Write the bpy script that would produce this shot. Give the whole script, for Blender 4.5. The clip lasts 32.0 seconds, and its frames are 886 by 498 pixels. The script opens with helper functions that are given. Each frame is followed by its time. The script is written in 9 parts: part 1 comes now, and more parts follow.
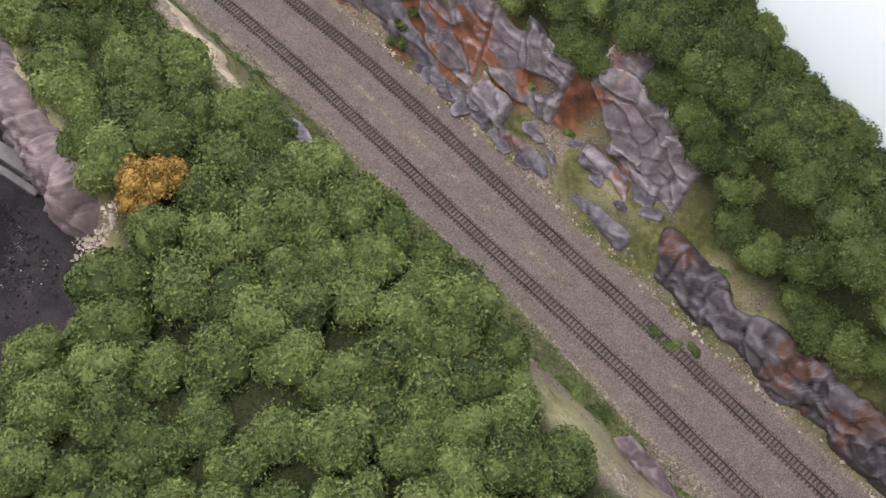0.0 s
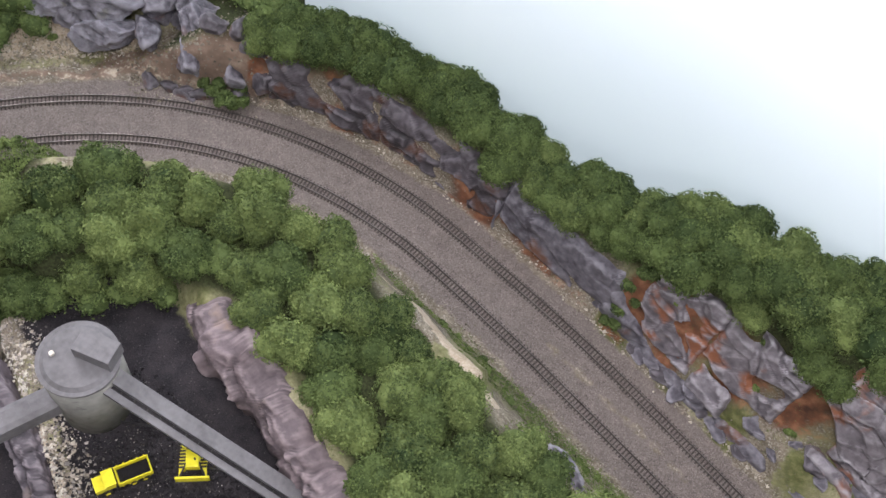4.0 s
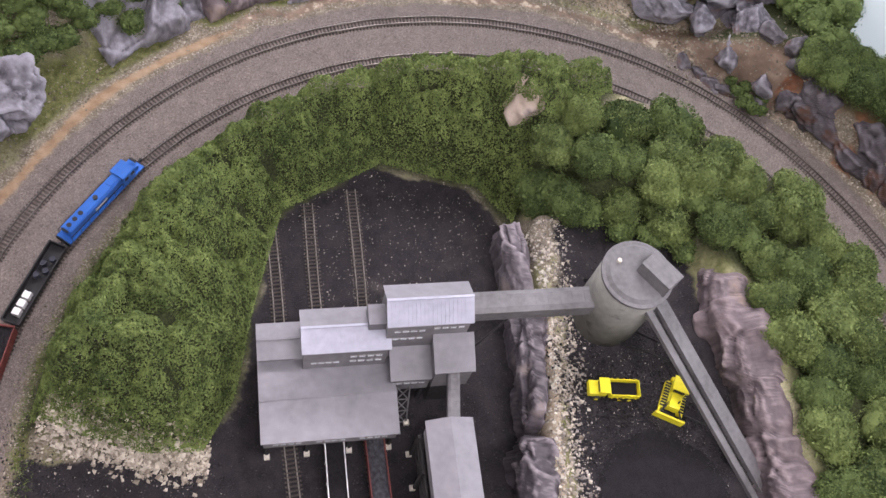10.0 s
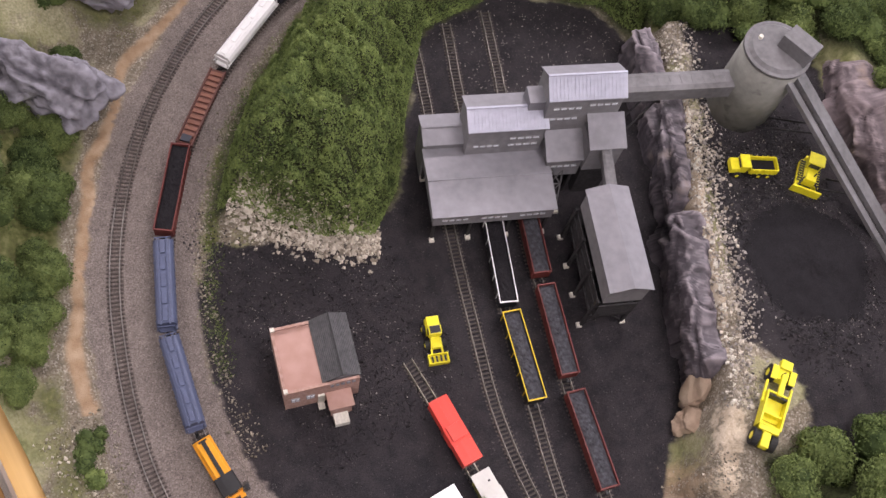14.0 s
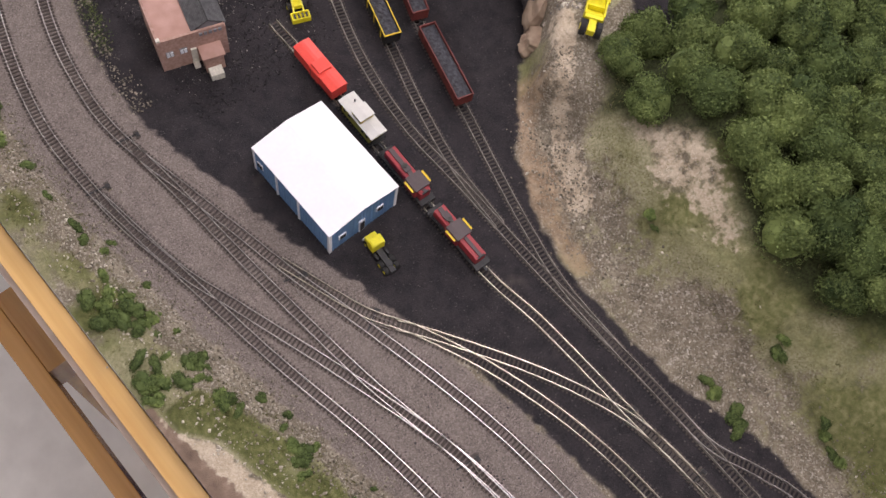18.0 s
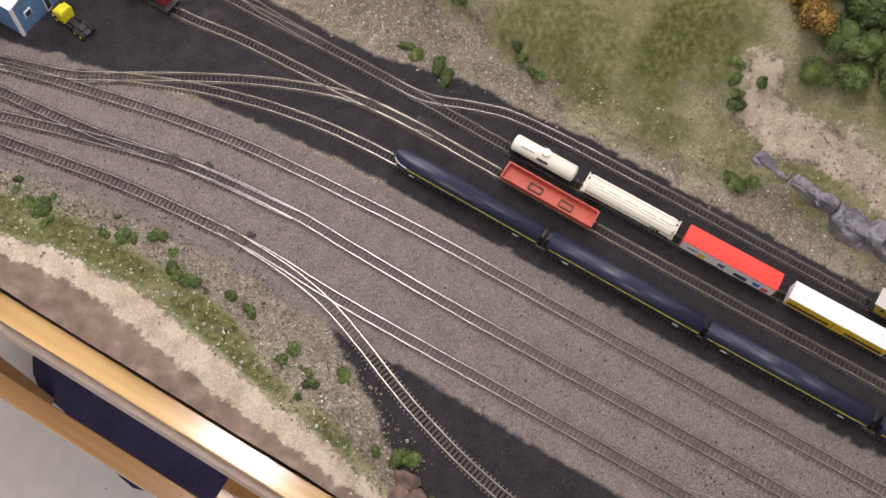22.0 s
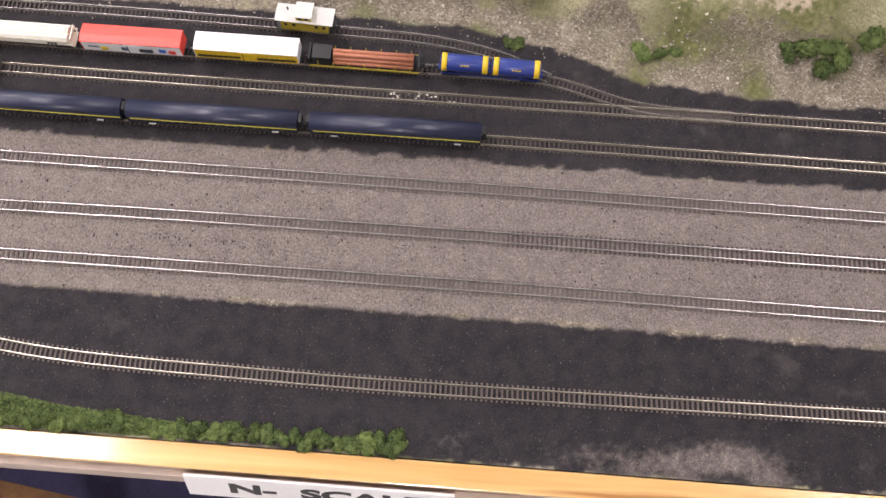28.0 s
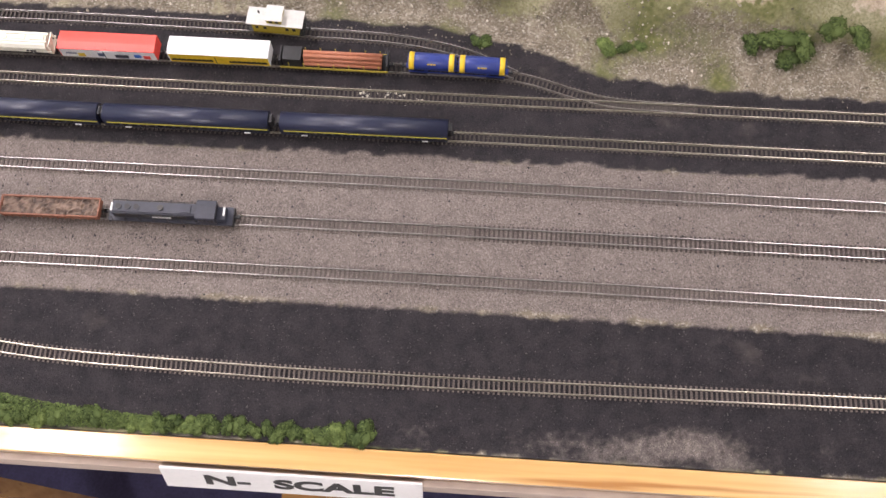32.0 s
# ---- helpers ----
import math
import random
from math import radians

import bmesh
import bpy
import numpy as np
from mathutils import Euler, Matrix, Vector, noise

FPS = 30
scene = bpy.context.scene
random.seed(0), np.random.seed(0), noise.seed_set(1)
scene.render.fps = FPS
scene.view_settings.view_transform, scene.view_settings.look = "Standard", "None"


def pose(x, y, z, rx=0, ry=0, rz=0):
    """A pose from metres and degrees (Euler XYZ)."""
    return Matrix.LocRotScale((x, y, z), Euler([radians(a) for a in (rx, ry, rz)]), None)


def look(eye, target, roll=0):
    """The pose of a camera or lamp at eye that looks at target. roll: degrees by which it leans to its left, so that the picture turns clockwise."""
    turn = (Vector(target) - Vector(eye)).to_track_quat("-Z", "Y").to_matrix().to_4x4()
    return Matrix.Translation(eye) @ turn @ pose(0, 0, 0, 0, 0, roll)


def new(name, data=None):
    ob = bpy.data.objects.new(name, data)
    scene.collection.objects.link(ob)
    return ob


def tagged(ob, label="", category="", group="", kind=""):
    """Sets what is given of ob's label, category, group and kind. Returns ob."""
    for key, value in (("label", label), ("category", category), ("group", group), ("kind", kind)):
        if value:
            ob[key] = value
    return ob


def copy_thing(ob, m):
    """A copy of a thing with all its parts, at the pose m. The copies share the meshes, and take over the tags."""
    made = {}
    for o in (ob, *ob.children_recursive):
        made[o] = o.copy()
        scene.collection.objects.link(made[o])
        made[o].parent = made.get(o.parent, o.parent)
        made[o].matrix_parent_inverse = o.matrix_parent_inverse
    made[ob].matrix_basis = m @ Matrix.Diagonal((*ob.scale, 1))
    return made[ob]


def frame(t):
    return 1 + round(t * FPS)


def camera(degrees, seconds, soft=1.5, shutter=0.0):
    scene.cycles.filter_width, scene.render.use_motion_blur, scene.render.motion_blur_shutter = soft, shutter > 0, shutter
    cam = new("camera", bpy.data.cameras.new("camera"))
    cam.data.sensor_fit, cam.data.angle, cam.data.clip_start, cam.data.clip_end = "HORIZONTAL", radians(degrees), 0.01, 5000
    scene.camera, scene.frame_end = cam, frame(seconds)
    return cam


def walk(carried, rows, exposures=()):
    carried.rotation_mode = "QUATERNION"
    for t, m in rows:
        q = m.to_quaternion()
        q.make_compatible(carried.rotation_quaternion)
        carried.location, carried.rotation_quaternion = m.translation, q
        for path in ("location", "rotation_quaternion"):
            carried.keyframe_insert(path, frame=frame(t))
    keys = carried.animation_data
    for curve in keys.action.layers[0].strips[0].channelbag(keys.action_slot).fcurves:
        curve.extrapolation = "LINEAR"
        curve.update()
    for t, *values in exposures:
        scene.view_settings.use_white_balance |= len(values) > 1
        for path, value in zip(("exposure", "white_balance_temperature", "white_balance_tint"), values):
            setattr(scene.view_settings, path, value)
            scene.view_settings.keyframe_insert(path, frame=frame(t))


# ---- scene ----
cam = camera(50.82, 32.0)
EXPOSURES = [(0, 0.08, 6700, 13), (2, 0.0, 6500, 10), (6, 0.02, 6350, 9), (9, 0.1, 6450, 14), (11, 0.1, 6650, 15), (13, 0.03, 6800, 15), (15, -0.33, 6800, 18), (16, -0.43, 6850, 18), (18, -0.38, 6800, 14), (20, -0.1, 6800, 13), (22, -0.1, 6800, 12), (24, 0.06, 6850, 13), (26, 0.28, 6850, 13), (29, 0.38, 6800, 13), (32, 0.40, 6800, 13)]
PATH = [
    (0, (0.3522, 0.2408, 0.8114), (0.1749, 0.6735, -0.0726), 11.67),
    (0.5, (0.3035, 0.2654, 0.8123), (0.1240, 0.6911, -0.0746), 9.95),
    (1, (0.2454, 0.2762, 0.8258), (0.0807, 0.7116, -0.0592), 12.11),
    (1.5, (0.2010, 0.2910, 0.8339), (0.0412, 0.7268, -0.0518), 12.59),
    (2, (0.1563, 0.3040, 0.8425), (-0.0073, 0.7352, -0.0448), 12.24),
    (2.5, (0.1114, 0.3091, 0.8628), (-0.0528, 0.7487, -0.0203), 13.02),
    (3, (0.0682, 0.3126, 0.8904), (-0.1022, 0.7568, 0.0109), 13.23),
    (3.5, (0.0268, 0.3039, 0.9143), (-0.1344, 0.7608, 0.0395), 14.96),
    (5.5, (-0.1464, 0.1801, 0.9501), (-0.3266, 0.6777, 0.1016), 19.69),
    (6, (-0.1660, 0.1577, 0.9424), (-0.3705, 0.6473, 0.0948), 19.17),
    (6.5, (-0.1833, 0.1501, 0.9476), (-0.4239, 0.6035, 0.0894), 17.22),
    (7, (-0.2105, 0.1192, 0.9473), (-0.4609, 0.5577, 0.0842), 18.92),
    (7.5, (-0.2175, 0.0903, 0.9400), (-0.4933, 0.4989, 0.0700), 17.62),
    (8, (-0.2080, 0.0651, 0.9373), (-0.4957, 0.4651, 0.0671), 18.08),
    (8.5, (-0.2054, 0.0560, 0.9298), (-0.5075, 0.4294, 0.0527), 16.98),
    (9, (-0.2045, 0.0340, 0.9242), (-0.5133, 0.3937, 0.0437), 17.51),
    (9.5, (-0.1935, 0.0019, 0.9110), (-0.5134, 0.3588, 0.0333), 17.73),
    (10, (-0.1898, -0.0253, 0.9078), (-0.5014, 0.3302, 0.0266), 19.50),
    (10.5, (-0.1794, -0.0580, 0.9050), (-0.4935, 0.2940, 0.0233), 20.51),
    (11, (-0.1671, -0.0764, 0.8990), (-0.4878, 0.2623, 0.0144), 19.87),
    (11.5, (-0.1599, -0.1013, 0.8962), (-0.4820, 0.2299, 0.0093), 20.34),
    (12, (-0.1448, -0.1197, 0.8878), (-0.4705, 0.2017, -0.0013), 19.61),
    (12.5, (-0.1300, -0.1493, 0.8974), (-0.4582, 0.1717, 0.0090), 17.66),
    (13, (-0.1213, -0.1842, 0.8800), (-0.4481, 0.1396, -0.0079), 16.63),
    (13.5, (-0.1122, -0.2150, 0.8734), (-0.4260, 0.1056, -0.0203), 16.26),
    (15.5, (0.0032, -0.2849, 0.8664), (-0.2642, 0.0497, -0.0373), 16.49),
    (16, (0.0459, -0.3054, 0.8664), (-0.2198, 0.0316, -0.0368), 16.81),
    (16.5, (0.1018, -0.3088, 0.8518), (-0.1442, 0.0143, -0.0620), 16.36),
    (17, (0.1424, -0.3164, 0.8634), (-0.1049, 0.0006, -0.0522), 14.87),
    (17.5, (0.1733, -0.3357, 0.8536), (-0.0618, -0.0141, -0.0636), 15.56),
    (18, (0.2134, -0.3485, 0.8474), (-0.0039, -0.0235, -0.0730), 16.27),
    (18.5, (0.2636, -0.3574, 0.8415), (0.0643, -0.0264, -0.0808), 17.41),
    (19, (0.3594, -0.3421, 0.8236), (0.1463, -0.0178, -0.0980), 13.18),
    (19.5, (0.4041, -0.3693, 0.8116), (0.2019, -0.0208, -0.1036), 15.10),
    (20, (0.4355, -0.3783, 0.8045), (0.2499, -0.0382, -0.1174), 15.25),
    (20.5, (0.4561, -0.3854, 0.8032), (0.2894, -0.0471, -0.1230), 16.02),
    (21, (0.4856, -0.3945, 0.8117), (0.3238, -0.0402, -0.1094), 12.84),
    (21.5, (0.5142, -0.4244, 0.8096), (0.3674, -0.0529, -0.1071), 12.60),
    (22, (0.5399, -0.4432, 0.8067), (0.4040, -0.0711, -0.1115), 10.93),
    (22.5, (0.5671, -0.4562, 0.8126), (0.4411, -0.0920, -0.1101), 9.56),
    (23, (0.6072, -0.4829, 0.8129), (0.5036, -0.1108, -0.1095), 9.51),
    (23.5, (0.6410, -0.5000, 0.8203), (0.5728, -0.1258, -0.1046), 11.35),
    (24, (0.6763, -0.5193, 0.8188), (0.6327, -0.1276, -0.1002), 11.24),
    (24.5, (0.6951, -0.5263, 0.8192), (0.6889, -0.1297, -0.0988), 12.70),
    (25, (0.7298, -0.5396, 0.8165), (0.7375, -0.1274, -0.0946), 12.60),
    (25.5, (0.7884, -0.5052, 0.8249), (0.7933, -0.1174, -0.0968), 10.66),
    (26, (0.8729, -0.4572, 0.8069), (0.8709, -0.1136, -0.1322), 7.71),
    (26.5, (0.9293, -0.4575, 0.7972), (0.9290, -0.1240, -0.1456), 6.15),
    (28.5, (0.9901, -0.4524, 0.7944), (0.9638, -0.1189, -0.1480), -0.18),
    (29, (1.0059, -0.4667, 0.7969), (0.9733, -0.1327, -0.1452), -1.30),
    (29.5, (1.0352, -0.4717, 0.7848), (1.0045, -0.1364, -0.1568), -2.07),
    (30, (1.0317, -0.4574, 0.7871), (1.0006, -0.1309, -0.1576), -1.19),
    (30.5, (1.0215, -0.4514, 0.7853), (0.9895, -0.1260, -0.1597), -0.35),
    (31, (1.0198, -0.4572, 0.7857), (0.9877, -0.1334, -0.1599), -1.02),
    (31.5, (1.0130, -0.4705, 0.7970), (0.9782, -0.1423, -0.1470), -1.32),
    (32, (1.0321, -0.4580, 0.8115), (0.9944, -0.1293, -0.1322), -2.96),
]
walk(cam, [(t, look(eye, target, roll)) for t, eye, target, roll in PATH], EXPOSURES)

# ---- light ----
world = bpy.data.worlds.new("room_air")
scene.world = world
world.use_nodes = True
world.node_tree.nodes["Background"].inputs[0].default_value = (0.80, 0.84, 0.95, 1)
world.node_tree.nodes["Background"].inputs[1].default_value = 0.10
CEILING_Z = 1.46
# third and fourth are unseen added fills; the others follow glints on the rails
LAMPS = [(0.07, 0.17, 0.95), (1.95, 0.25, 0.8), (0.95, -1.5, 0.8), (-2.25, -0.2, 0.8), (-1.5, 1.2, 0.6), (0.25, 1.42, 0.5)]
for i, (x, y, long) in enumerate(LAMPS):
    lamp = bpy.data.lights.new("panel_light", "AREA")
    lamp.shape, lamp.size, lamp.size_y = "RECTANGLE", 0.14, long
    lamp.energy, lamp.color = (11.5, 8.6, 13.0, 31.0, 28.0, 8.0)[i], (1.0, 0.94, 1.0)
    new("panel_light", lamp).matrix_world = pose(x, y, CEILING_Z - 0.045)

# ---- helpers for shapes ----


def link(name, bm, material, parent=None, label=""):
    me = bpy.data.meshes.new(name)
    bm.normal_update()
    bm.to_mesh(me)
    bm.free()
    for m in material if isinstance(material, (list, tuple)) else (material,):
        me.materials.append(m)
    ob = new(name, me)
    if parent:
        ob.parent = parent
    return tagged(ob, label)


def part(name, bm, material, parent, label=""):
    return link(name, bm, material, parent, label)


def raw(name, verts, faces, material, parent=None, label=""):
    me = bpy.data.meshes.new(name)
    me.from_pydata(verts, [], faces)
    for m in material if isinstance(material, (list, tuple)) else (material,):
        me.materials.append(m)
    ob = new(name, me)
    if parent:
        ob.parent = parent
    return tagged(ob, label)


def shared(name, me, parent, m=None):
    ob = new(name, me)
    ob.parent = parent
    if m is not None:
        ob.matrix_basis = m
    return ob


def thing(name, label, category, m=None, group=""):
    ob = new(name)
    ob.empty_display_size = 0.01
    if m is not None:
        ob.matrix_basis = m
    return tagged(ob, label, category, group)


def box(bm, x, y, z, sx, sy, sz, turn=None, bevel=0.0):
    """A box by its centre and sizes."""
    made = bmesh.ops.create_cube(bm, size=1)["verts"]
    m = Matrix.Translation((x, y, z)) @ (turn or Matrix.Identity(4)) @ Matrix.Diagonal((sx, sy, sz, 1))
    bmesh.ops.transform(bm, matrix=m, verts=made)
    if bevel:
        edges = list({e for v in made for e in v.link_edges})
        bmesh.ops.bevel(bm, geom=edges, offset=bevel, segments=2, affect="EDGES", profile=0.6)
    return bm


def boxes(*rows, bevel=0.0):
    bm = bmesh.new()
    for r in rows:
        box(bm, *r, bevel=bevel)
    return bm


def rod(bm, a, b, r, sides=8):
    a, b = Vector(a), Vector(b)
    made = bmesh.ops.create_cone(bm, cap_ends=True, segments=sides, radius1=r, radius2=r, depth=(b - a).length)["verts"]
    m = Matrix.Translation((a + b) / 2) @ (b - a).to_track_quat("Z", "Y").to_matrix().to_4x4()
    bmesh.ops.transform(bm, matrix=m, verts=made)
    return bm


def rods(*rows, r=0.0006, sides=6):
    bm = bmesh.new()
    for a, b in rows:
        rod(bm, a, b, r, sides)
    return bm


def beam(bm, a, b, w, h):
    """A square bar from a to b."""
    a, b = Vector(a), Vector(b)
    q = (b - a).to_track_quat("X", "Z").to_matrix().to_4x4()
    c = (a + b) / 2
    return box(bm, c.x, c.y, c.z, (b - a).length, w, h, q)


def sweep(profile, x0, x1):
    """A closed outline of (y, z), drawn out along x."""
    bm = bmesh.new()
    a = [bm.verts.new((x0, y, z)) for y, z in profile]
    b = [bm.verts.new((x1, y, z)) for y, z in profile]
    n = len(profile)
    for i in range(n):
        bm.faces.new((a[i], a[(i + 1) % n], b[(i + 1) % n], b[i]))
    bm.faces.new(a[::-1]), bm.faces.new(b)
    bmesh.ops.recalc_face_normals(bm, faces=bm.faces)
    return bm


def smooth(ob):
    for p in ob.data.polygons:
        p.use_smooth = True
    return ob


# ---- materials ----


def surface(name, dark, light, scale=400.0, rough=0.7, bump=0.25, spots=None, spot_scale=120.0, spot_at=0.62, metal=0.0, island=False, size=0.0006, coarse=0.25, spec=0.5, retone=None, vary=0.0):
    """A grained surface: two tones mixed by coarse and fine noise, with optional spots of a third tone, and optional
    pale edges with painted shade in the creases.
    """
    m = bpy.data.materials.new(name)
    m.use_nodes = True
    nt = m.node_tree
    bs = nt.nodes["Principled BSDF"]
    bs.inputs["Roughness"].default_value, bs.inputs["Metallic"].default_value = rough, metal
    bs.inputs["Specular IOR Level"].default_value = spec
    co = nt.nodes.new("ShaderNodeTexCoord")

    def noisy(s, detail=4.0):
        n = nt.nodes.new("ShaderNodeTexNoise")
        n.inputs["Scale"].default_value, n.inputs["Detail"].default_value = s, detail
        nt.links.new(co.outputs["Object"], n.inputs["Vector"])
        return n

    def calc(op, a, b):
        n = nt.nodes.new("ShaderNodeMath")
        n.operation, n.use_clamp = op, False
        for i, v in enumerate((a, b)):
            if isinstance(v, (int, float)):
                n.inputs[i].default_value = v
            else:
                nt.links.new(v, n.inputs[i])
        return n.outputs[0]

    def ramp(v, lo, hi):
        n = nt.nodes.new("ShaderNodeMapRange")
        n.inputs["From Min"].default_value, n.inputs["From Max"].default_value = lo, hi
        nt.links.new(v, n.inputs["Value"])
        return n.outputs["Result"]

    def mix(f, a, b):
        n = nt.nodes.new("ShaderNodeMix")
        n.data_type = "RGBA"
        nt.links.new(f, n.inputs["Factor"])
        for i, v in ((6, a), (7, b)):
            if isinstance(v, tuple):
                n.inputs[i].default_value = (*v, 1)
            else:
                nt.links.new(v, n.inputs[i])
        return n.outputs[2]

    fine, wide = noisy(scale), noisy(scale * 0.12, 3.0)
    tone = calc("ADD", calc("MULTIPLY", fine.outputs["Fac"], 1 - coarse), calc("MULTIPLY", wide.outputs["Fac"], coarse))
    tone = ramp(tone, 0.34, 0.66)
    if island:
        g = nt.nodes.new("ShaderNodeNewGeometry")
        tone = calc("ADD", calc("MULTIPLY", tone, 1 - island), calc("MULTIPLY", g.outputs["Random Per Island"], island))
    if vary:
        each = nt.nodes.new("ShaderNodeObjectInfo")
        tone = calc("ADD", tone, calc("MULTIPLY", calc("SUBTRACT", each.outputs["Random"], 0.5), vary))
    colour = mix(tone, dark, light)
    if spots:
        colour = mix(ramp(noisy(spot_scale).outputs["Fac"], spot_at, spot_at + 0.08), colour, spots)
    if retone:
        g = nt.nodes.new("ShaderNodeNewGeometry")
        colour = mix(ramp(calc("ADD", g.outputs["Pointiness"], calc("MULTIPLY", calc("SUBTRACT", fine.outputs["Fac"], 0.5), 0.10)), 0.505, 0.585), colour, retone)
        # concave creases go darker: their shade is put into the colour
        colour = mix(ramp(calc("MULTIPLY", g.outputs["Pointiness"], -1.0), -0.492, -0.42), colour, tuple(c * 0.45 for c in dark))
    nt.links.new(colour, bs.inputs["Base Color"])
    if bump:
        b = nt.nodes.new("ShaderNodeBump")
        b.inputs["Strength"].default_value, b.inputs["Distance"].default_value = bump, size
        nt.links.new(fine.outputs["Fac"], b.inputs["Height"])
        nt.links.new(b.outputs["Normal"], bs.inputs["Normal"])
    return m


def paint(name, colour, rough=0.45, wear=0.14, scale=260.0, metal=0.0, spec=0.5):
    """Painted plastic, faintly mottled."""
    r, g, b = colour
    return surface(name, (r * (1 - wear), g * (1 - wear), b * (1 - wear)), (min(r * (1 + wear), 1), min(g * (1 + wear), 1), min(b * (1 + wear), 1)), scale, rough, 0.06, metal=metal, coarse=0.5, size=0.0002, spec=spec)


M_TIE = surface("weathered_tie", (0.036, 0.029, 0.026), (0.100, 0.080, 0.072), 500, 0.85, 0.2)
M_TIEDUST = surface("ballast_dusted_tie", (0.075, 0.062, 0.056), (0.185, 0.155, 0.138), 500, 0.9, 0.2)
M_TIEDARK = surface("sooty_tie", (0.040, 0.034, 0.031), (0.105, 0.088, 0.078), 500, 0.85, 0.2)
M_RAIL = surface("rail_steel", (0.34, 0.32, 0.31), (0.60, 0.57, 0.55), 300, 0.36, 0.04, metal=0.9)
M_DULLRAIL = surface("dull_rail_steel", (0.17, 0.155, 0.14), (0.34, 0.315, 0.285), 300, 0.55, 0.05, metal=0.6)
M_BRASSRAIL = surface("brassy_rail_steel", (0.38, 0.35, 0.29), (0.64, 0.60, 0.50), 300, 0.34, 0.05, metal=0.85)
M_BLACK = paint("black_plastic", (0.015, 0.015, 0.017), 0.5, 0.3)
M_WHEEL = paint("blackened_metal", (0.05, 0.048, 0.045), 0.4, 0.3, metal=0.5)
M_COAL = surface("coal_load", (0.009, 0.0085, 0.010), (0.027, 0.025, 0.028), 900, 0.9, 0.5, size=0.0006, spec=0.12)
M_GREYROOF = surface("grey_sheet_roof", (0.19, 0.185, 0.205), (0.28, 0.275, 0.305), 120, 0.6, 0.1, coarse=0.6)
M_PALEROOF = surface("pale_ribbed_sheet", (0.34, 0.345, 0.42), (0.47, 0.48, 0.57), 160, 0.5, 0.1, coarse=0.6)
M_GREYWALL = surface("grey_sheet_wall", (0.17, 0.165, 0.175), (0.27, 0.262, 0.275), 150, 0.7, 0.1, coarse=0.6)
M_DARKFRAME = surface("sooty_timber", (0.012, 0.011, 0.012), (0.045, 0.042, 0.045), 300, 0.8, 0.2)
M_GLASS = paint("pale_window", (0.78, 0.80, 0.86), 0.25, 0.05)
M_FOOTING = surface("cast_footing", (0.55, 0.52, 0.45), (0.78, 0.75, 0.66), 400, 0.85, 0.3)
M_CONCRETE = surface("silo_concrete", (0.16, 0.16, 0.145), (0.27, 0.27, 0.245), 150, 0.85, 0.15, coarse=0.6, spots=(0.11, 0.107, 0.10), spot_scale=45, spot_at=0.6)
M_CONVEYOR = surface("conveyor_sheet", (0.105, 0.102, 0.105), (0.20, 0.196, 0.205), 200, 0.65, 0.15, coarse=0.6)
M_YELLOW = paint("machine_yellow", (0.85, 0.76, 0.03), 0.4, 0.12)
M_TYRE = paint("black_rubber", (0.02, 0.02, 0.02), 0.8, 0.3)
M_ROCK = surface("grey_cast_rock", (0.055, 0.050, 0.062), (0.205, 0.195, 0.225), 110, 0.72, 0.8, spots=(0.17, 0.085, 0.055), spot_scale=16, spot_at=0.60, size=0.003, coarse=0.45, retone=(0.30, 0.29, 0.325))
M_ROCKPALE = surface("mauve_cast_rock", (0.070, 0.055, 0.061), (0.205, 0.162, 0.172), 80, 0.7, 0.7, spots=(0.36, 0.27, 0.21), spot_scale=18, spot_at=0.66, size=0.003, coarse=0.5, retone=(0.30, 0.245, 0.25))
M_ROCKDARK = surface("dark_cast_rock", (0.026, 0.022, 0.026), (0.120, 0.106, 0.122), 90, 0.62, 0.8, spots=(0.105, 0.052, 0.036), spot_scale=26, spot_at=0.54, size=0.003, coarse=0.6, retone=(0.19, 0.175, 0.195))
M_GRAVEL = surface("bank_gravel", (0.10, 0.086, 0.064), (0.38, 0.34, 0.27), 200, 0.85, 0.3, island=0.85)
M_CHIP = surface("mixed_chips", (0.10, 0.09, 0.085), (0.50, 0.46, 0.42), 200, 0.85, 0.2, island=0.9)
M_STONE = surface("pale_rubble", (0.20, 0.165, 0.125), (0.74, 0.68, 0.58), 200, 0.85, 0.4, island=0.85)
M_LEAF = surface("foliage_flakes", (0.024, 0.044, 0.015), (0.232, 0.295, 0.098), 60, 0.8, 0.0, island=0.52, coarse=0.5, spec=0.2, vary=0.34)
M_LEAFMAT = surface("ground_foliage", (0.025, 0.048, 0.016), (0.252, 0.322, 0.104), 70, 0.8, 0.0, island=0.38, coarse=0.35, spec=0.15)
M_LEAFDARK = surface("dark_foliage", (0.016, 0.031, 0.011), (0.160, 0.215, 0.072), 40, 0.8, 0.0, island=0.6, coarse=0.5, spec=0.15, vary=0.25)
M_LEAFGOLD = surface("golden_foliage", (0.055, 0.026, 0.010), (0.50, 0.34, 0.085), 60, 0.7, 0.0, island=0.85, spec=0.2)
M_TRUNK = surface("bark", (0.05, 0.035, 0.022), (0.14, 0.10, 0.07), 300, 0.9, 0.4)


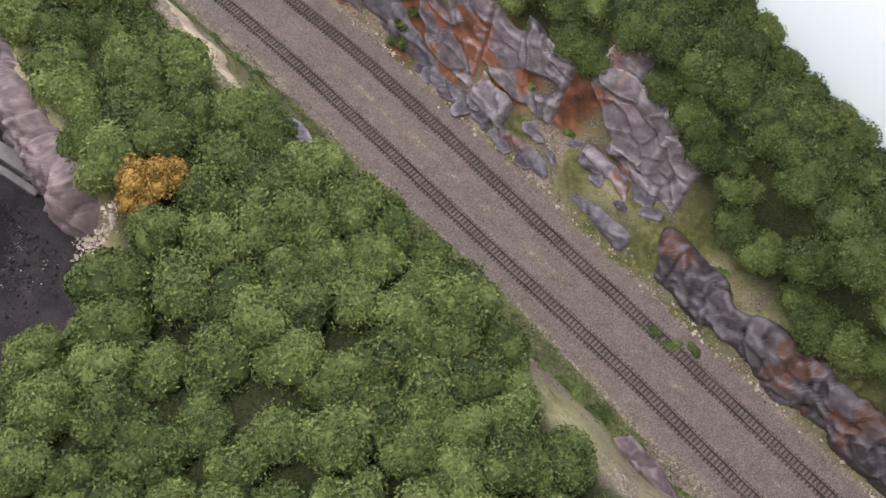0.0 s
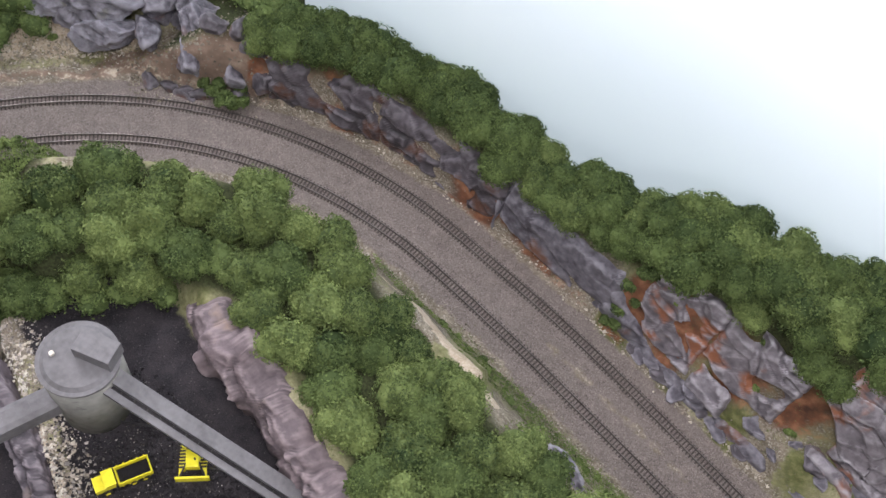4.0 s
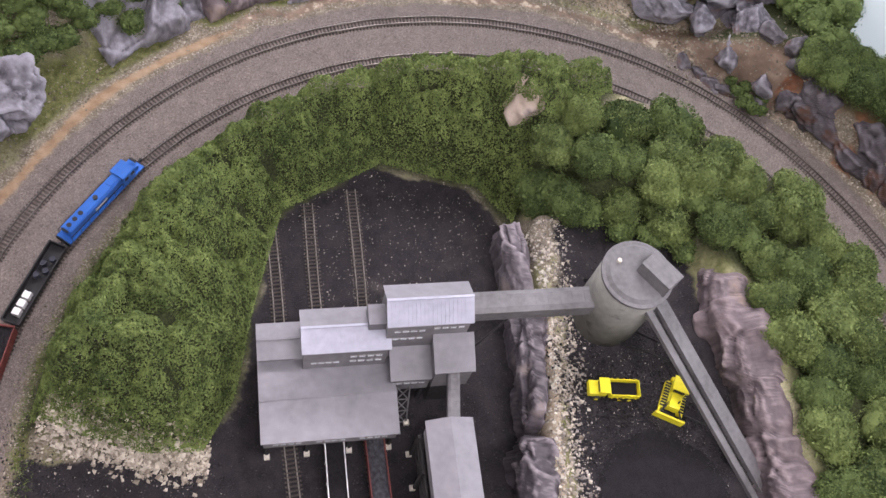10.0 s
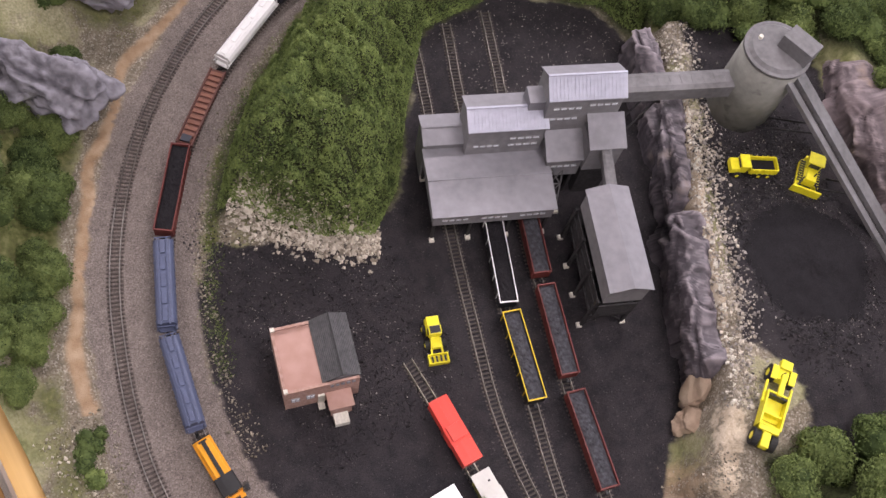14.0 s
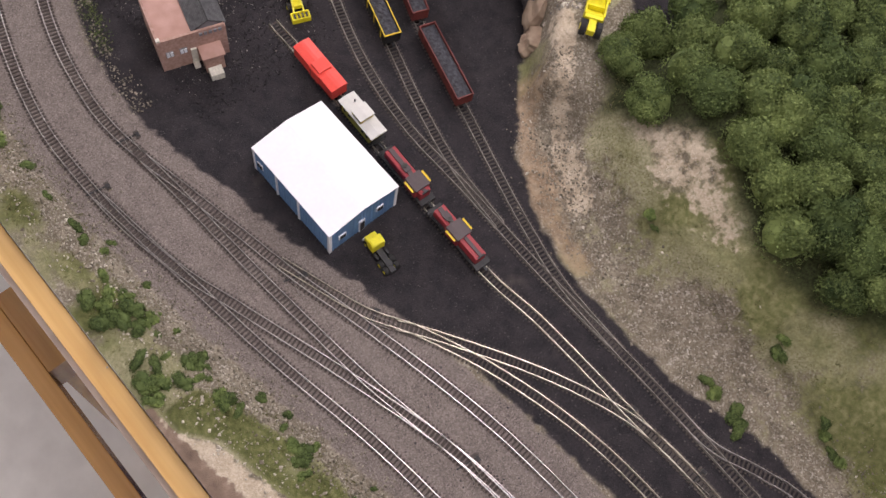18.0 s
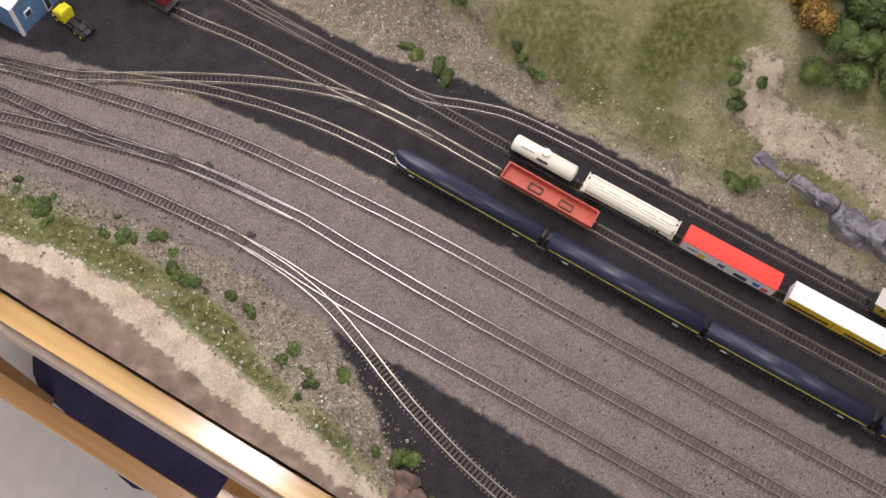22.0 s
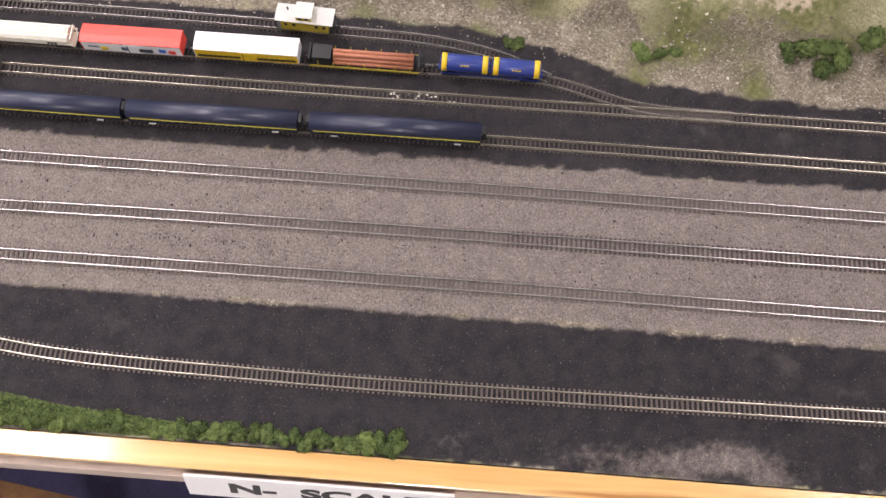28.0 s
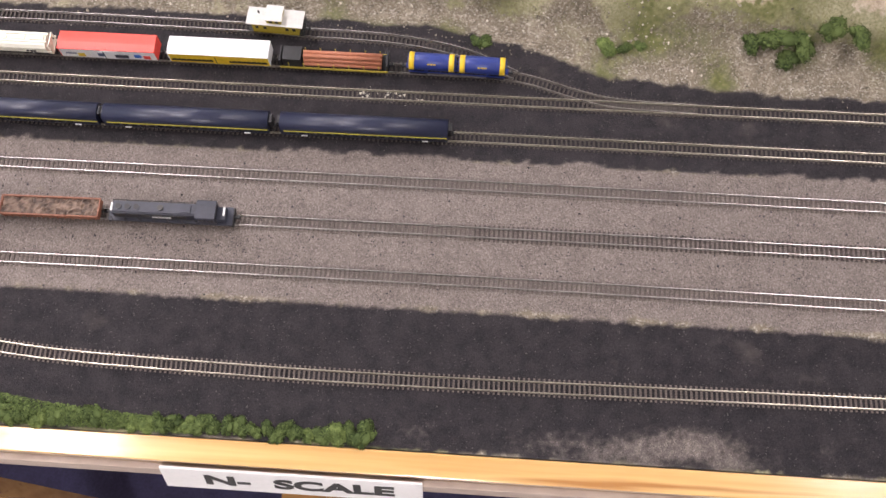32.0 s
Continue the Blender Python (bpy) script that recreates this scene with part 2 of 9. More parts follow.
def varnished_wood(name, dark, light, knot):
    m = surface(name, dark, light, 22, 0.17, 0.09, spots=knot, spot_scale=11, spot_at=0.64, coarse=0.35)
    coat = m.node_tree.nodes["Principled BSDF"].inputs
    coat["Coat Weight"].default_value, coat["Coat Roughness"].default_value, coat["Coat IOR"].default_value = 1.0, 0.16, 1.7
    nt = m.node_tree
    for n in nt.nodes:
        if n.type == "TEX_NOISE":
            s = nt.nodes.new("ShaderNodeMapping")
            s.inputs["Scale"].default_value = (0.16, 4.0, 1.0)
            nt.links.new(n.inputs["Vector"].links[0].from_socket, s.inputs["Vector"])
            nt.links.new(s.outputs["Vector"], n.inputs["Vector"])
    return m


M_WOOD = varnished_wood("varnished_pine", (0.60, 0.34, 0.11), (0.86, 0.57, 0.24), (0.44, 0.20, 0.06))
M_RAILWOOD = varnished_wood("brown_varnished_pine", (0.36, 0.175, 0.055), (0.60, 0.34, 0.12), (0.20, 0.085, 0.03))
M_PLYWOOD = surface("grey_board", (0.30, 0.27, 0.27), (0.44, 0.40, 0.40), 40, 0.6, 0.1)
M_FACING = surface("pale_facing_board", (0.44, 0.36, 0.31), (0.62, 0.52, 0.45), 40, 0.5, 0.1)
M_FLOOR = surface("pale_floor", (0.80, 0.78, 0.75), (0.90, 0.88, 0.85), 25, 0.5, 0.05, spots=(0.22, 0.20, 0.2), spot_scale=60, spot_at=0.74)
M_NAVY = paint("dark_navy_cloth", (0.045, 0.042, 0.105), 0.85, 0.3)
M_BACKDROP = surface("self_lit_sky", (0.76, 0.84, 0.90), (0.84, 0.89, 0.93), 3, 0.9, 0.0)
# the board is given a glow of its own to brighten the sky
sky_glow = M_BACKDROP.node_tree.nodes["Principled BSDF"]
sky_glow.inputs["Emission Color"].default_value, sky_glow.inputs["Emission Strength"].default_value = (0.80, 0.90, 1.0, 1), 0.58
M_ROOM = surface("room_paint", (0.60, 0.59, 0.57), (0.66, 0.65, 0.63), 4, 0.9, 0.05)
M_ROCKGREY = surface("pale_grey_cast_rock", (0.10, 0.095, 0.112), (0.30, 0.29, 0.33), 90, 0.75, 0.8, spots=(0.17, 0.17, 0.13), spot_scale=15, spot_at=0.62, size=0.003, coarse=0.4, retone=(0.33, 0.32, 0.37))

# ---- plan of the lines ----
HUB, R_IN, R_OUT = (-0.29, 0.272), 0.494, 0.547
SLOPE = -0.245


def arc(r, a0, a1, n=28):
    """Points round the loop; degrees clockwise from the top."""
    return [(HUB[0] + np.interp(a, *r) * math.sin(radians(a)), HUB[1] + np.interp(a, *r) * math.cos(radians(a))) for a in np.linspace(a0, a1, n)]


# the loop is not quite round: degrees and radii of the two lines
LOOP_IN = ((182, 200, 225, 240, 270, 290, 310, 330, 360, 371), (0.497, 0.497, 0.492, 0.490, 0.490, 0.491, 0.4915, 0.494, 0.4935, 0.4965))
LOOP_OUT = ((182, 195, 255, 275, 300, 330, 355, 371), (0.549, 0.5445, 0.5445, 0.548, 0.549, 0.549, 0.547, 0.551))


def glide(points, step=0.004):
    """An even smooth line through the points (Catmull-Rom)."""
    p = np.array([points[0], *points, points[-1]], float)
    p[0], p[-1] = 2 * p[1] - p[2], 2 * p[-2] - p[-3]
    out = []
    for i in range(1, len(p) - 2):
        n = max(2, int(np.linalg.norm(p[i + 1] - p[i]) / 0.003))
        u = np.linspace(0, 1, n, endpoint=False)[:, None]
        a, b, c, d = p[i - 1], p[i], p[i + 1], p[i + 2]
        out.append(0.5 * (2 * b + (c - a) * u + (2 * a - 5 * b + 4 * c - d) * u**2 + (3 * b - a - 3 * c + d) * u**3))
    out = np.concatenate([*out, p[-2:-1]])
    s = np.r_[0, np.cumsum(np.linalg.norm(np.diff(out, axis=0), axis=1))]
    even = np.linspace(0, s[-1], max(2, int(s[-1] / step) + 1))
    return np.stack([np.interp(even, s, out[:, 0]), np.interp(even, s, out[:, 1])], 1)


def beyond(x, y):
    return [(x + d, y + d * k) for d, k in ((0.25, SLOPE), (0.5, SLOPE), (0.8, -0.20), (1.1, -0.16), (1.45, -0.13))]


INNER = glide([(2.15, -0.112), (1.5, -0.112), (1.0, -0.112), (0.6, -0.113), (0.43, -0.113), (0.319, -0.117), (0.206, -0.125), (0.118, -0.139), (0.019, -0.161), (-0.055, -0.180), (-0.13, -0.195), (-0.195, -0.208), (-0.25, -0.2195)]
              + arc(LOOP_IN, 182, 371) + [(-0.078, 0.738), (0.05, 0.709), (0.224, 0.667), (0.40, 0.627), (0.538, 0.591)] + beyond(0.538, 0.591))
OUTER = glide([(2.15, -0.207), (1.5, -0.207), (1.0, -0.206), (0.6, -0.208), (0.45, -0.210), (0.355, -0.211), (0.267, -0.209), (0.13, -0.221), (0.0, -0.244), (-0.13, -0.262), (-0.21, -0.2745)]
              + arc(LOOP_OUT, 182, 371) + [(-0.037, 0.7885), (0.09, 0.760), (0.265, 0.7145), (0.415, 0.678), (0.593, 0.633)] + beyond(0.593, 0.633))
CROSS_B = glide([(-0.235, -0.275), (-0.13, -0.2605), (-0.063, -0.240), (0.067, -0.199), (0.182, -0.170), (0.284, -0.161), (0.349, -0.162), (0.476, -0.163), (0.7, -0.160), (1.0, -0.1585), (1.5, -0.158), (2.15, -0.158)])
LINK_C = glide([(-0.26, -0.2205), (-0.195, -0.214), (-0.09, -0.207), (0.0, -0.199), (0.079, -0.190), (0.182, -0.171), (0.284, -0.162)])
COACH_LINE = glide([(-0.075, -0.182), (0.014, -0.152), (0.061, -0.125), (0.141, -0.092), (0.234, -0.069), (0.329, -0.061), (0.45, -0.062), (0.7, -0.063), (1.0, -0.062), (1.5, -0.062), (2.15, -0.062)])
LADDER = glide([(0.045, -0.136), (0.075, -0.115), (0.146, -0.072), (0.20, -0.045), (0.251, -0.026), (0.30, -0.0185), (0.36, -0.0175)])
G_LINE = glide([(-0.297, -0.021), (-0.24, -0.022), (-0.1, -0.028), (0.05, -0.034), (0.134, -0.026), (0.251, -0.022), (0.333, -0.018), (0.431, -0.019), (0.6, -0.021), (1.0, -0.021), (1.5, -0.020), (2.15, -0.020)])
COAL_A = glide([(-0.63, 0.190), (-0.55, 0.158), (-0.46, 0.120), (-0.388, 0.090), (-0.292, 0.055), (-0.206, 0.026), (-0.117, 0.011), (-0.019, 0.011), (0.1, 0.010), (0.231, 0.014), (0.322, 0.013), (0.43, 0.011), (0.6, 0.010), (0.8, 0.010), (0.97, 0.009), (1.059, 0.006), (1.146, -0.016), (1.237, -0.020)])
COAL_B = glide([(-0.625, 0.234), (-0.52, 0.188), (-0.37, 0.128), (-0.29, 0.092), (-0.194, 0.060), (-0.126, 0.038), (-0.047, 0.019), (0.03, 0.012)])
COAL_C = glide([(-0.62, 0.285), (-0.5, 0.232), (-0.36, 0.164), (-0.29, 0.137), (-0.19, 0.100), (-0.09, 0.071), (-0.012, 0.048), (0.05, 0.031), (0.119, 0.017), (0.2, 0.0135)])
BACK_LINE = glide([(0.27, 0.014), (0.322, 0.016), (0.37, 0.034), (0.424, 0.047), (0.573, 0.050), (0.79, 0.048), (0.853, 0.045), (0.938, 0.042), (1.007, 0.030), (1.059, 0.008)])
FRONT_LINE = glide([(0.235, -0.2095), (0.30, -0.2115), (0.352, -0.2185), (0.401, -0.234), (0.472, -0.261), (0.553, -0.283), (0.649, -0.295), (0.798, -0.299), (0.996, -0.300), (1.5, -0.294), (2.15, -0.290)])


# ---- land ----
def inside(X, Y, poly):
    r = np.zeros(X.shape, bool)
    for (x0, y0), (x1, y1) in zip(poly, poly[1:] + poly[:1]):
        cut = (y0 > Y) != (y1 > Y)
        r ^= cut & (X < (x1 - x0) * (Y - y0) / (y1 - y0 + 1e-12) + x0)
    return r


def far(X, Y, line, closed=False):
    d = np.full(X.shape, 9.0)
    line = list(line) + ([line[0]] if closed else [])
    for (x0, y0), (x1, y1) in zip(line, line[1:]):
        u = np.clip(((X - x0) * (x1 - x0) + (Y - y0) * (y1 - y0)) / ((x1 - x0) ** 2 + (y1 - y0) ** 2 + 1e-12), 0, 1)
        d = np.minimum(d, np.hypot(X - x0 - u * (x1 - x0), Y - y0 - u * (y1 - y0)))
    return d


def ease(v):
    v = np.clip(v, 0, 1)
    return v * v * (3 - 2 * v)


PIT = [(-0.50, -0.125), (-0.43, 0.005), (-0.46, 0.07), (-0.54, 0.13), (-0.625, 0.20), (-0.635, 0.32), (-0.56, 0.41), (-0.49, 0.415), (-0.44, 0.374), (-0.33, 0.322), (-0.21, 0.252), (-0.14, 0.214), (-0.085, 0.145), (-0.02, 0.08),
       (0.05, 0.045), (0.12, 0.032), (0.25, 0.032), (0.35, 0.055), (0.46, 0.066), (0.68, 0.066), (0.97, 0.062), (1.06, 0.045), (1.14, 0.012), (1.3, 0.0), (2.2, 0.0)]
FLAT = PIT + [(2.2, -0.36), (-0.42, -0.36), (-0.46, -0.30), (-0.52, -0.262)]
SHELF = [(-0.47, 0.425), (-0.42, 0.400), (-0.34, 0.356), (-0.28, 0.316), (-0.22, 0.282), (-0.15, 0.245), (-0.09, 0.20), (-0.05, 0.15), (-0.01, 0.16), (0.0, 0.25), (-0.02, 0.38), (-0.04, 0.43), (-0.10, 0.445), (-0.16, 0.465), (-0.22, 0.485), (-0.28, 0.50), (-0.33, 0.515), (-0.36, 0.53), (-0.42, 0.51)]
COALY = [(-0.50, -0.125), (-0.46, -0.165), (-0.37, -0.195), (-0.28, -0.203), (-0.14, -0.185), (-0.05, -0.175), (0.05, -0.13), (0.11, -0.108), (0.20, -0.098), (0.30, -0.09), (0.45, -0.089), (0.87, -0.088), (2.2, -0.09)]
COALY = COALY + PIT[::-1][:-1]
FRONTCOAL = [(0.33, -0.225), (0.42, -0.228), (0.6, -0.233), (2.2, -0.236), (2.2, -0.36), (0.54, -0.36), (0.50, -0.325), (0.44, -0.275), (0.38, -0.243)]
EAST = [(-0.035, 0.20), (0.02, 0.165), (0.09, 0.185), (0.13, 0.20), (0.20, 0.16), (0.25, 0.155), (0.33, 0.18), (0.43, 0.21), (0.50, 0.27), (0.52, 0.36), (0.54, 0.45), (0.44, 0.47), (0.36, 0.49), (0.31, 0.52), (0.28, 0.552), (0.21, 0.575), (0.15, 0.572), (0.07, 0.572), (0.0, 0.582), (-0.06, 0.597), (-0.14, 0.620), (-0.20, 0.646), (-0.27, 0.670), (-0.36, 0.666), (-0.44, 0.63), (-0.50, 0.58), (-0.545, 0.50), (-0.52, 0.44), (-0.43, 0.47), (-0.37, 0.55),
        (-0.29, 0.565), (-0.21, 0.545), (-0.13, 0.505), (-0.035, 0.465), (0.02, 0.42), (0.01, 0.34)]
RIDGE_X = (-0.50, -0.30, -0.12, 0.0, 0.06, 0.13, 0.20, 0.26, 0.31, 0.36, 0.42, 0.50, 0.85)
RIDGE_LOW = (0.062, 0.060, 0.060, 0.068, 0.084, 0.093, 0.098, 0.112, 0.128, 0.116, 0.100, 0.094, 0.094)
RIDGE_HIGH = (0.106, 0.102, 0.106, 0.122, 0.144, 0.164, 0.188, 0.204, 0.216, 0.218, 0.212, 0.205, 0.20)


def past(x, o):
    """A place o metres beyond the outer line."""
    if x > -0.16:
        return x, 0.8165 + SLOPE * (x + 0.162) + o
    return x, HUB[1] + math.sqrt(max((R_OUT + o) ** 2 - (x - HUB[0]) ** 2, 0))


RIDGE = [past(x, np.interp(x, RIDGE_X, RIDGE_LOW)) for x in np.linspace(-0.50, 0.85, 46)] + [past(x, np.interp(x, RIDGE_X, RIDGE_HIGH)) for x in np.linspace(0.85, -0.50, 46)]
MAT = [*[(HUB[0] + 0.447 * math.sin(radians(a)), HUB[1] + 0.447 * math.cos(radians(a))) for a in np.linspace(212, 322, 40)], (-0.545, 0.52), (-0.53, 0.46), (-0.50, 0.425), (-0.56, 0.415), (-0.635, 0.33), (-0.63, 0.205), (-0.545, 0.13), (-0.465, 0.07), (-0.43, 0.02), (-0.455, -0.03)]
MAINS = [INNER[::12], OUTER[::12], CROSS_B[::12], LINK_C[::12]]
SHELF_Z = 0.072
LIP_LINE = [(-0.47, 0.408), (-0.42, 0.392), (-0.34, 0.350), (-0.28, 0.312), (-0.19, 0.262), (-0.13, 0.229)]
GULLY = [(-0.022, 0.197), (0.038, 0.133), (0.092, 0.111), (0.154, 0.112), (0.223, 0.104), (0.274, 0.107), (0.333, 0.118), (0.391, 0.102), (0.448, 0.087), (0.512, 0.086), (0.579, 0.088), (0.64, 0.105), (0.80, 0.095), (0.95, 0.095), (1.1, 0.075), (1.25, 0.06), (1.5, 0.05)]
ABOVE = GULLY + [(1.5, 0.5), (-0.03, 0.5)]
ROAD = [(-0.085, 0.195), (-0.053, 0.163), (0.005, 0.118), (0.067, 0.087)]
SANDY = [(0.586, 0.140), (0.600, 0.160), (0.590, 0.182), (0.606, 0.186), (0.625, 0.166), (0.673, 0.163), (0.736, 0.170), (0.80, 0.160), (0.87, 0.145), (0.85, 0.112), (0.773, 0.126), (0.719, 0.130), (0.666, 0.131), (0.63, 0.134)]
MOUND = [(0.015, 0.180), (0.03, 0.205), (0.09, 0.205), (0.14, 0.185), (0.19, 0.165), (0.215, 0.135), (0.17, 0.120), (0.10, 0.120), (0.05, 0.145)]
# edges along the front bank: soil under the board, pale sand, grass, gravel
SOIL_TOP = ((-0.02, 0.052, 0.148, 0.2, 0.27, 0.326, 0.44, 0.5), (-0.354, -0.342, -0.323, -0.323, -0.332, -0.340, -0.346, -0.352))
SAND_TOP = ((0.0, 0.03, 0.07, 0.13, 0.22, 0.288, 0.363, 0.423, 0.483, 0.51), (-0.355, -0.333, -0.324, -0.308, -0.302, -0.312, -0.323, -0.329, -0.339, -0.350))
LAWN_TOP = ((-0.02, 0.0, 0.106, 0.2, 0.294, 0.357, 0.418, 0.47, 0.50), (-0.315, -0.302, -0.268, -0.268, -0.274, -0.300, -0.309, -0.324, -0.335))


# the cutting: how far beyond the outer line the trees begin, and the heights of the rock, the ridge and the bench below
CUT_X = (-0.6, -0.12, -0.03, 0.02, 0.06, 0.13, 0.20, 0.26, 0.31, 0.36, 0.42, 0.50, 0.70)
CUT_FRONT = (0.053, 0.053, 0.056, 0.062, 0.072, 0.086, 0.092, 0.106, 0.122, 0.112, 0.104, 0.100, 0.100)
CUT_ROCK = (0.062, 0.066, 0.085, 0.10, 0.115, 0.118, 0.122, 0.130, 0.135, 0.10, 0.070, 0.060, 0.060)
CUT_TOP = (0.082, 0.088, 0.105, 0.13, 0.150, 0.160, 0.168, 0.172, 0.172, 0.160, 0.145, 0.130, 0.120)
CUT_LOW = (0.0, 0.0, 0.0, 0.015, 0.024, 0.028, 0.032, 0.036, 0.038, 0.036, 0.034, 0.034, 0.034)


def land(X, Y):
    """Height of the modelled ground, without its small roughness."""
    r = np.hypot(X - HUB[0], Y - HUB[1])
    bed = np.minimum(far(X, Y, MAINS[0]), far(X, Y, MAINS[1]))
    d = np.minimum(np.where(inside(X, Y, FLAT), 0, far(X, Y, FLAT, True)), np.maximum(bed - 0.034, 0))
    d = np.where((r > R_IN - 0.03) & (r < R_OUT + 0.036) & (X < -0.16), 0, d)
    line_y = np.where(X < -0.16, 9, 0.8165 + SLOPE * (X + 0.162))
    north = ((Y > line_y) | ((X < -0.16) & (r > R_OUT)))
    hill = 0.112 * ease(d / 0.075)
    yard_side = np.where(inside(X, Y, FLAT), 0, far(X, Y, FLAT, True))
    east = (X > -0.06) & ~north
    hill = np.where(east, 0.125 * ease(np.minimum(bed - 0.034, 9) / 0.10) * ease(yard_side / 0.20), hill)
    o = far(X, Y, MAINS[1])
    o = np.where((X < -0.16) & (r > R_OUT), r - R_OUT, o)
    front, rock, top, low = (np.interp(X, CUT_X, row) for row in (CUT_FRONT, CUT_ROCK, CUT_TOP, CUT_LOW))
    wide = np.where(X > 0, 0.024, 0.016)
    back = low * ease((o - 0.037) / 0.026) + (rock - low) * ease((o - front + wide) / wide) + (top - rock) * ease((o - front) / 0.015)
    back = back - 0.09 * ease((o - np.interp(X, RIDGE_X, RIDGE_HIGH) - 0.004) / 0.03) * (X > -0.52)
    left = 0.072 * ease((o - 0.065) / 0.12)
    turn = ease((X + 0.66) / 0.14) * ease((Y - 0.5) / 0.2)
    hill = np.where(north, back * turn + left * (1 - turn), hill)
    ds = np.where(inside(X, Y, SHELF), 0, far(X, Y, SHELF, True))
    k = np.where(yard_side + ds > 0, yard_side / (yard_side + ds + 1e-9), 1)
    near = ease(1 - ds / 0.035)
    hill = np.where(north, hill, hill * (1 - near) + near * SHELF_Z * np.where(ds > 0, ease(k * 1.15), 1))
    # the front bank: a low swell between the line and the board
    clear = ease((np.minimum(bed, far(X, Y, MAINS[2])) - 0.016) / 0.03)
    hill = np.maximum(hill, 0.012 * clear * ease((-0.262 - Y) / 0.05) * ease((0.50 - X) / 0.08) * ease((X + 0.42) / 0.1))
    # a washed-out step above the gravel bank, and the sunken haul road
    d = far(X, Y, GULLY)
    up = np.where(inside(X, Y, ABOVE), 1, -1)
    hill = hill + np.where(east, 0.010 * (ease(0.5 + up * d / 0.012) - 0.5) * ease(1 - d / 0.05), 0)
    hill = hill - np.where(east, 0.005 * ease(1.2 - far(X, Y, ROAD) / 0.016), 0)
    return hill


def lattice(X, Y, s, seed):
    """Quick smooth random field by bilinear lattice noise."""
    rng = np.random.RandomState(seed)
    g = rng.rand(256, 256)
    x, y = X * s + 97.3, Y * s + 61.7
    i, j = np.floor(x).astype(int), np.floor(y).astype(int)
    u, v = ease(x - i), ease(y - j)
    i, j, i1, j1 = i % 256, j % 256, (i + 1) % 256, (j + 1) % 256
    return (g[i, j] * (1 - u) + g[i1, j] * u) * (1 - v) + (g[i, j1] * (1 - u) + g[i1, j1] * u) * v - 0.5


STEP = 0.006
gx, gy = np.arange(-1.5, 2.2, STEP), np.r_[np.arange(-0.36, 1.12, STEP)]
GX, GY = np.meshgrid(gx, gy, indexing="ij")
GZ = land(GX, GY)
raised = ease(GZ / 0.02)
GZ = GZ + raised * (0.016 * lattice(GX, GY, 22, 1) + 0.007 * lattice(GX, GY, 60, 2)) + 0.0012 * lattice(GX, GY, 150, 3) + 0.0013


def height(x, y):
    u = min(max((x - gx[0]) / STEP, 0), len(gx) - 2)
    v = min(max((y - gy[0]) / STEP, 0), len(gy) - 2)
    i, j = int(u), int(v)
    u, v = u - i, v - j
    return float((GZ[i, j] * (1 - u) + GZ[i + 1, j] * u) * (1 - v) + (GZ[i, j + 1] * (1 - u) + GZ[i + 1, j + 1] * u) * v)


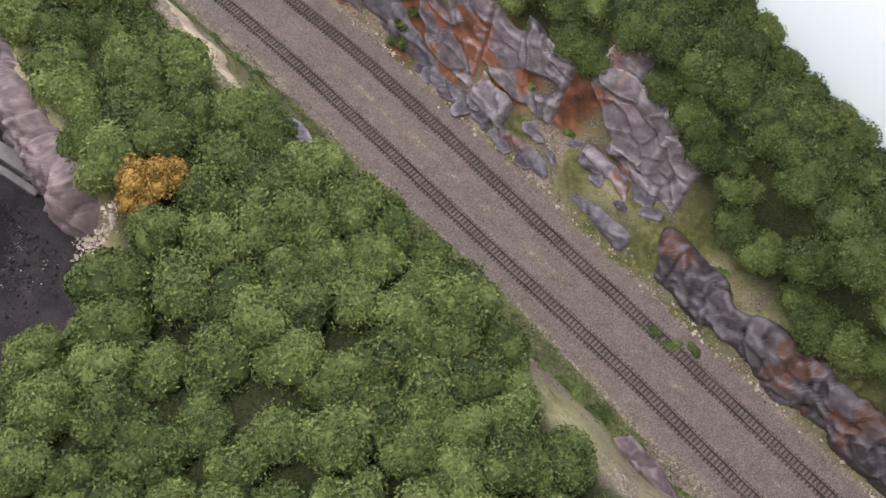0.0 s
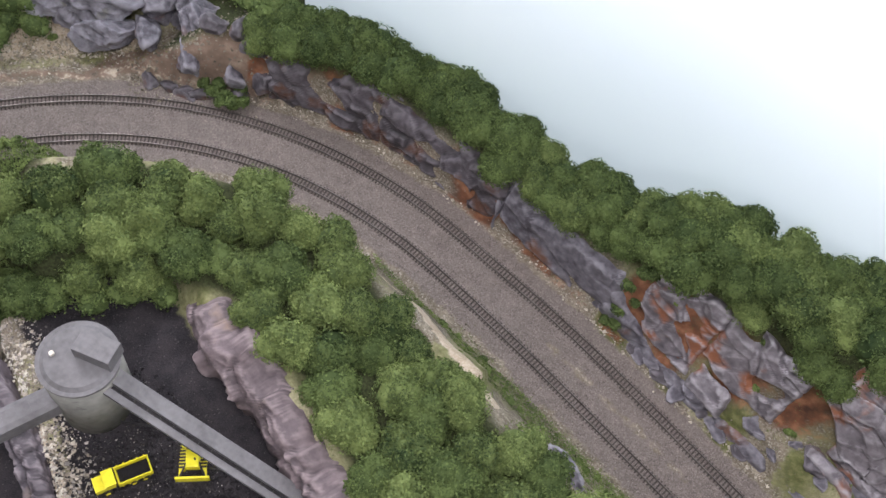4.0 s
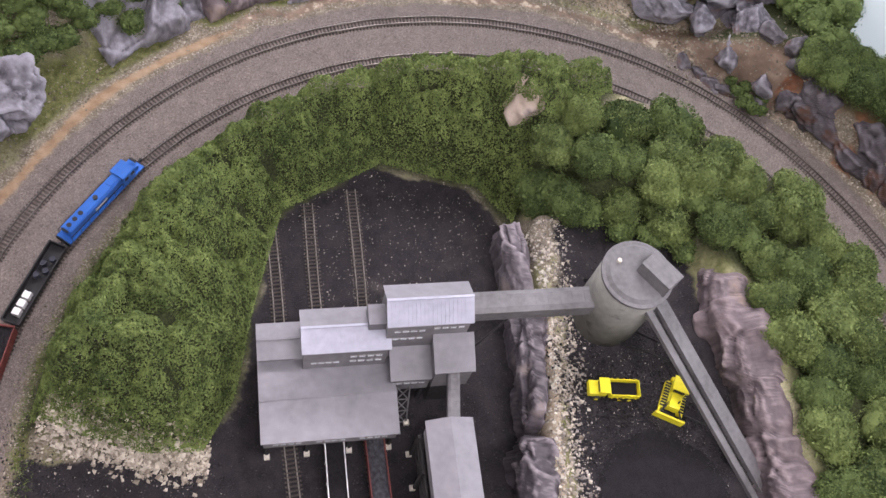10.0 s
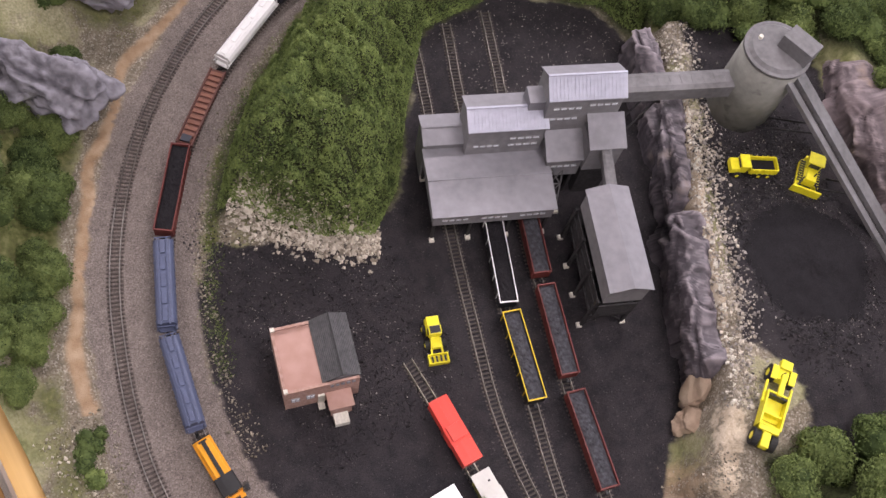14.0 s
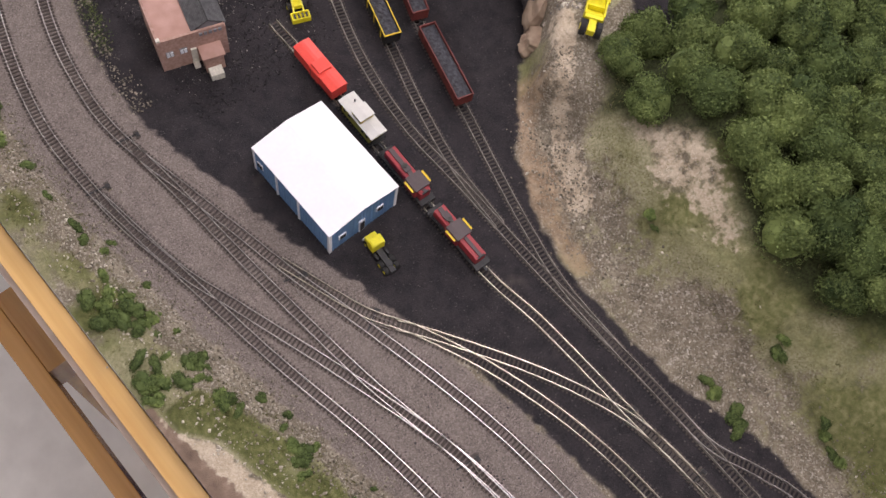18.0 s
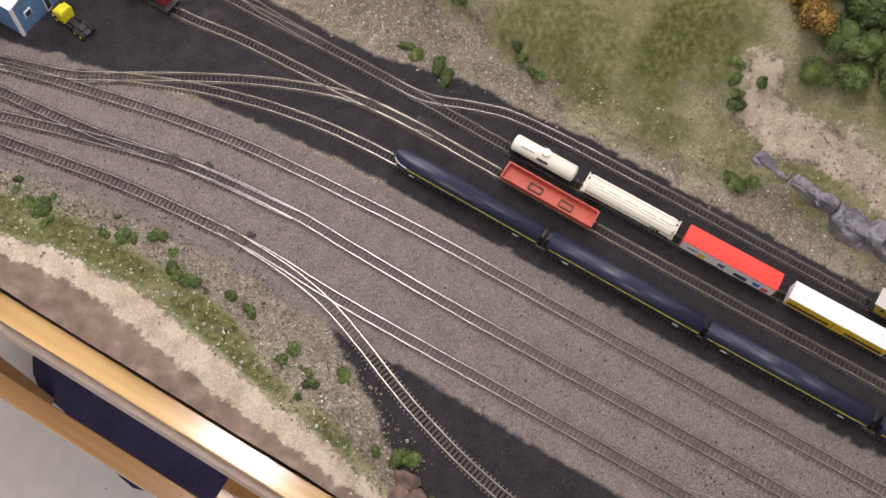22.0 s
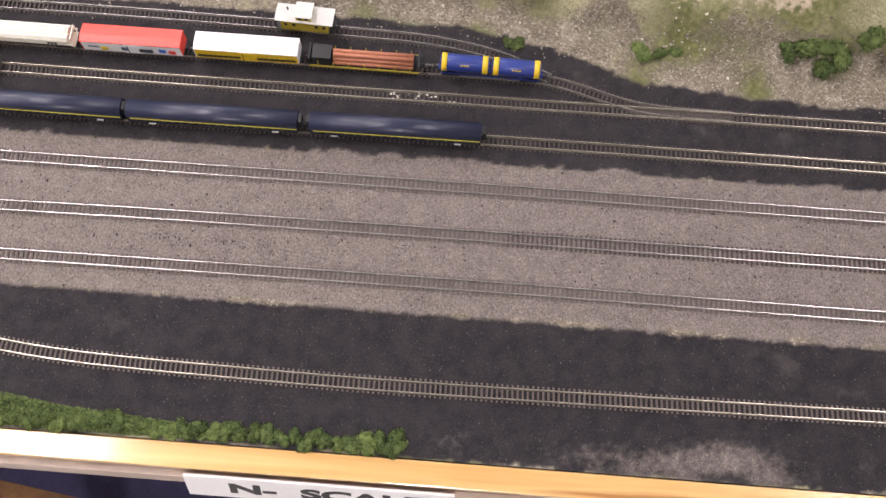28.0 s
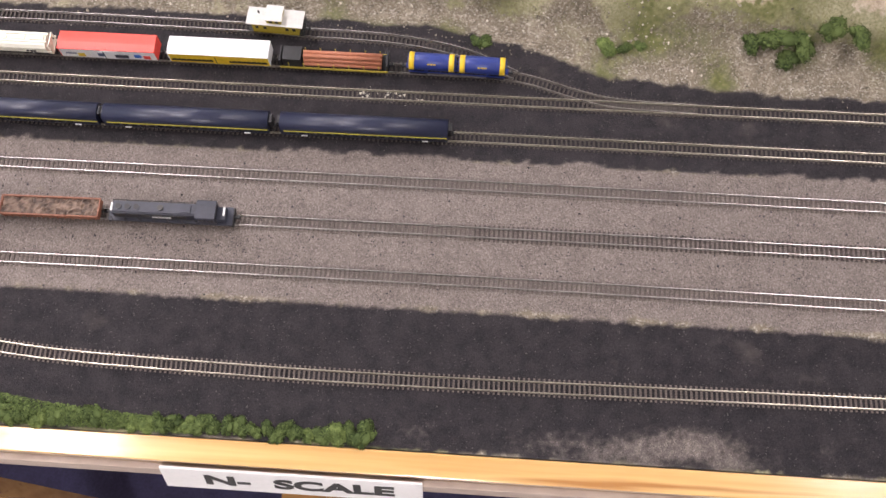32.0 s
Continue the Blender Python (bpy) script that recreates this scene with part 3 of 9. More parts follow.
def covers(X, Y):
    """How much ballast, coal dust, grass, sand, soil and shaded green under the trees lies on the ground."""
    ragged = 0.006 * lattice(X, Y, 37, 4) + 0.006 * lattice(X, Y, 130, 5)
    broad = 0.020 * lattice(X, Y, 24, 14)
    d = np.min([far(X, Y, m) for m in MAINS], axis=0)
    r = np.hypot(X - HUB[0], Y - HUB[1])
    between = (r > R_IN) & (r < R_OUT) & (X < 0)
    ballast = ease((0.027 + ragged - np.where(between, 0, d)) / 0.010 + 0.5)
    edge = np.where(inside(X, Y, COALY), 1, -1) * far(X, Y, COALY, True)
    edge2 = np.where(inside(X, Y, FRONTCOAL), 1, -1) * far(X, Y, FRONTCOAL, True)
    lip = np.minimum(far(X, Y, SHELF[:8]) - 0.012, far(X, Y, [(-0.09, 0.20), (-0.05, 0.15), (-0.01, 0.16)]) - 0.07)
    shelf = np.minimum(np.where(inside(X, Y, SHELF), 1, -1) * far(X, Y, SHELF, True) + 0.006, lip)
    coal = ease((np.maximum(np.maximum(edge, edge2), shelf) + ragged) / 0.012 + 0.5)
    ballast = np.maximum(ballast, np.where((X > 0.95) & (Y < -0.31), 0.42 * ease(1 - np.hypot((X - 1.17) / 0.24, (Y + 0.348) / 0.030)) + 0.45 * np.clip(lattice(X, Y, 26, 33) * 2, 0, 1) * ease(1.3 - np.hypot((X - 1.17) / 0.26, (Y + 0.345) / 0.034)), 0))
    soft = lambda v, w: np.clip(0.5 + v / (2 * w), 0, 1)
    signed = lambda poly: np.where(inside(X, Y, poly), 1, -1) * far(X, Y, poly, True)
    outline = r - R_OUT
    left = (X < -0.1) & (outline > 0)
    north = np.where(X < -0.16, outline, Y - (0.8165 + SLOPE * (X + 0.162)))
    strip = lambda v, c, w: np.clip(1.15 - np.abs(v - c + broad) / (1.6 * w), 0, 1)
    grass = np.clip(0.50 + lattice(X, Y, 16, 6) * 1.1 + lattice(X, Y, 50, 7) * 0.6, 0, 1) * ease((d - 0.040) / 0.02)
    front = (Y < -0.24) & (X < 0.55)
    hillside = (Y > 0) & (X > -0.06) & (north < 0)
    # grass above the washed-out step, gravel below it
    step = np.where(inside(X, Y, ABOVE), 1, -1) * far(X, Y, GULLY)
    grass = np.where(hillside & (Y < 0.45), np.clip(grass * 0.55 + soft(step + 0.4 * broad, 0.014) * 0.62 - 0.04, 0, 1), grass)
    band = lambda low, high: np.minimum(Y - np.interp(X, *low), np.interp(X, *high) - Y)
    lawn = np.where(front & (X > -0.02), soft(band(SAND_TOP, LAWN_TOP), 0.006), 0)
    grass = np.where(front, np.maximum(grass * np.where(X > -0.02, 0.35, 0.95), lawn), grass)
    sand = np.where(front & (X > -0.02), soft(band(SOIL_TOP, SAND_TOP) + 0.0015, 0.010), 0)
    sand = np.maximum(sand, 0.86 * soft(signed(SANDY) + broad, 0.016))
    sand = np.maximum(sand, 0.54 * soft(signed(MOUND) + broad, 0.016))
    sand = np.maximum(sand, 0.64 * soft(0.013 - far(X, Y, ROAD) + 0.4 * broad, 0.008))
    sand = np.maximum(sand, np.where((X < -0.06) & (Y < 0.38), soft(0.004 - far(X, Y, LIP_LINE) + 0.3 * broad, 0.004), 0))
    path = np.where(left & (X < -0.40), 0.95 * strip(outline, 0.037, 0.0065) * ease((0.34 - Y) / 0.14), 0)
    sand = np.maximum(sand, np.where(left & (X < -0.42), 0.42 * strip(outline, 0.040, 0.010) * ease((Y - 0.16) / 0.14), 0))
    sand = np.maximum(sand, np.where(left & (Y >= 0.36) & (Y < 0.80) & (X < -0.56), 0.62 * strip(outline, 0.088, 0.030), 0))
    trail = np.where(X > -0.22, soft(0.0075 - far(X, Y, [(-0.232, 0.700), (-0.165, 0.675), (-0.10, 0.643), (-0.042, 0.620)]) + 0.2 * broad, 0.003), 0)
    sand = np.maximum(sand, trail)
    soil = np.where(front & (X > -0.03), soft(np.interp(X, *SOIL_TOP) - Y, 0.004), 0)
    soil = np.maximum(soil, np.where(left & (X < -0.45), 0.62 * strip(outline, 0.042, 0.010) * ease((Y - 0.16) / 0.14), 0))
    path = np.maximum(path, np.where((Y > 0) & (Y < 0.2), 0.52 * soft(0.020 - far(X, Y, [(-0.075, 0.135), (-0.01, 0.09), (0.05, 0.058), (0.11, 0.045)]) + broad, 0.012), 0))
    rust = np.where(north > 0, np.clip(1.1 - np.abs(north - np.interp(X, CUT_X, CUT_FRONT) + 0.006 + broad) / 0.024, 0, 1) * ease((X + 0.02) / 0.03) * ease((0.36 - X) / 0.04), 0)
    rust = np.maximum(rust, np.where((north > 0) & (Y > 0.5) & (X < 0.04) & (X > -0.45), np.clip(1.1 - np.abs(north - 0.040) / 0.010, 0, 1) * 0.75, 0))
    bench = np.where((north > 0.036) & (X > 0.0), soft(np.interp(X, CUT_X, CUT_FRONT) - 0.020 - north, 0.012), 0)
    grass = np.maximum(grass, bench * np.clip(0.62 + 1.6 * lattice(X, Y, 34, 61), 0, 1))
    rust = np.maximum(rust, np.where((X < 0.0) & (X > -0.5) & (Y > 0.5) & (north > 0), 0.8 * strip(north, 0.050, 0.010), 0))
    soil = np.maximum(soil, np.where((X < -0.42) & (X > -0.66) & (Y > 0.70), 0.80 * strip(outline, 0.054, 0.016), 0))
    rust = rust * np.clip(0.75 + 1.2 * lattice(X, Y, 30, 19), 0, 1)
    # green ground under the trees, with the shade of the gaps put into its colour
    tree_shade_green = np.maximum(*(ease((np.where(inside(X, Y, q), 1, -1) * far(X, Y, q, True) + ragged) / 0.02 + 0.9) for q in (EAST, MAT)))
    tree_shade_green = np.maximum(tree_shade_green, ease((np.where(inside(X, Y, RIDGE), 1, -1) * far(X, Y, RIDGE, True) + ragged) / 0.02 + 0.7))
    tree_shade_green = np.maximum(tree_shade_green, np.where((X < 0.9) & (Y > 0.55), ease((north - np.interp(X, CUT_X, CUT_FRONT) - 0.004) / 0.008) * (X > -0.6), 0))
    tree_shade_green = np.clip(tree_shade_green, 0, 1) * (1 - trail)
    grass = grass * (1 - 0.9 * np.clip(sand * 2 - 0.6, 0, 1))
    turf = np.maximum(lawn * np.clip(0.80 + 1.0 * lattice(X, Y, 30, 71), 0, 1), np.where(hillside & (Y < 0.45), soft(step - 0.006, 0.01) * np.clip(0.24 + 1.5 * lattice(X, Y, 13, 72) + 0.5 * lattice(X, Y, 40, 73), 0, 1), 0))
    turf = np.maximum(turf, np.where((north > 0.03) & (Y > 0.4) & (X > 0), np.clip(0.42 + 1.3 * lattice(X, Y, 26, 74), 0, 1), 0))
    turf = np.maximum(turf, np.where((X < -0.2) & (Y < 0.12), strip(r, R_IN - 0.040, 0.010) * np.clip(0.55 + 1.2 * lattice(X, Y, 60, 77), 0, 1), 0))
    turf = np.maximum(turf, np.where(left & (Y < 0.8), np.clip(0.50 + 1.4 * lattice(X, Y, 24, 75), 0, 1) * soft(outline - 0.052, 0.010), 0))
    turf = np.where(hillside & (X > 0.84) & (Y < 0.4), np.clip(0.10 + 1.3 * lattice(X, Y, 26, 76), 0, 1), turf)
    sand = np.maximum(sand, np.where(hillside & (X > 0.80) & (Y < 0.4), np.clip(0.30 + 0.9 * lattice(X, Y, 30, 78), 0, 1) * soft(step - 0.012, 0.012), 0))
    turf = turf * (1 - np.clip(sand * 1.5, 0, 1))
    return ballast, coal, grass, sand, soil, tree_shade_green, rust, turf * (1 - path), path


def ground_material():
    m = bpy.data.materials.new("scenic_ground")
    m.use_nodes = True
    nt = m.node_tree
    bs = nt.nodes["Principled BSDF"]
    bs.inputs["Roughness"].default_value = 0.9
    bs.inputs["Specular IOR Level"].default_value = 0.25
    co = nt.nodes.new("ShaderNodeTexCoord")

    def noisy(s, detail=3.0, kind="ShaderNodeTexNoise"):
        n = nt.nodes.new(kind)
        n.inputs["Scale"].default_value = s
        if kind == "ShaderNodeTexNoise":
            n.inputs["Detail"].default_value = detail
        nt.links.new(co.outputs["Object"], n.inputs["Vector"])
        return n

    def ramp(v, stops):
        n = nt.nodes.new("ShaderNodeValToRGB")
        while len(n.color_ramp.elements) < len(stops):
            n.color_ramp.elements.new(0.5)
        for e, (p, c) in zip(n.color_ramp.elements, stops):
            e.position, e.color = p, (*c, 1)
        nt.links.new(v, n.inputs["Fac"])
        return n.outputs["Color"]

    def mix(f, a, b):
        n = nt.nodes.new("ShaderNodeMix")
        n.data_type = "RGBA"
        nt.links.new(f, n.inputs["Factor"])
        nt.links.new(a, n.inputs[6]), nt.links.new(b, n.inputs[7])
        return n.outputs[2]

    def cover(name):
        n = nt.nodes.new("ShaderNodeAttribute")
        n.attribute_name = name
        return n.outputs["Fac"]

    grains = noisy(1000, kind="ShaderNodeTexVoronoi")
    chips = noisy(640, kind="ShaderNodeTexVoronoi")
    cell, chip = nt.nodes.new("ShaderNodeSeparateColor"), nt.nodes.new("ShaderNodeSeparateColor")
    nt.links.new(grains.outputs["Color"], cell.inputs["Color"])
    nt.links.new(chips.outputs["Color"], chip.inputs["Color"])
    fine, mid, wide, tuft = noisy(420, 5.0), noisy(60, 5.0), noisy(11, 4.0), noisy(170, 4.0)

    def calc(op, a, b):
        n = nt.nodes.new("ShaderNodeMath")
        n.operation = op
        for i, v in enumerate((a, b)):
            if isinstance(v, (int, float)):
                n.inputs[i].default_value = v
            else:
                nt.links.new(v, n.inputs[i])
        return n.outputs[0]

    def ragged(name, wide_edge=0.10, jag=0.55, grain=0.45):
        """The cover with a torn edge: noise moves its border, grains break it up."""
        v = calc("ADD", cover(name), calc("MULTIPLY", calc("SUBTRACT", mid.outputs["Fac"], 0.5), jag))
        v = calc("ADD", v, calc("MULTIPLY", calc("SUBTRACT", tuft.outputs["Fac"], 0.5), grain))
        n = nt.nodes.new("ShaderNodeMapRange")
        n.interpolation_type = "SMOOTHSTEP"
        n.inputs["From Min"].default_value, n.inputs["From Max"].default_value = 0.5 - wide_edge, 0.5 + wide_edge
        nt.links.new(v, n.inputs["Value"])
        return n.outputs["Result"]

    dirt = ramp(mid.outputs["Fac"], [(0.3, (0.125, 0.104, 0.072)), (0.5, (0.22, 0.186, 0.135)), (0.68, (0.34, 0.30, 0.225))])
    speck = ramp(chip.outputs["Red"], [(0.0, (0.10, 0.086, 0.065)), (0.45, (0.22, 0.193, 0.153)), (0.8, (0.34, 0.305, 0.25)), (1.0, (0.62, 0.58, 0.52))])
    dirt = mix(tuft.outputs["Fac"], dirt, speck)
    grass = ramp(tuft.outputs["Fac"], [(0.30, (0.120, 0.130, 0.050)), (0.5, (0.185, 0.192, 0.082)), (0.68, (0.27, 0.265, 0.135))])
    straw = ramp(fine.outputs["Fac"], [(0.32, (0.25, 0.232, 0.135)), (0.5, (0.345, 0.325, 0.205)), (0.7, (0.46, 0.43, 0.295))])
    patch = nt.nodes.new("ShaderNodeMapRange")
    patch.inputs["From Min"].default_value, patch.inputs["From Max"].default_value = 0.38, 0.60
    nt.links.new(wide.outputs["Fac"], patch.inputs["Value"])
    grass = mix(patch.outputs["Result"], grass, straw)
    sand = ramp(mid.outputs["Fac"], [(0.3, (0.40, 0.32, 0.23)), (0.5, (0.54, 0.45, 0.34)), (0.7, (0.66, 0.58, 0.46))])
    sand = mix(calc("MULTIPLY", tuft.outputs["Fac"], 0.5), sand, ramp(chip.outputs["Green"], [(0.0, (0.23, 0.185, 0.135)), (0.6, (0.47, 0.395, 0.295)), (1.0, (0.74, 0.68, 0.58))]))
    soil = ramp(mid.outputs["Fac"], [(0.3, (0.16, 0.115, 0.087)), (0.55, (0.255, 0.185, 0.142)), (0.72, (0.37, 0.285, 0.22))])
    rust = ramp(mid.outputs["Fac"], [(0.32, (0.085, 0.042, 0.028)), (0.52, (0.20, 0.088, 0.048)), (0.70, (0.36, 0.175, 0.10))])
    # near-black green: forest floor with the shade between crowns painted in
    tree_shade_green = ramp(fine.outputs["Fac"], [(0.35, (0.022, 0.028, 0.012)), (0.6, (0.055, 0.066, 0.025))])
    stone = ramp(cell.outputs["Green"], [(0.0, (0.050, 0.043, 0.040)), (0.10, (0.105, 0.090, 0.082)), (0.4, (0.175, 0.150, 0.136)), (0.8, (0.245, 0.212, 0.194)), (1.0, (0.38, 0.335, 0.305))])
    blotch = ramp(mid.outputs["Fac"], [(0.32, (0.155, 0.128, 0.115)), (0.7, (0.245, 0.208, 0.188))])
    coal = ramp(cell.outputs["Blue"], [(0.0, (0.013, 0.012, 0.0145)), (0.6, (0.031, 0.0275, 0.032)), (0.98, (0.040, 0.036, 0.040)), (1.0, (0.15, 0.14, 0.135))])
    retone = ramp(mid.outputs["Fac"], [(0.35, (0.017, 0.0155, 0.018)), (0.65, (0.048, 0.042, 0.045))])
    dust = nt.nodes.new("ShaderNodeMapRange")
    dust.inputs["From Min"].default_value, dust.inputs["From Max"].default_value, dust.inputs["To Max"].default_value = 0.66, 0.80, 0.35
    nt.links.new(noisy(17, 6.0).outputs["Fac"], dust.inputs["Value"])
    half = nt.nodes.new("ShaderNodeValue")
    half.outputs[0].default_value = 0.45
    coal, stone = mix(half.outputs[0], coal, retone), mix(half.outputs[0], stone, blotch)
    coal = mix(dust.outputs["Result"], coal, blotch)
    c = mix(ragged("grass", 0.16), dirt, grass)
    turf = ramp(tuft.outputs["Fac"], [(0.30, (0.070, 0.080, 0.026)), (0.5, (0.120, 0.132, 0.046)), (0.7, (0.205, 0.205, 0.090))])
    c = mix(ragged("turf", 0.30, 0.5, 0.35), c, turf)
    c = mix(ragged("soil"), c, soil)
    c = mix(ragged("sand", 0.10, 0.60, 0.8), c, sand)
    c = mix(ragged("rust", 0.2), c, rust)
    path = ramp(mid.outputs["Fac"], [(0.3, (0.27, 0.175, 0.105)), (0.5, (0.37, 0.255, 0.16)), (0.7, (0.47, 0.35, 0.24))])
    c = mix(ragged("path", 0.28, 0.4, 0.4), c, path)
    c = mix(cover("tree_shade_green"), c, tree_shade_green)
    c = mix(ragged("coal", 0.30, 0.30, 0.55), c, coal)
    c = mix(ragged("ballast", 0.30, 0.30, 0.6), c, stone)
    nt.links.new(c, bs.inputs["Base Color"])
    b = nt.nodes.new("ShaderNodeBump")
    b.inputs["Strength"].default_value, b.inputs["Distance"].default_value = 0.7, 0.0008
    nt.links.new(grains.outputs["Distance"], b.inputs["Height"])
    broad_bump = nt.nodes.new("ShaderNodeBump")
    broad_bump.inputs["Strength"].default_value, broad_bump.inputs["Distance"].default_value = 0.5, 0.004
    nt.links.new(calc("MULTIPLY", mid.outputs["Fac"], calc("SUBTRACT", 1.0, calc("MAXIMUM", cover("ballast"), cover("coal")))), broad_bump.inputs["Height"])
    nt.links.new(broad_bump.outputs["Normal"], b.inputs["Normal"])
    nt.links.new(b.outputs["Normal"], bs.inputs["Normal"])
    return m


def sheet():
    nx, ny = GX.shape
    me = bpy.data.meshes.new("ground")
    v = np.stack([GX, GY, GZ], -1).reshape(-1, 3)
    i = np.arange(nx * ny).reshape(nx, ny)
    f = np.stack([i[:-1, :-1], i[1:, :-1], i[1:, 1:], i[:-1, 1:]], -1).reshape(-1, 4)
    me.from_pydata(v.tolist(), [], f.tolist())
    for name, values in zip(("ballast", "coal", "grass", "sand", "soil", "tree_shade_green", "rust", "turf", "path"), covers(GX, GY)):
        a = me.attributes.new(name, "FLOAT", "POINT")
        a.data.foreach_set("value", values.ravel().astype(np.float32))
    me.materials.append(ground_material())
    ob = new("ground", me)
    smooth(ob)
    return tagged(ob, "layout ground of ballast, coal dust, dirt and grass", "ground", kind="structure")


sheet()

# ---- room and layout frame ----
def slab(name, x, y, z, sx, sy, sz, material, label, category, bevel=0.0):
    ob = link(name, boxes((0, 0, 0, sx, sy, sz), bevel=bevel), material)
    ob.matrix_basis = pose(x, y, z)
    return tagged(ob, label, category, kind="structure")


FLOOR_Z = -0.98
slab("floor", 0.3, 0.3, FLOOR_Z - 0.05, 7.4, 6.4, 0.1, M_FLOOR, "pale speckled room floor", "floor")
slab("ceiling", 0.3, 0.3, CEILING_Z + 0.05, 7.4, 6.4, 0.1, M_ROOM, "plain off-white ceiling", "ceiling")
slab("wall_north", 0.3, 3.55, 0.32, 7.4, 0.1, 2.6, M_ROOM, "plain off-white wall", "wall")
slab("wall_south", 0.3, -2.95, 0.32, 7.4, 0.1, 2.6, M_ROOM, "plain off-white wall", "wall")
slab("wall_west", -3.45, 0.3, 0.32, 0.1, 6.4, 2.6, M_ROOM, "plain off-white wall", "wall")
slab("wall_east", 4.05, 0.3, 0.32, 0.1, 6.4, 2.6, M_ROOM, "plain off-white wall", "wall")
slab("layout_table", 0.35, 0.385, -0.045, 3.7, 1.485, 0.03, M_PLYWOOD, "grey plywood deck under the scenery", "deck")


def lamp_panel(x, y, long):
    t = thing("ceiling_light", "unseen rectangular ceiling light with a glowing diffuser, some added as fill", "lamp", pose(x, y, CEILING_Z), "ceiling lights")
    e = long / 2 + 0.02
    part("frame", boxes((0, e, -0.02, 0.20, 0.02, 0.04), (0, -e, -0.02, 0.20, 0.02, 0.04), (0.09, 0, -0.02, 0.02, 2 * e - 0.02, 0.04), (-0.09, 0, -0.02, 0.02, 2 * e - 0.02, 0.04)), M_ROOM, t)
    glow = bpy.data.materials.new("diffuser_glow")
    glow.use_nodes = True
    b = glow.node_tree.nodes["Principled BSDF"]
    b.inputs["Emission Color"].default_value, b.inputs["Emission Strength"].default_value = (1, 0.96, 0.97, 1), 6.0
    part("diffuser", boxes((0, 0, -0.012, 0.16, 2 * e - 0.02, 0.006)), glow, t)


# a fixture for every lamp, the two added fills as well
for x, y, long in LAMPS:
    lamp_panel(x, y, long)


def backdrop():
    bm = bmesh.new()
    line = glide([(-1.45, -0.2), (-1.44, 0.5), (-1.32, 0.82), (-1.0, 0.99), (-0.75, 1.01), (-0.55, 0.968), (-0.38, 0.947), (-0.2, 0.942), (0.0, 0.945), (0.15, 0.938), (0.3, 0.925), (0.6, 0.86), (1.0, 0.80), (1.6, 0.72), (2.2, 0.68)], 0.05)
    rows = []
    for k, (x, y) in enumerate(line):
        a, b = line[max(k - 1, 0)], line[min(k + 1, len(line) - 1)]
        n = Vector((a[1] - b[1], b[0] - a[0])).normalized() * 0.006
        rows.append([bm.verts.new(p) for p in ((x, y, -0.03), (x, y, 0.75), (x + n.x, y + n.y, 0.75), (x + n.x, y + n.y, -0.03))])
    for a, b in zip(rows, rows[1:]):
        for i in range(4):
            bm.faces.new((a[i], b[i], b[(i + 1) % 4], a[(i + 1) % 4]))
    bm.faces.new(rows[0]), bm.faces.new(rows[-1][::-1])
    bmesh.ops.recalc_face_normals(bm, faces=bm.faces)
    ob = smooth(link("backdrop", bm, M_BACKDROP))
    tagged(ob, "pale blue painted sky backdrop board with an added glow", "backdrop", kind="structure")


backdrop()

# the varnished edge board and the rail in front of it
edge_board = thing("edge_board", "varnished pine board along the layout edge", "board", pose(0.35, -0.3715, 0.0))
part("plank", boxes((0, 0, -0.028, 3.7, 0.021, 0.060), bevel=0.0012), M_WOOD, edge_board)
part("facing", boxes((0, -0.0135, -0.04, 3.7, 0.006, 0.05), bevel=0.0006), M_FACING, edge_board, "pale greyed facing strip")


# darker copy of the rail steel: the loop's missing glints put into its colour
M_LOOPRAIL = surface("dimmed_rail_steel", (0.13, 0.115, 0.105), (0.33, 0.30, 0.28), 200, 0.46, 0.05, metal=0.75, coarse=0.6)


def track(label, line, metal):
    t = thing("track", label, "track", group="railway tracks")
    n = len(line)
    d = np.gradient(line, axis=0)
    d /= np.linalg.norm(d, axis=1)[:, None]
    side = np.stack([-d[:, 1], d[:, 0]], 1)
    for s in (-0.0047, 0.0047):
        v, f = [], []
        for k in range(n):
            c = line[k] + s * side[k]
            for w, z in ((-0.0008, 0.0018), (-0.0003, 0.0026), (-0.00036, 0.0034), (-0.00033, 0.0044), (0.00033, 0.0044), (0.00036, 0.0034), (0.0003, 0.0026), (0.0008, 0.0018)):
                v.append((*(c + w * side[k]), z))
        for k in range(n - 1):
            for i in range(8):
                f.append((8 * k + i, 8 * k + (i + 1) % 8, 8 * k + 8 + (i + 1) % 8, 8 * k + 8 + i))
        f += [tuple(range(8)), tuple(range(8 * n - 1, 8 * n - 9, -1))]
        rail = raw("rail", v, f, (metal, M_LOOPRAIL), t)
        if "main line" in label:
            # faces round the loop take the dimmed copy
            retone = [int(line[min(p.vertices[0] // 8, n - 1)][1] > -0.19 and line[min(p.vertices[0] // 8, n - 1)][0] < -0.16 or line[min(p.vertices[0] // 8, n - 1)][1] > 0) for p in rail.data.polygons]
            rail.data.polygons.foreach_set("material_index", retone)
    return t, line, d


def tie_mesh(material):
    bm = boxes((0, 0, 0.0012, 0.0020, 0.0162, 0.0022))
    for v in bm.verts:
        if v.co.z > 0.001:
            v.co.x *= 0.86
            v.co.y *= 0.97
    me = bpy.data.meshes.new("tie")
    bm.to_mesh(me)
    bm.free()
    me.materials.append(material)
    return me


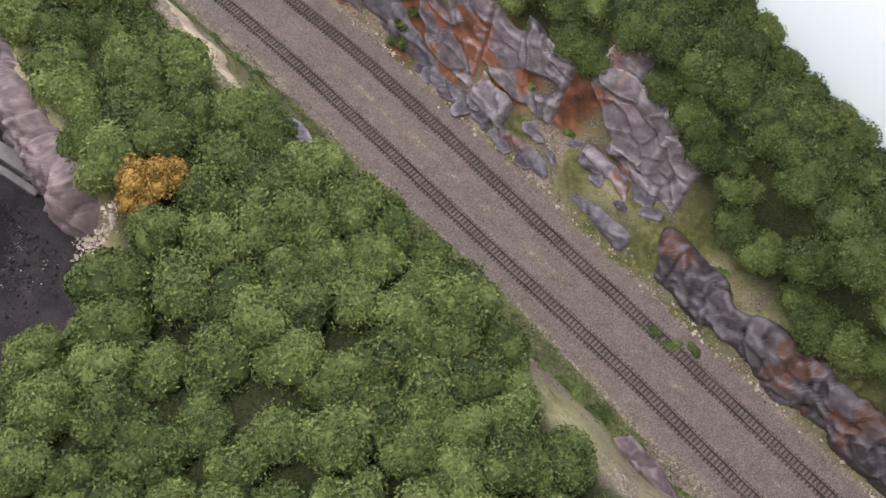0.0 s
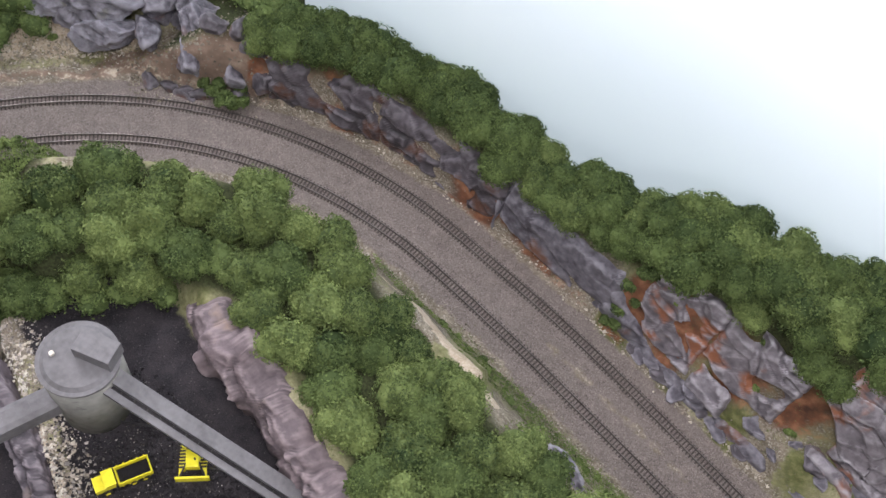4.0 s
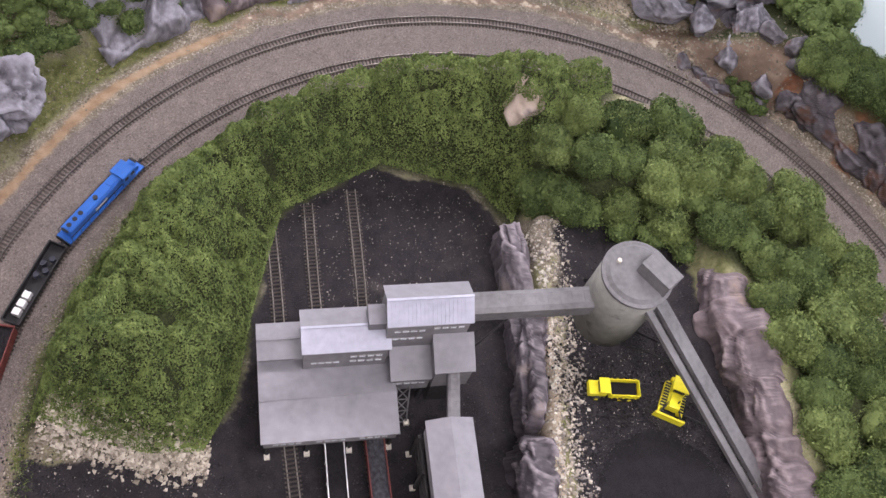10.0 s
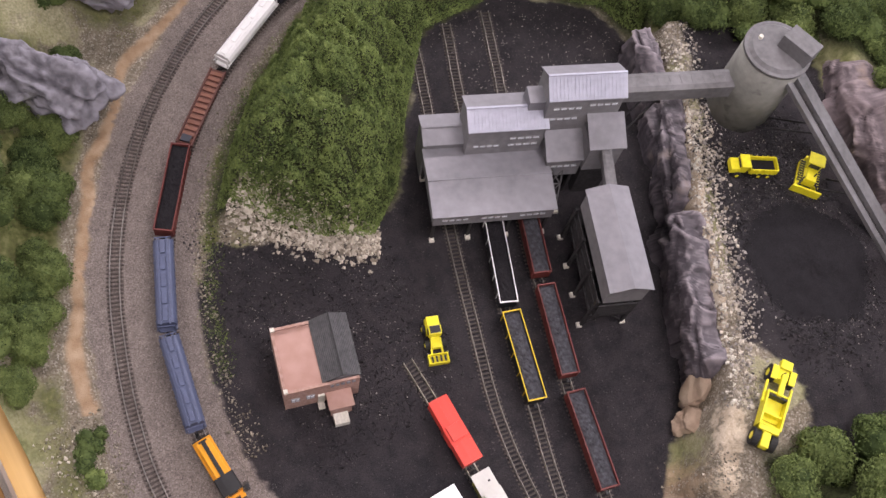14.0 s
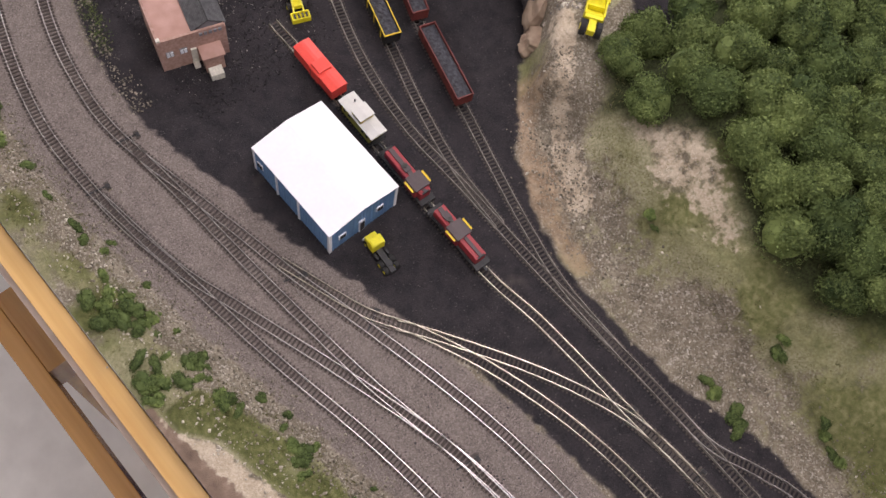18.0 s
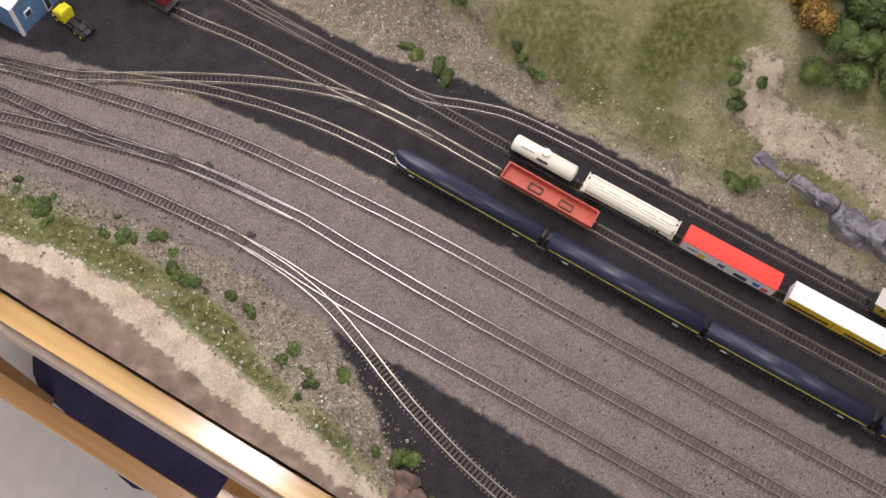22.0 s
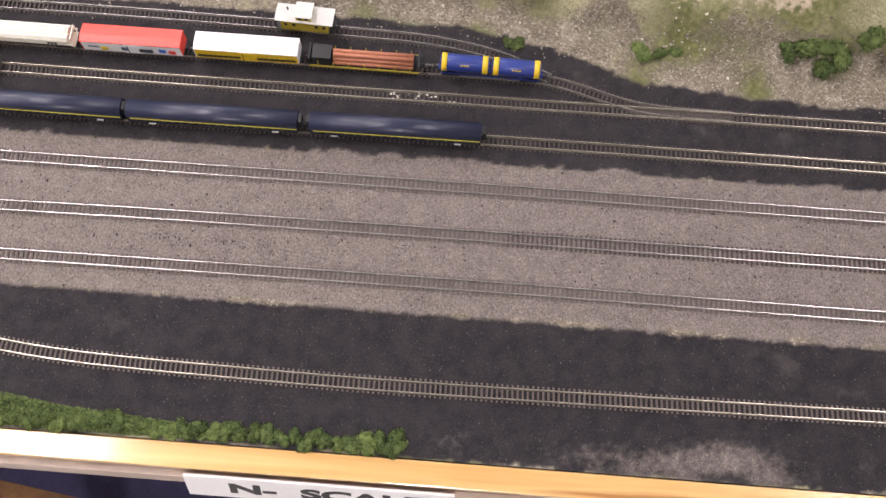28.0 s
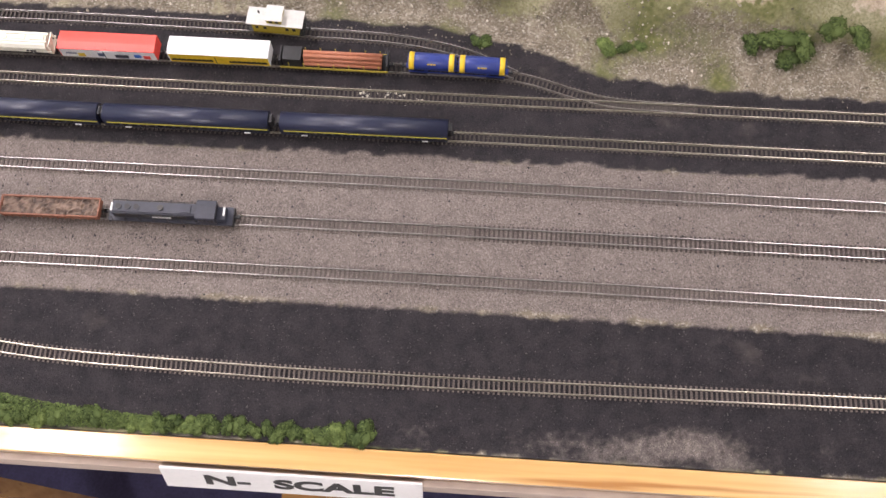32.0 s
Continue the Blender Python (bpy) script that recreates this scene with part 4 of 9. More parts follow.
TRACKS = [track("curved inner main line with weathered ties", INNER, M_RAIL), track("curved outer main line with weathered ties", OUTER, M_RAIL),
          track("crossover line laid in grey ballast", CROSS_B, M_RAIL), track("short dark link between the main lines", LINK_C, M_RAIL),
          track("siding under the dark blue coaches", COACH_LINE, M_BRASSRAIL), track("curved ladder track with brassy rails", LADDER, M_BRASSRAIL),
          track("siding of the red locomotives", G_LINE, M_BRASSRAIL), track("coal track through the mill to the freight siding", COAL_A, M_DULLRAIL),
          track("coal track holding the open hoppers", COAL_B, M_DULLRAIL), track("coal track holding the red hoppers", COAL_C, M_DULLRAIL),
          track("back siding behind the freight cars", BACK_LINE, M_RAIL), track("front siding curving over black ground", FRONT_LINE, M_BRASSRAIL)]


def lay_ties():
    plain, sooty, dusty = tie_mesh(M_TIE), tie_mesh(M_TIEDARK), tie_mesh(M_TIEDUST)
    rng = random.Random(5)
    for t, line, d in TRACKS:
        s = np.arange(len(line)) * float(np.linalg.norm(line[1] - line[0]))
        v, f, count = [], [], 0
        dark = "siding" in t["label"] and "front" not in t["label"] or "coal track" in t["label"] or "ladder" in t["label"]
        me = sooty if dark else plain
        for a in np.arange(0.002, s[-1], 0.0044):
            x, y = np.interp(a, s, line[:, 0]), np.interp(a, s, line[:, 1])
            k = min(int(a / s[1]), len(line) - 1)
            m = Matrix.Translation((x, y, rng.uniform(-0.0002, 0.0002))) @ Matrix.Rotation(math.atan2(d[k][1], d[k][0]) + rng.uniform(-0.03, 0.03), 4, "Z")
            if count < 290 and -0.9 < x < 1.42:
                shared("tie", dusty if not dark and y < 0 and x > 0.22 else me, t, m)
                count += 1
            else:
                f += [[i + len(v) for i in p.vertices] for p in me.polygons]
                v += [tuple(m @ q.co) for q in me.vertices]
        if v:
            tagged(raw("tie_run", v, f, M_TIEDARK if dark else M_TIE, t), kind="stuff")


def switch_throw(x, y, turn):
    """A sooty turnout motor with its throw bar across the ties."""
    t = thing("switch_machine", "small sooty black switch machine beside the turnout", "switch", pose(x, y, 0.0016, 0, 0, turn), "switch machines")
    part("base", boxes((0, 0.0095, 0.0008, 0.009, 0.005, 0.0014), bevel=0.0003), M_TIEDARK, t)
    part("cover", boxes((0.001, 0.0098, 0.0020, 0.005, 0.0034, 0.0014), bevel=0.0005), M_BLACK, t)
    part("throw_bar", boxes((0, 0, 0.0012, 0.0014, 0.024, 0.0008)), M_BLACK, t)
    for y in (-0.0036, 0.0036):
        part("point_blade", boxes((0.009, y, 0.0018, 0.018, 0.0005, 0.0016)), M_DULLRAIL, t)


for x, y, turn in ((-0.242, -0.272, -8), (-0.272, -0.218, -8), (-0.053, -0.180, -14), (0.026, -0.150, 30), (0.185, -0.170, -10), (0.262, -0.209, 2), (0.251, -0.025, 12), (0.333, -0.017, 5)):
    switch_throw(x, y, turn)

# ---- rock castings ----
def facets(q, crack=0.12):
    """Split blocks: each cell of the rock is a slanted plane of its own, so that ledges break at its edges."""
    d, c = noise.voronoi(q)

    def plane(k):
        g, o = noise.cell_vector(c[k] * 7.3), noise.cell(c[k] * 5.1 + Vector((3, 1, 2)))
        return o * 0.45 + (g - Vector((0.5, 0.5, 0.5))).dot(q - c[k]) * 1.0

    w = min((d[1] - d[0]) / crack, 1.0)
    return plane(0) * (0.5 + 0.5 * w) + plane(1) * (0.5 - 0.5 * w) - 0.22 * (1 - w) ** 2


def crag(p, s, seed):
    """Angular blocky relief at three sizes, stretched along slanting beds, with fine roughness."""
    q = Vector(p) * s + Vector((seed, seed * 0.7, -seed))
    bed = Vector((q.x * 0.8 + q.z * 0.25, q.y * 1.15 - q.x * 0.2, q.z * 2.3 + q.x * 0.4))
    w = bed + Vector((noise.noise(q * 1.7), noise.noise(q * 1.7 + Vector((9, 0, 0))), noise.noise(q * 1.7 + Vector((0, 9, 0))))) * 0.12
    return 0.72 * facets(w * 0.62, 0.09) + 0.20 * facets(w * 1.6, 0.14) + 0.09 * facets(w * 4.3, 0.25) + 0.15 * noise.noise(q * 0.35) + 0.03 * noise.noise(q * 9.0)


def slabs(p, s, seed):
    """Chunky rounded blocks with cracks between them."""
    q = Vector(p) * s + Vector((seed, seed * 0.7, -seed))
    w = q + Vector((noise.noise(q * 1.3), noise.noise(q * 1.3 + Vector((9, 0, 0))), noise.noise(q * 1.3 + Vector((0, 9, 0))))) * 0.16
    w = Vector((w.x * 0.85 + w.z * 0.2, w.y - w.x * 0.2, w.z * 1.35 + w.x * 0.3))
    return 0.66 * facets(w * 0.62, 0.09) + 0.28 * facets(w * 1.5, 0.12) + 0.05 * facets(w * 3.6, 0.3) + 0.18 * noise.noise(q * 0.5) + 0.03 * noise.noise(q * 4.0)


def outcrop(label, x, y, size, turn, seed, material, z=None, detail=None, tilt=0.0, name="rock_outcrop", rugged=1.0):
    """A cast rock lying in the slope: a body cut by flat planes, then split and roughened."""
    rng = np.random.RandomState(int(seed * 10))
    cuts = rng.randn(15, 3)
    cuts /= np.linalg.norm(cuts, axis=1)[:, None]
    depth = rng.uniform(0.58, 0.96, 15)
    bm = bmesh.new()
    bmesh.ops.create_icosphere(bm, subdivisions=detail or (5 if max(size) > 0.055 else 4), radius=1.0)
    sx, sy, sz = size
    low = min(size)
    for v in bm.verts:
        c = v.co.normalized()
        r = min(1.15, float(np.min(depth / np.maximum(cuts @ np.array(c), 0.05))))
        p = Vector((c.x * sx, c.y * sy, c.z * sz)) * (r * 0.56)
        n = Vector((c.x / sx, c.y / sy, c.z / sz)).normalized()
        v.co = p + n * (crag(p, 44.0, seed) * 0.30 + 0.10 * slabs(p, 90.0, seed)) * low * rugged
    ob = link(name, bm, material)
    h = height(x, y) if z is None else z
    ob.matrix_basis = pose(x, y, h, tilt, 0, turn)
    smooth(ob)
    return tagged(ob, label, "rock", group="rock castings")


def wall_of_rock(label, line, w, z0, z1, seed, material, step=0.0018, lean=0.0, coarse=38.0, amp=0.80, name="rock_wall"):
    """A long cast cliff along a line, with a ragged top."""
    pts = glide(line, step)
    d = np.gradient(pts, axis=0)
    d /= np.linalg.norm(d, axis=1)[:, None]
    side = np.stack([-d[:, 1], d[:, 0]], 1)
    v, f = [], []
    m = 34
    n = len(pts)
    for i, (p, s) in enumerate(zip(pts, side)):
        u = i / (n - 1)
        taper = min(1, 9 * u, 9 * (1 - u)) ** 0.5
        hgt = (z1 - z0) * taper * (0.86 + 0.22 * noise.noise((i * step * 16, seed, 0)))
        wide = w * (0.45 + 0.55 * taper) * (0.85 + 0.4 * noise.noise((i * step * 22, seed + 5, 0)))
        for j in range(m):
            a = math.pi * j / (m - 1)
            o = -math.copysign(abs(math.cos(a)) ** 0.5, math.cos(a)) * wide
            z = z0 + abs(math.sin(a)) ** 0.5 * hgt
            base = Vector((p[0] + s[0] * (o + lean * (z - z0)), p[1] + s[1] * (o + lean * (z - z0)), z))
            out = Vector((s[0] * -math.cos(a), s[1] * -math.cos(a), math.sin(a)))
            k = crag((base.x, base.y, base.z * 0.9), coarse, seed)
            v.append(tuple(base + out * k * w * amp))
    for i in range(n - 1):
        for j in range(m - 1):
            f.append((i * m + j, (i + 1) * m + j, (i + 1) * m + j + 1, i * m + j + 1))
    ob = raw(name, v, f, material)
    smooth(ob)
    return tagged(ob, label, "rock", group="rock castings")


def outer_y(x):
    return 0.8165 + SLOPE * (x + 0.162)


M_CLIFF = surface("purple_grey_cliff", (0.034, 0.029, 0.036), (0.165, 0.145, 0.165), 70, 0.65, 0.8, spots=(0.24, 0.20, 0.19), spot_scale=24, spot_at=0.62, size=0.003, coarse=0.6, retone=(0.30, 0.265, 0.285))

# cliff between the mine floor and the quarry shelf, and the wall behind the shelf
wall_of_rock("purple grey cast rock cliff below the quarry shelf", [(-0.492, 0.398), (-0.45, 0.385), (-0.398, 0.366)], 0.015, -0.004, 0.080, 3.0, M_CLIFF, coarse=34.0, amp=1.15)
wall_of_rock("purple grey cast rock cliff with split ledges", [(-0.404, 0.369), (-0.345, 0.338), (-0.283, 0.299)], 0.015, -0.004, 0.082, 7.0, M_CLIFF, coarse=34.0, amp=1.15)
wall_of_rock("purple grey cast rock cliff with a pale crest", [(-0.290, 0.303), (-0.24, 0.275), (-0.188, 0.246), (-0.15, 0.228), (-0.116, 0.209)], 0.018, -0.004, 0.080, 11.0, M_CLIFF, coarse=34.0, amp=1.1)
wall_of_rock("mauve grey cast rock wall behind the quarry", [(-0.340, 0.555), (-0.312, 0.540), (-0.262, 0.522), (-0.20, 0.500), (-0.15, 0.480), (-0.10, 0.460), (-0.042, 0.438)], 0.031, 0.050, 0.132, 15.0, M_ROCKPALE, coarse=32.0, amp=0.62)
M_ROCKTAN = surface("orange_tan_rock", (0.24, 0.165, 0.115), (0.50, 0.40, 0.30), 60, 0.85, 0.8, spots=(0.16, 0.12, 0.11), spot_scale=30, spot_at=0.60, size=0.003, coarse=0.5)
for k, (x, y, z, size, turn) in enumerate(((-0.122, 0.206, 0.026, (0.040, 0.026, 0.050), 120), (-0.103, 0.186, 0.010, (0.038, 0.030, 0.030), 60))):
    outcrop("tan eroded rock at the foot of the haul road", x, y, size, turn, 4.0 + k, M_ROCKTAN, z, detail=5, rugged=0.7)
# a solid dark lump stands for the shade inside a hollow
outcrop("small dark hollow in the orange tan rock", -0.108, 0.185, (0.016, 0.010, 0.012), 60, 2.0, M_DARKFRAME, 0.020)

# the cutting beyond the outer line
M_ROCKRUST = surface("rust_washed_rock", (0.085, 0.075, 0.086), (0.29, 0.265, 0.29), 100, 0.6, 0.8, spots=(0.29, 0.115, 0.06), spot_scale=22, spot_at=0.53, size=0.003, coarse=0.45, retone=(0.44, 0.42, 0.45))


def beyond_outer(x, o):
    return past(x, o)[1]


def round_outer(a, o):
    return HUB[0] + (R_OUT + o) * math.sin(radians(a)), HUB[1] + (R_OUT + o) * math.cos(radians(a))


def rock_bank(label, x0, x1, o0, o1, amp, bias, seed, material, step=0.0019, name="rock_outcrop", curve=False, swell=0.0, grain=26.0, fade=9):
    """Rock lying on the slope of the cutting: it breaks out of the ground where its blocks stand high."""
    xs = np.linspace(x0, x1, int((x1 - x0) * (0.0105 if curve else 1.0) / step))
    spot = round_outer if curve else lambda x, o: (x, beyond_outer(x, o))
    rows = []
    for x in xs:
        o = np.linspace(o0, o1, 60)
        z = np.array([height(*spot(x, k)) for k in o])
        s = np.r_[0, np.cumsum(np.hypot(np.diff(o), np.diff(z)))]
        rows.append((o, z, s))
    m = max(12, int(np.mean([r[2][-1] for r in rows]) / step))
    P = np.zeros((len(xs), m, 3))
    for i, (x, (o, z, s)) in enumerate(zip(xs, rows)):
        e = np.linspace(0, s[-1], m)
        oo = np.interp(e, s, o)
        flat = np.array([spot(x, k) for k in oo])
        bulge = swell * np.sin(np.pi * np.linspace(0, 1, m)) ** 0.5 * math.sin(math.pi * i / (len(xs) - 1)) ** 0.4
        P[i, :, 0], P[i, :, 1], P[i, :, 2] = flat[:, 0], flat[:, 1], np.interp(e, s, z) + bulge
    n = np.cross(np.gradient(P, axis=0), np.gradient(P, axis=1))
    n /= np.linalg.norm(n, axis=2)[..., None] + 1e-9
    n = np.where(n[..., 2:] < 0, -n, n)
    n = n + (np.array((0.1, 0, 0.3)) if curve else np.array((0, -0.15, 0.25)))
    n /= np.linalg.norm(n, axis=2)[..., None]
    v, f = [], []
    for i in range(len(xs)):
        for j in range(m):
            edge = min(1, i / fade, (len(xs) - 1 - i) / fade, j / (0.75 * fade), (m - 1 - j) / (0.75 * fade))
            k = slabs(P[i, j], grain, seed) + 0.12
            gap = max(0.0, noise.noise(Vector(P[i, j]) * 21 + Vector((seed, 0, 0))) - 0.2 - bias * 2.2) * 0.04
            v.append(tuple(P[i, j] + n[i, j] * (0.0038 + k * amp * 0.55 - gap - 0.016 * (1 - edge) ** 1.5)))
    for i in range(len(xs) - 1):
        for j in range(m - 1):
            f.append((i * m + j, (i + 1) * m + j, (i + 1) * m + j + 1, i * m + j + 1))
    ob = smooth(raw(name, v, f, material))
    return tagged(ob, label, "rock", group="rock castings")


rock_bank("dark wet-looking rock face of the cutting", -0.485, -0.32, 0.035, 0.062, 0.034, -0.02, 21.0, M_ROCKDARK, grain=34.0)
rock_bank("dark wet-looking rock face of the cutting", -0.345, -0.15, 0.035, 0.062, 0.034, 0.0, 24.0, M_ROCKDARK, grain=34.0)
rock_bank("smooth grey rock face of the cutting", -0.17, 0.012, 0.036, 0.064, 0.024, 0.16, 31.0, M_ROCK, grain=17.0)
UPPER = "rust-streaked grey rock slab in the cutting"
for k, (x0, x1, o0, o1) in enumerate(((0.022, 0.118, 0.056, 0.090), (0.108, 0.216, 0.072, 0.100), (0.112, 0.168, 0.050, 0.072), (0.226, 0.332, 0.098, 0.130), (0.268, 0.368, 0.090, 0.118), (0.246, 0.318, 0.066, 0.090))):
    rock_bank(UPPER, x0, x1, o0, o1, 0.036, 0.04, 38.0 + 3.3 * k, M_ROCKRUST, step=0.0016, grain=20.0, swell=0.007, fade=6)
rng_bench = random.Random(77)
for k in range(18):
    x = 0.05 + 0.30 * k / 17 + rng_bench.uniform(-0.01, 0.01)
    q = rng_bench.uniform(0.010, 0.022)
    outcrop("small grey rock bedded in the grassy bench of the cutting", *past(x, rng_bench.uniform(0.044, float(np.interp(x, CUT_X, CUT_FRONT)) - 0.022)), (q * 1.6, q * 1.1, q * 0.5), rng_bench.uniform(0, 180), 400.0 + 1.3 * k, M_ROCKDARK if k % 3 == 0 else M_ROCK, detail=4, rugged=1.5)
rock_bank("low dark ledge of cast rock", -0.02, 0.17, 0.036, 0.058, 0.022, 0.02, 47.0, M_ROCK, grain=30.0)
rock_bank("low dark ledge of cast rock", 0.15, 0.345, 0.036, 0.058, 0.022, 0.02, 51.0, M_ROCK, grain=30.0)
rock_bank("dark layered cast rock beside the outer line", 0.355, 0.53, 0.038, 0.088, 0.036, 0.06, 57.0, M_ROCKDARK, swell=0.008, grain=32.0)
rock_bank("dark layered cast rock beside the outer line", 0.51, 0.72, 0.036, 0.084, 0.036, 0.06, 61.0, M_ROCKDARK, swell=0.010, grain=32.0)

# boulders round the outside of the curve
BIG = "big pale grey cast boulder above the curve"
for k, (x, y, z, size, turn) in enumerate(((-0.700, 0.796, 0.045, (0.105, 0.075, 0.085), 35), (-0.748, 0.775, 0.045, (0.06, 0.055, 0.06), 60), (-0.665, 0.770, 0.030, (0.07, 0.034, 0.05), 40), (-0.632, 0.876, 0.060, (0.085, 0.060, 0.075), 25), (-0.634, 0.826, 0.050, (0.050, 0.034, 0.05), 60), (-0.628, 0.797, 0.040, (0.050, 0.028, 0.04), -50), (-0.585, 0.838, 0.045, (0.068, 0.046, 0.06), -20), (-0.570, 0.800, 0.028, (0.055, 0.030, 0.035), -35), (-0.533, 0.856, 0.045, (0.045, 0.036, 0.05), 10), (-0.515, 0.818, 0.025, (0.036, 0.026, 0.03), -25),
        (-0.822, -0.096, 0.045, (0.10, 0.066, 0.07), 60), (-0.870, 0.0, 0.045, (0.09, 0.07, 0.06), 30), (-0.735, -0.196, 0.042, (0.105, 0.070, 0.07), 35), (-0.712, -0.150, 0.030, (0.050, 0.036, 0.04), 50), (-0.835, -0.035, 0.045, (0.06, 0.04, 0.045), 20), (-0.845, 0.700, 0.065, (0.12, 0.05, 0.06), 60))):
    outcrop(BIG, x, y, size, turn, 150.0 + 2.9 * k, M_ROCK if 3 <= k < 10 else M_ROCKGREY, z)
LEDGE = "pale grey layered rock outcrop above the curve"
rock_bank(LEDGE, 276.5, 296.0, 0.052, 0.150, 0.050, 0.30, 171.0, M_ROCKGREY, curve=True, swell=0.022, grain=19.0)
rock_bank("mauve grey rock outcrop above the curve", 267.0, 277.5, 0.054, 0.120, 0.045, 0.30, 174.0, M_ROCKPALE, curve=True, swell=0.018, grain=19.0)
rock_bank(LEDGE, 255.0, 268.5, 0.060, 0.150, 0.050, 0.30, 177.0, M_ROCKGREY, curve=True, swell=0.024, grain=19.0)
for k, (x, y, size) in enumerate(((-0.555, 0.775, (0.026, 0.018, 0.018)), (-0.540, 0.785, (0.034, 0.022, 0.022)), (-0.500, 0.815, (0.030, 0.022, 0.026)), (-0.480, 0.832, (0.034, 0.026, 0.034)), (-0.548, 0.830, (0.030, 0.024, 0.026)), (-0.495, 0.842, (0.034, 0.026, 0.036)), (-0.520, 0.838, (0.028, 0.022, 0.028)), (-0.60, 0.765, (0.030, 0.018, 0.016)), (-0.575, 0.770, (0.022, 0.016, 0.014)))):
    outcrop("small tumbled rock in the brown soil by the bend", x, y, size, 47 * k, 230.0 + 1.7 * k, M_ROCKDARK, rugged=0.6)
M_ROCKCREAM = surface("pale_tan_rock", (0.30, 0.23, 0.18), (0.56, 0.47, 0.40), 80, 0.8, 0.8, spots=(0.26, 0.22, 0.22), spot_scale=30, spot_at=0.6, size=0.003, coarse=0.5)
outcrop("bare tan rock poking through the foliage", -0.582, 0.470, (0.046, 0.052, 0.045), 40, 5.5, M_ROCKCREAM, 0.112, rugged=0.5)
outcrop("bare grey rock above the inner line", 0.045, 0.605, (0.055, 0.022, 0.03), -22, 8.5, M_ROCK)
outcrop("bare grey rock beside the inner line", 0.455, 0.535, (0.06, 0.03, 0.03), -15, 9.5, M_ROCKPALE)
SPLIT = "split pale grey rock ledge behind the yard"
for k, line in enumerate(([(0.632, 0.126), (0.655, 0.121), (0.678, 0.117)], [(0.672, 0.119), (0.700, 0.113), (0.730, 0.112)], [(0.724, 0.113), (0.752, 0.107), (0.782, 0.107)], [(0.776, 0.108), (0.805, 0.102), (0.834, 0.102)])):
    wall_of_rock(SPLIT, line, 0.0105, 0.006, 0.038 - 0.002 * k, 301.0 + 3.7 * k, M_ROCKGREY, step=0.0011, coarse=62.0, amp=1.0)
M_BANKEND = surface("reddish_brown_bank", (0.085, 0.055, 0.048), (0.30, 0.205, 0.165), 120, 0.85, 0.8, spots=(0.42, 0.36, 0.30), spot_scale=60, spot_at=0.62, size=0.002, coarse=0.5)
for k, (x, y, size) in enumerate(((0.500, -0.318, (0.026, 0.016, 0.020)), (0.516, -0.326, (0.024, 0.016, 0.022)), (0.524, -0.338, (0.016, 0.022, 0.022)), (0.521, -0.350, (0.016, 0.016, 0.020)), (0.508, -0.335, (0.022, 0.018, 0.016)))):
    outcrop("small dark reddish rock at the end of the front bank", x, y, size, 40 * k, 330.0 + 1.3 * k, M_BANKEND, 0.001)
for k, (x, y, size) in enumerate(((0.79, 0.27, (0.08, 0.05, 0.05)), (0.918, 0.117, (0.052, 0.030, 0.016)), (0.952, 0.114, (0.046, 0.016, 0.014)), (1.123, 0.117, (0.062, 0.040, 0.018)))):
    outcrop("pale grey cast rock in the grassy bank behind the yard", x, y, size, -8, 210.0 + 1.9 * k, M_ROCKGREY if k == 0 else M_ROCK)



# ---- loose stones ----
def stones(label, name, count, size, seed, spot, material):
    """Loose angular stones in one heap; spot(rng) gives a place."""
    rng = np.random.RandomState(seed)
    base = np.array([(1, 0, 0), (-1, 0, 0), (0, 1, 0), (0, -1, 0), (0, 0, 1), (0, 0, -1)], float)
    tri = np.array([(0, 2, 4), (2, 1, 4), (1, 3, 4), (3, 0, 4), (2, 0, 5), (1, 2, 5), (3, 1, 5), (0, 3, 5)])
    v, f = [], []
    for _ in range(count):
        x, y = spot(rng)
        s = size * (0.4 + rng.rand() ** 2 * 1.6)
        p = base * rng.uniform(0.5, 1.1, (6, 3)) * s + rng.uniform(-0.3, 0.3, (6, 3)) * s
        f += (tri + len(v)).tolist()
        v += (p + (x, y, height(x, y) + s * 0.25)).tolist()
    ob = raw(name, v, f, material)
    return tagged(ob, label, "stones", kind="stuff")


def along(line, spread, bias=0.0):
    pts = glide(line, 0.002)
    d = np.gradient(pts, axis=0)
    d /= np.linalg.norm(d, axis=1)[:, None]

    def spot(rng):
        k = rng.randint(len(pts))
        o = bias + spread * rng.randn()
        return pts[k][0] - d[k][1] * o, pts[k][1] + d[k][0] * o

    return spot


def within_box(x0, x1, y0, y1):
    return lambda rng: (rng.uniform(x0, x1), rng.uniform(y0, y1))


LIP = [(-0.47, 0.414), (-0.42, 0.398), (-0.34, 0.355), (-0.28, 0.316), (-0.19, 0.265), (-0.13, 0.232), (-0.09, 0.20)]
stones("pale sandy rubble along the quarry lip", "rubble", 1700, 0.0016, 1, along(LIP, 0.010, 0.009), M_STONE)
stones("grey rubble mixed into the quarry lip", "rubble", 2200, 0.0013, 22, along(LIP, 0.013, 0.011), M_CHIP)
stones("white chips along the crest of the quarry cliff", "rubble", 500, 0.0016, 21, along(LIP, 0.0025, -0.002), M_FOOTING)
stones("heap of pale stones at the edge of the mine floor", "rubble", 2600, 0.0021, 2, along([(-0.52, -0.095), (-0.47, -0.045), (-0.435, -0.005), (-0.42, 0.02)], 0.010), M_STONE)
stones("pale chips scattered on the black mine floor", "stone_chips", 1500, 0.00055, 3, within_box(-0.56, -0.26, -0.14, 0.02), M_CHIP)
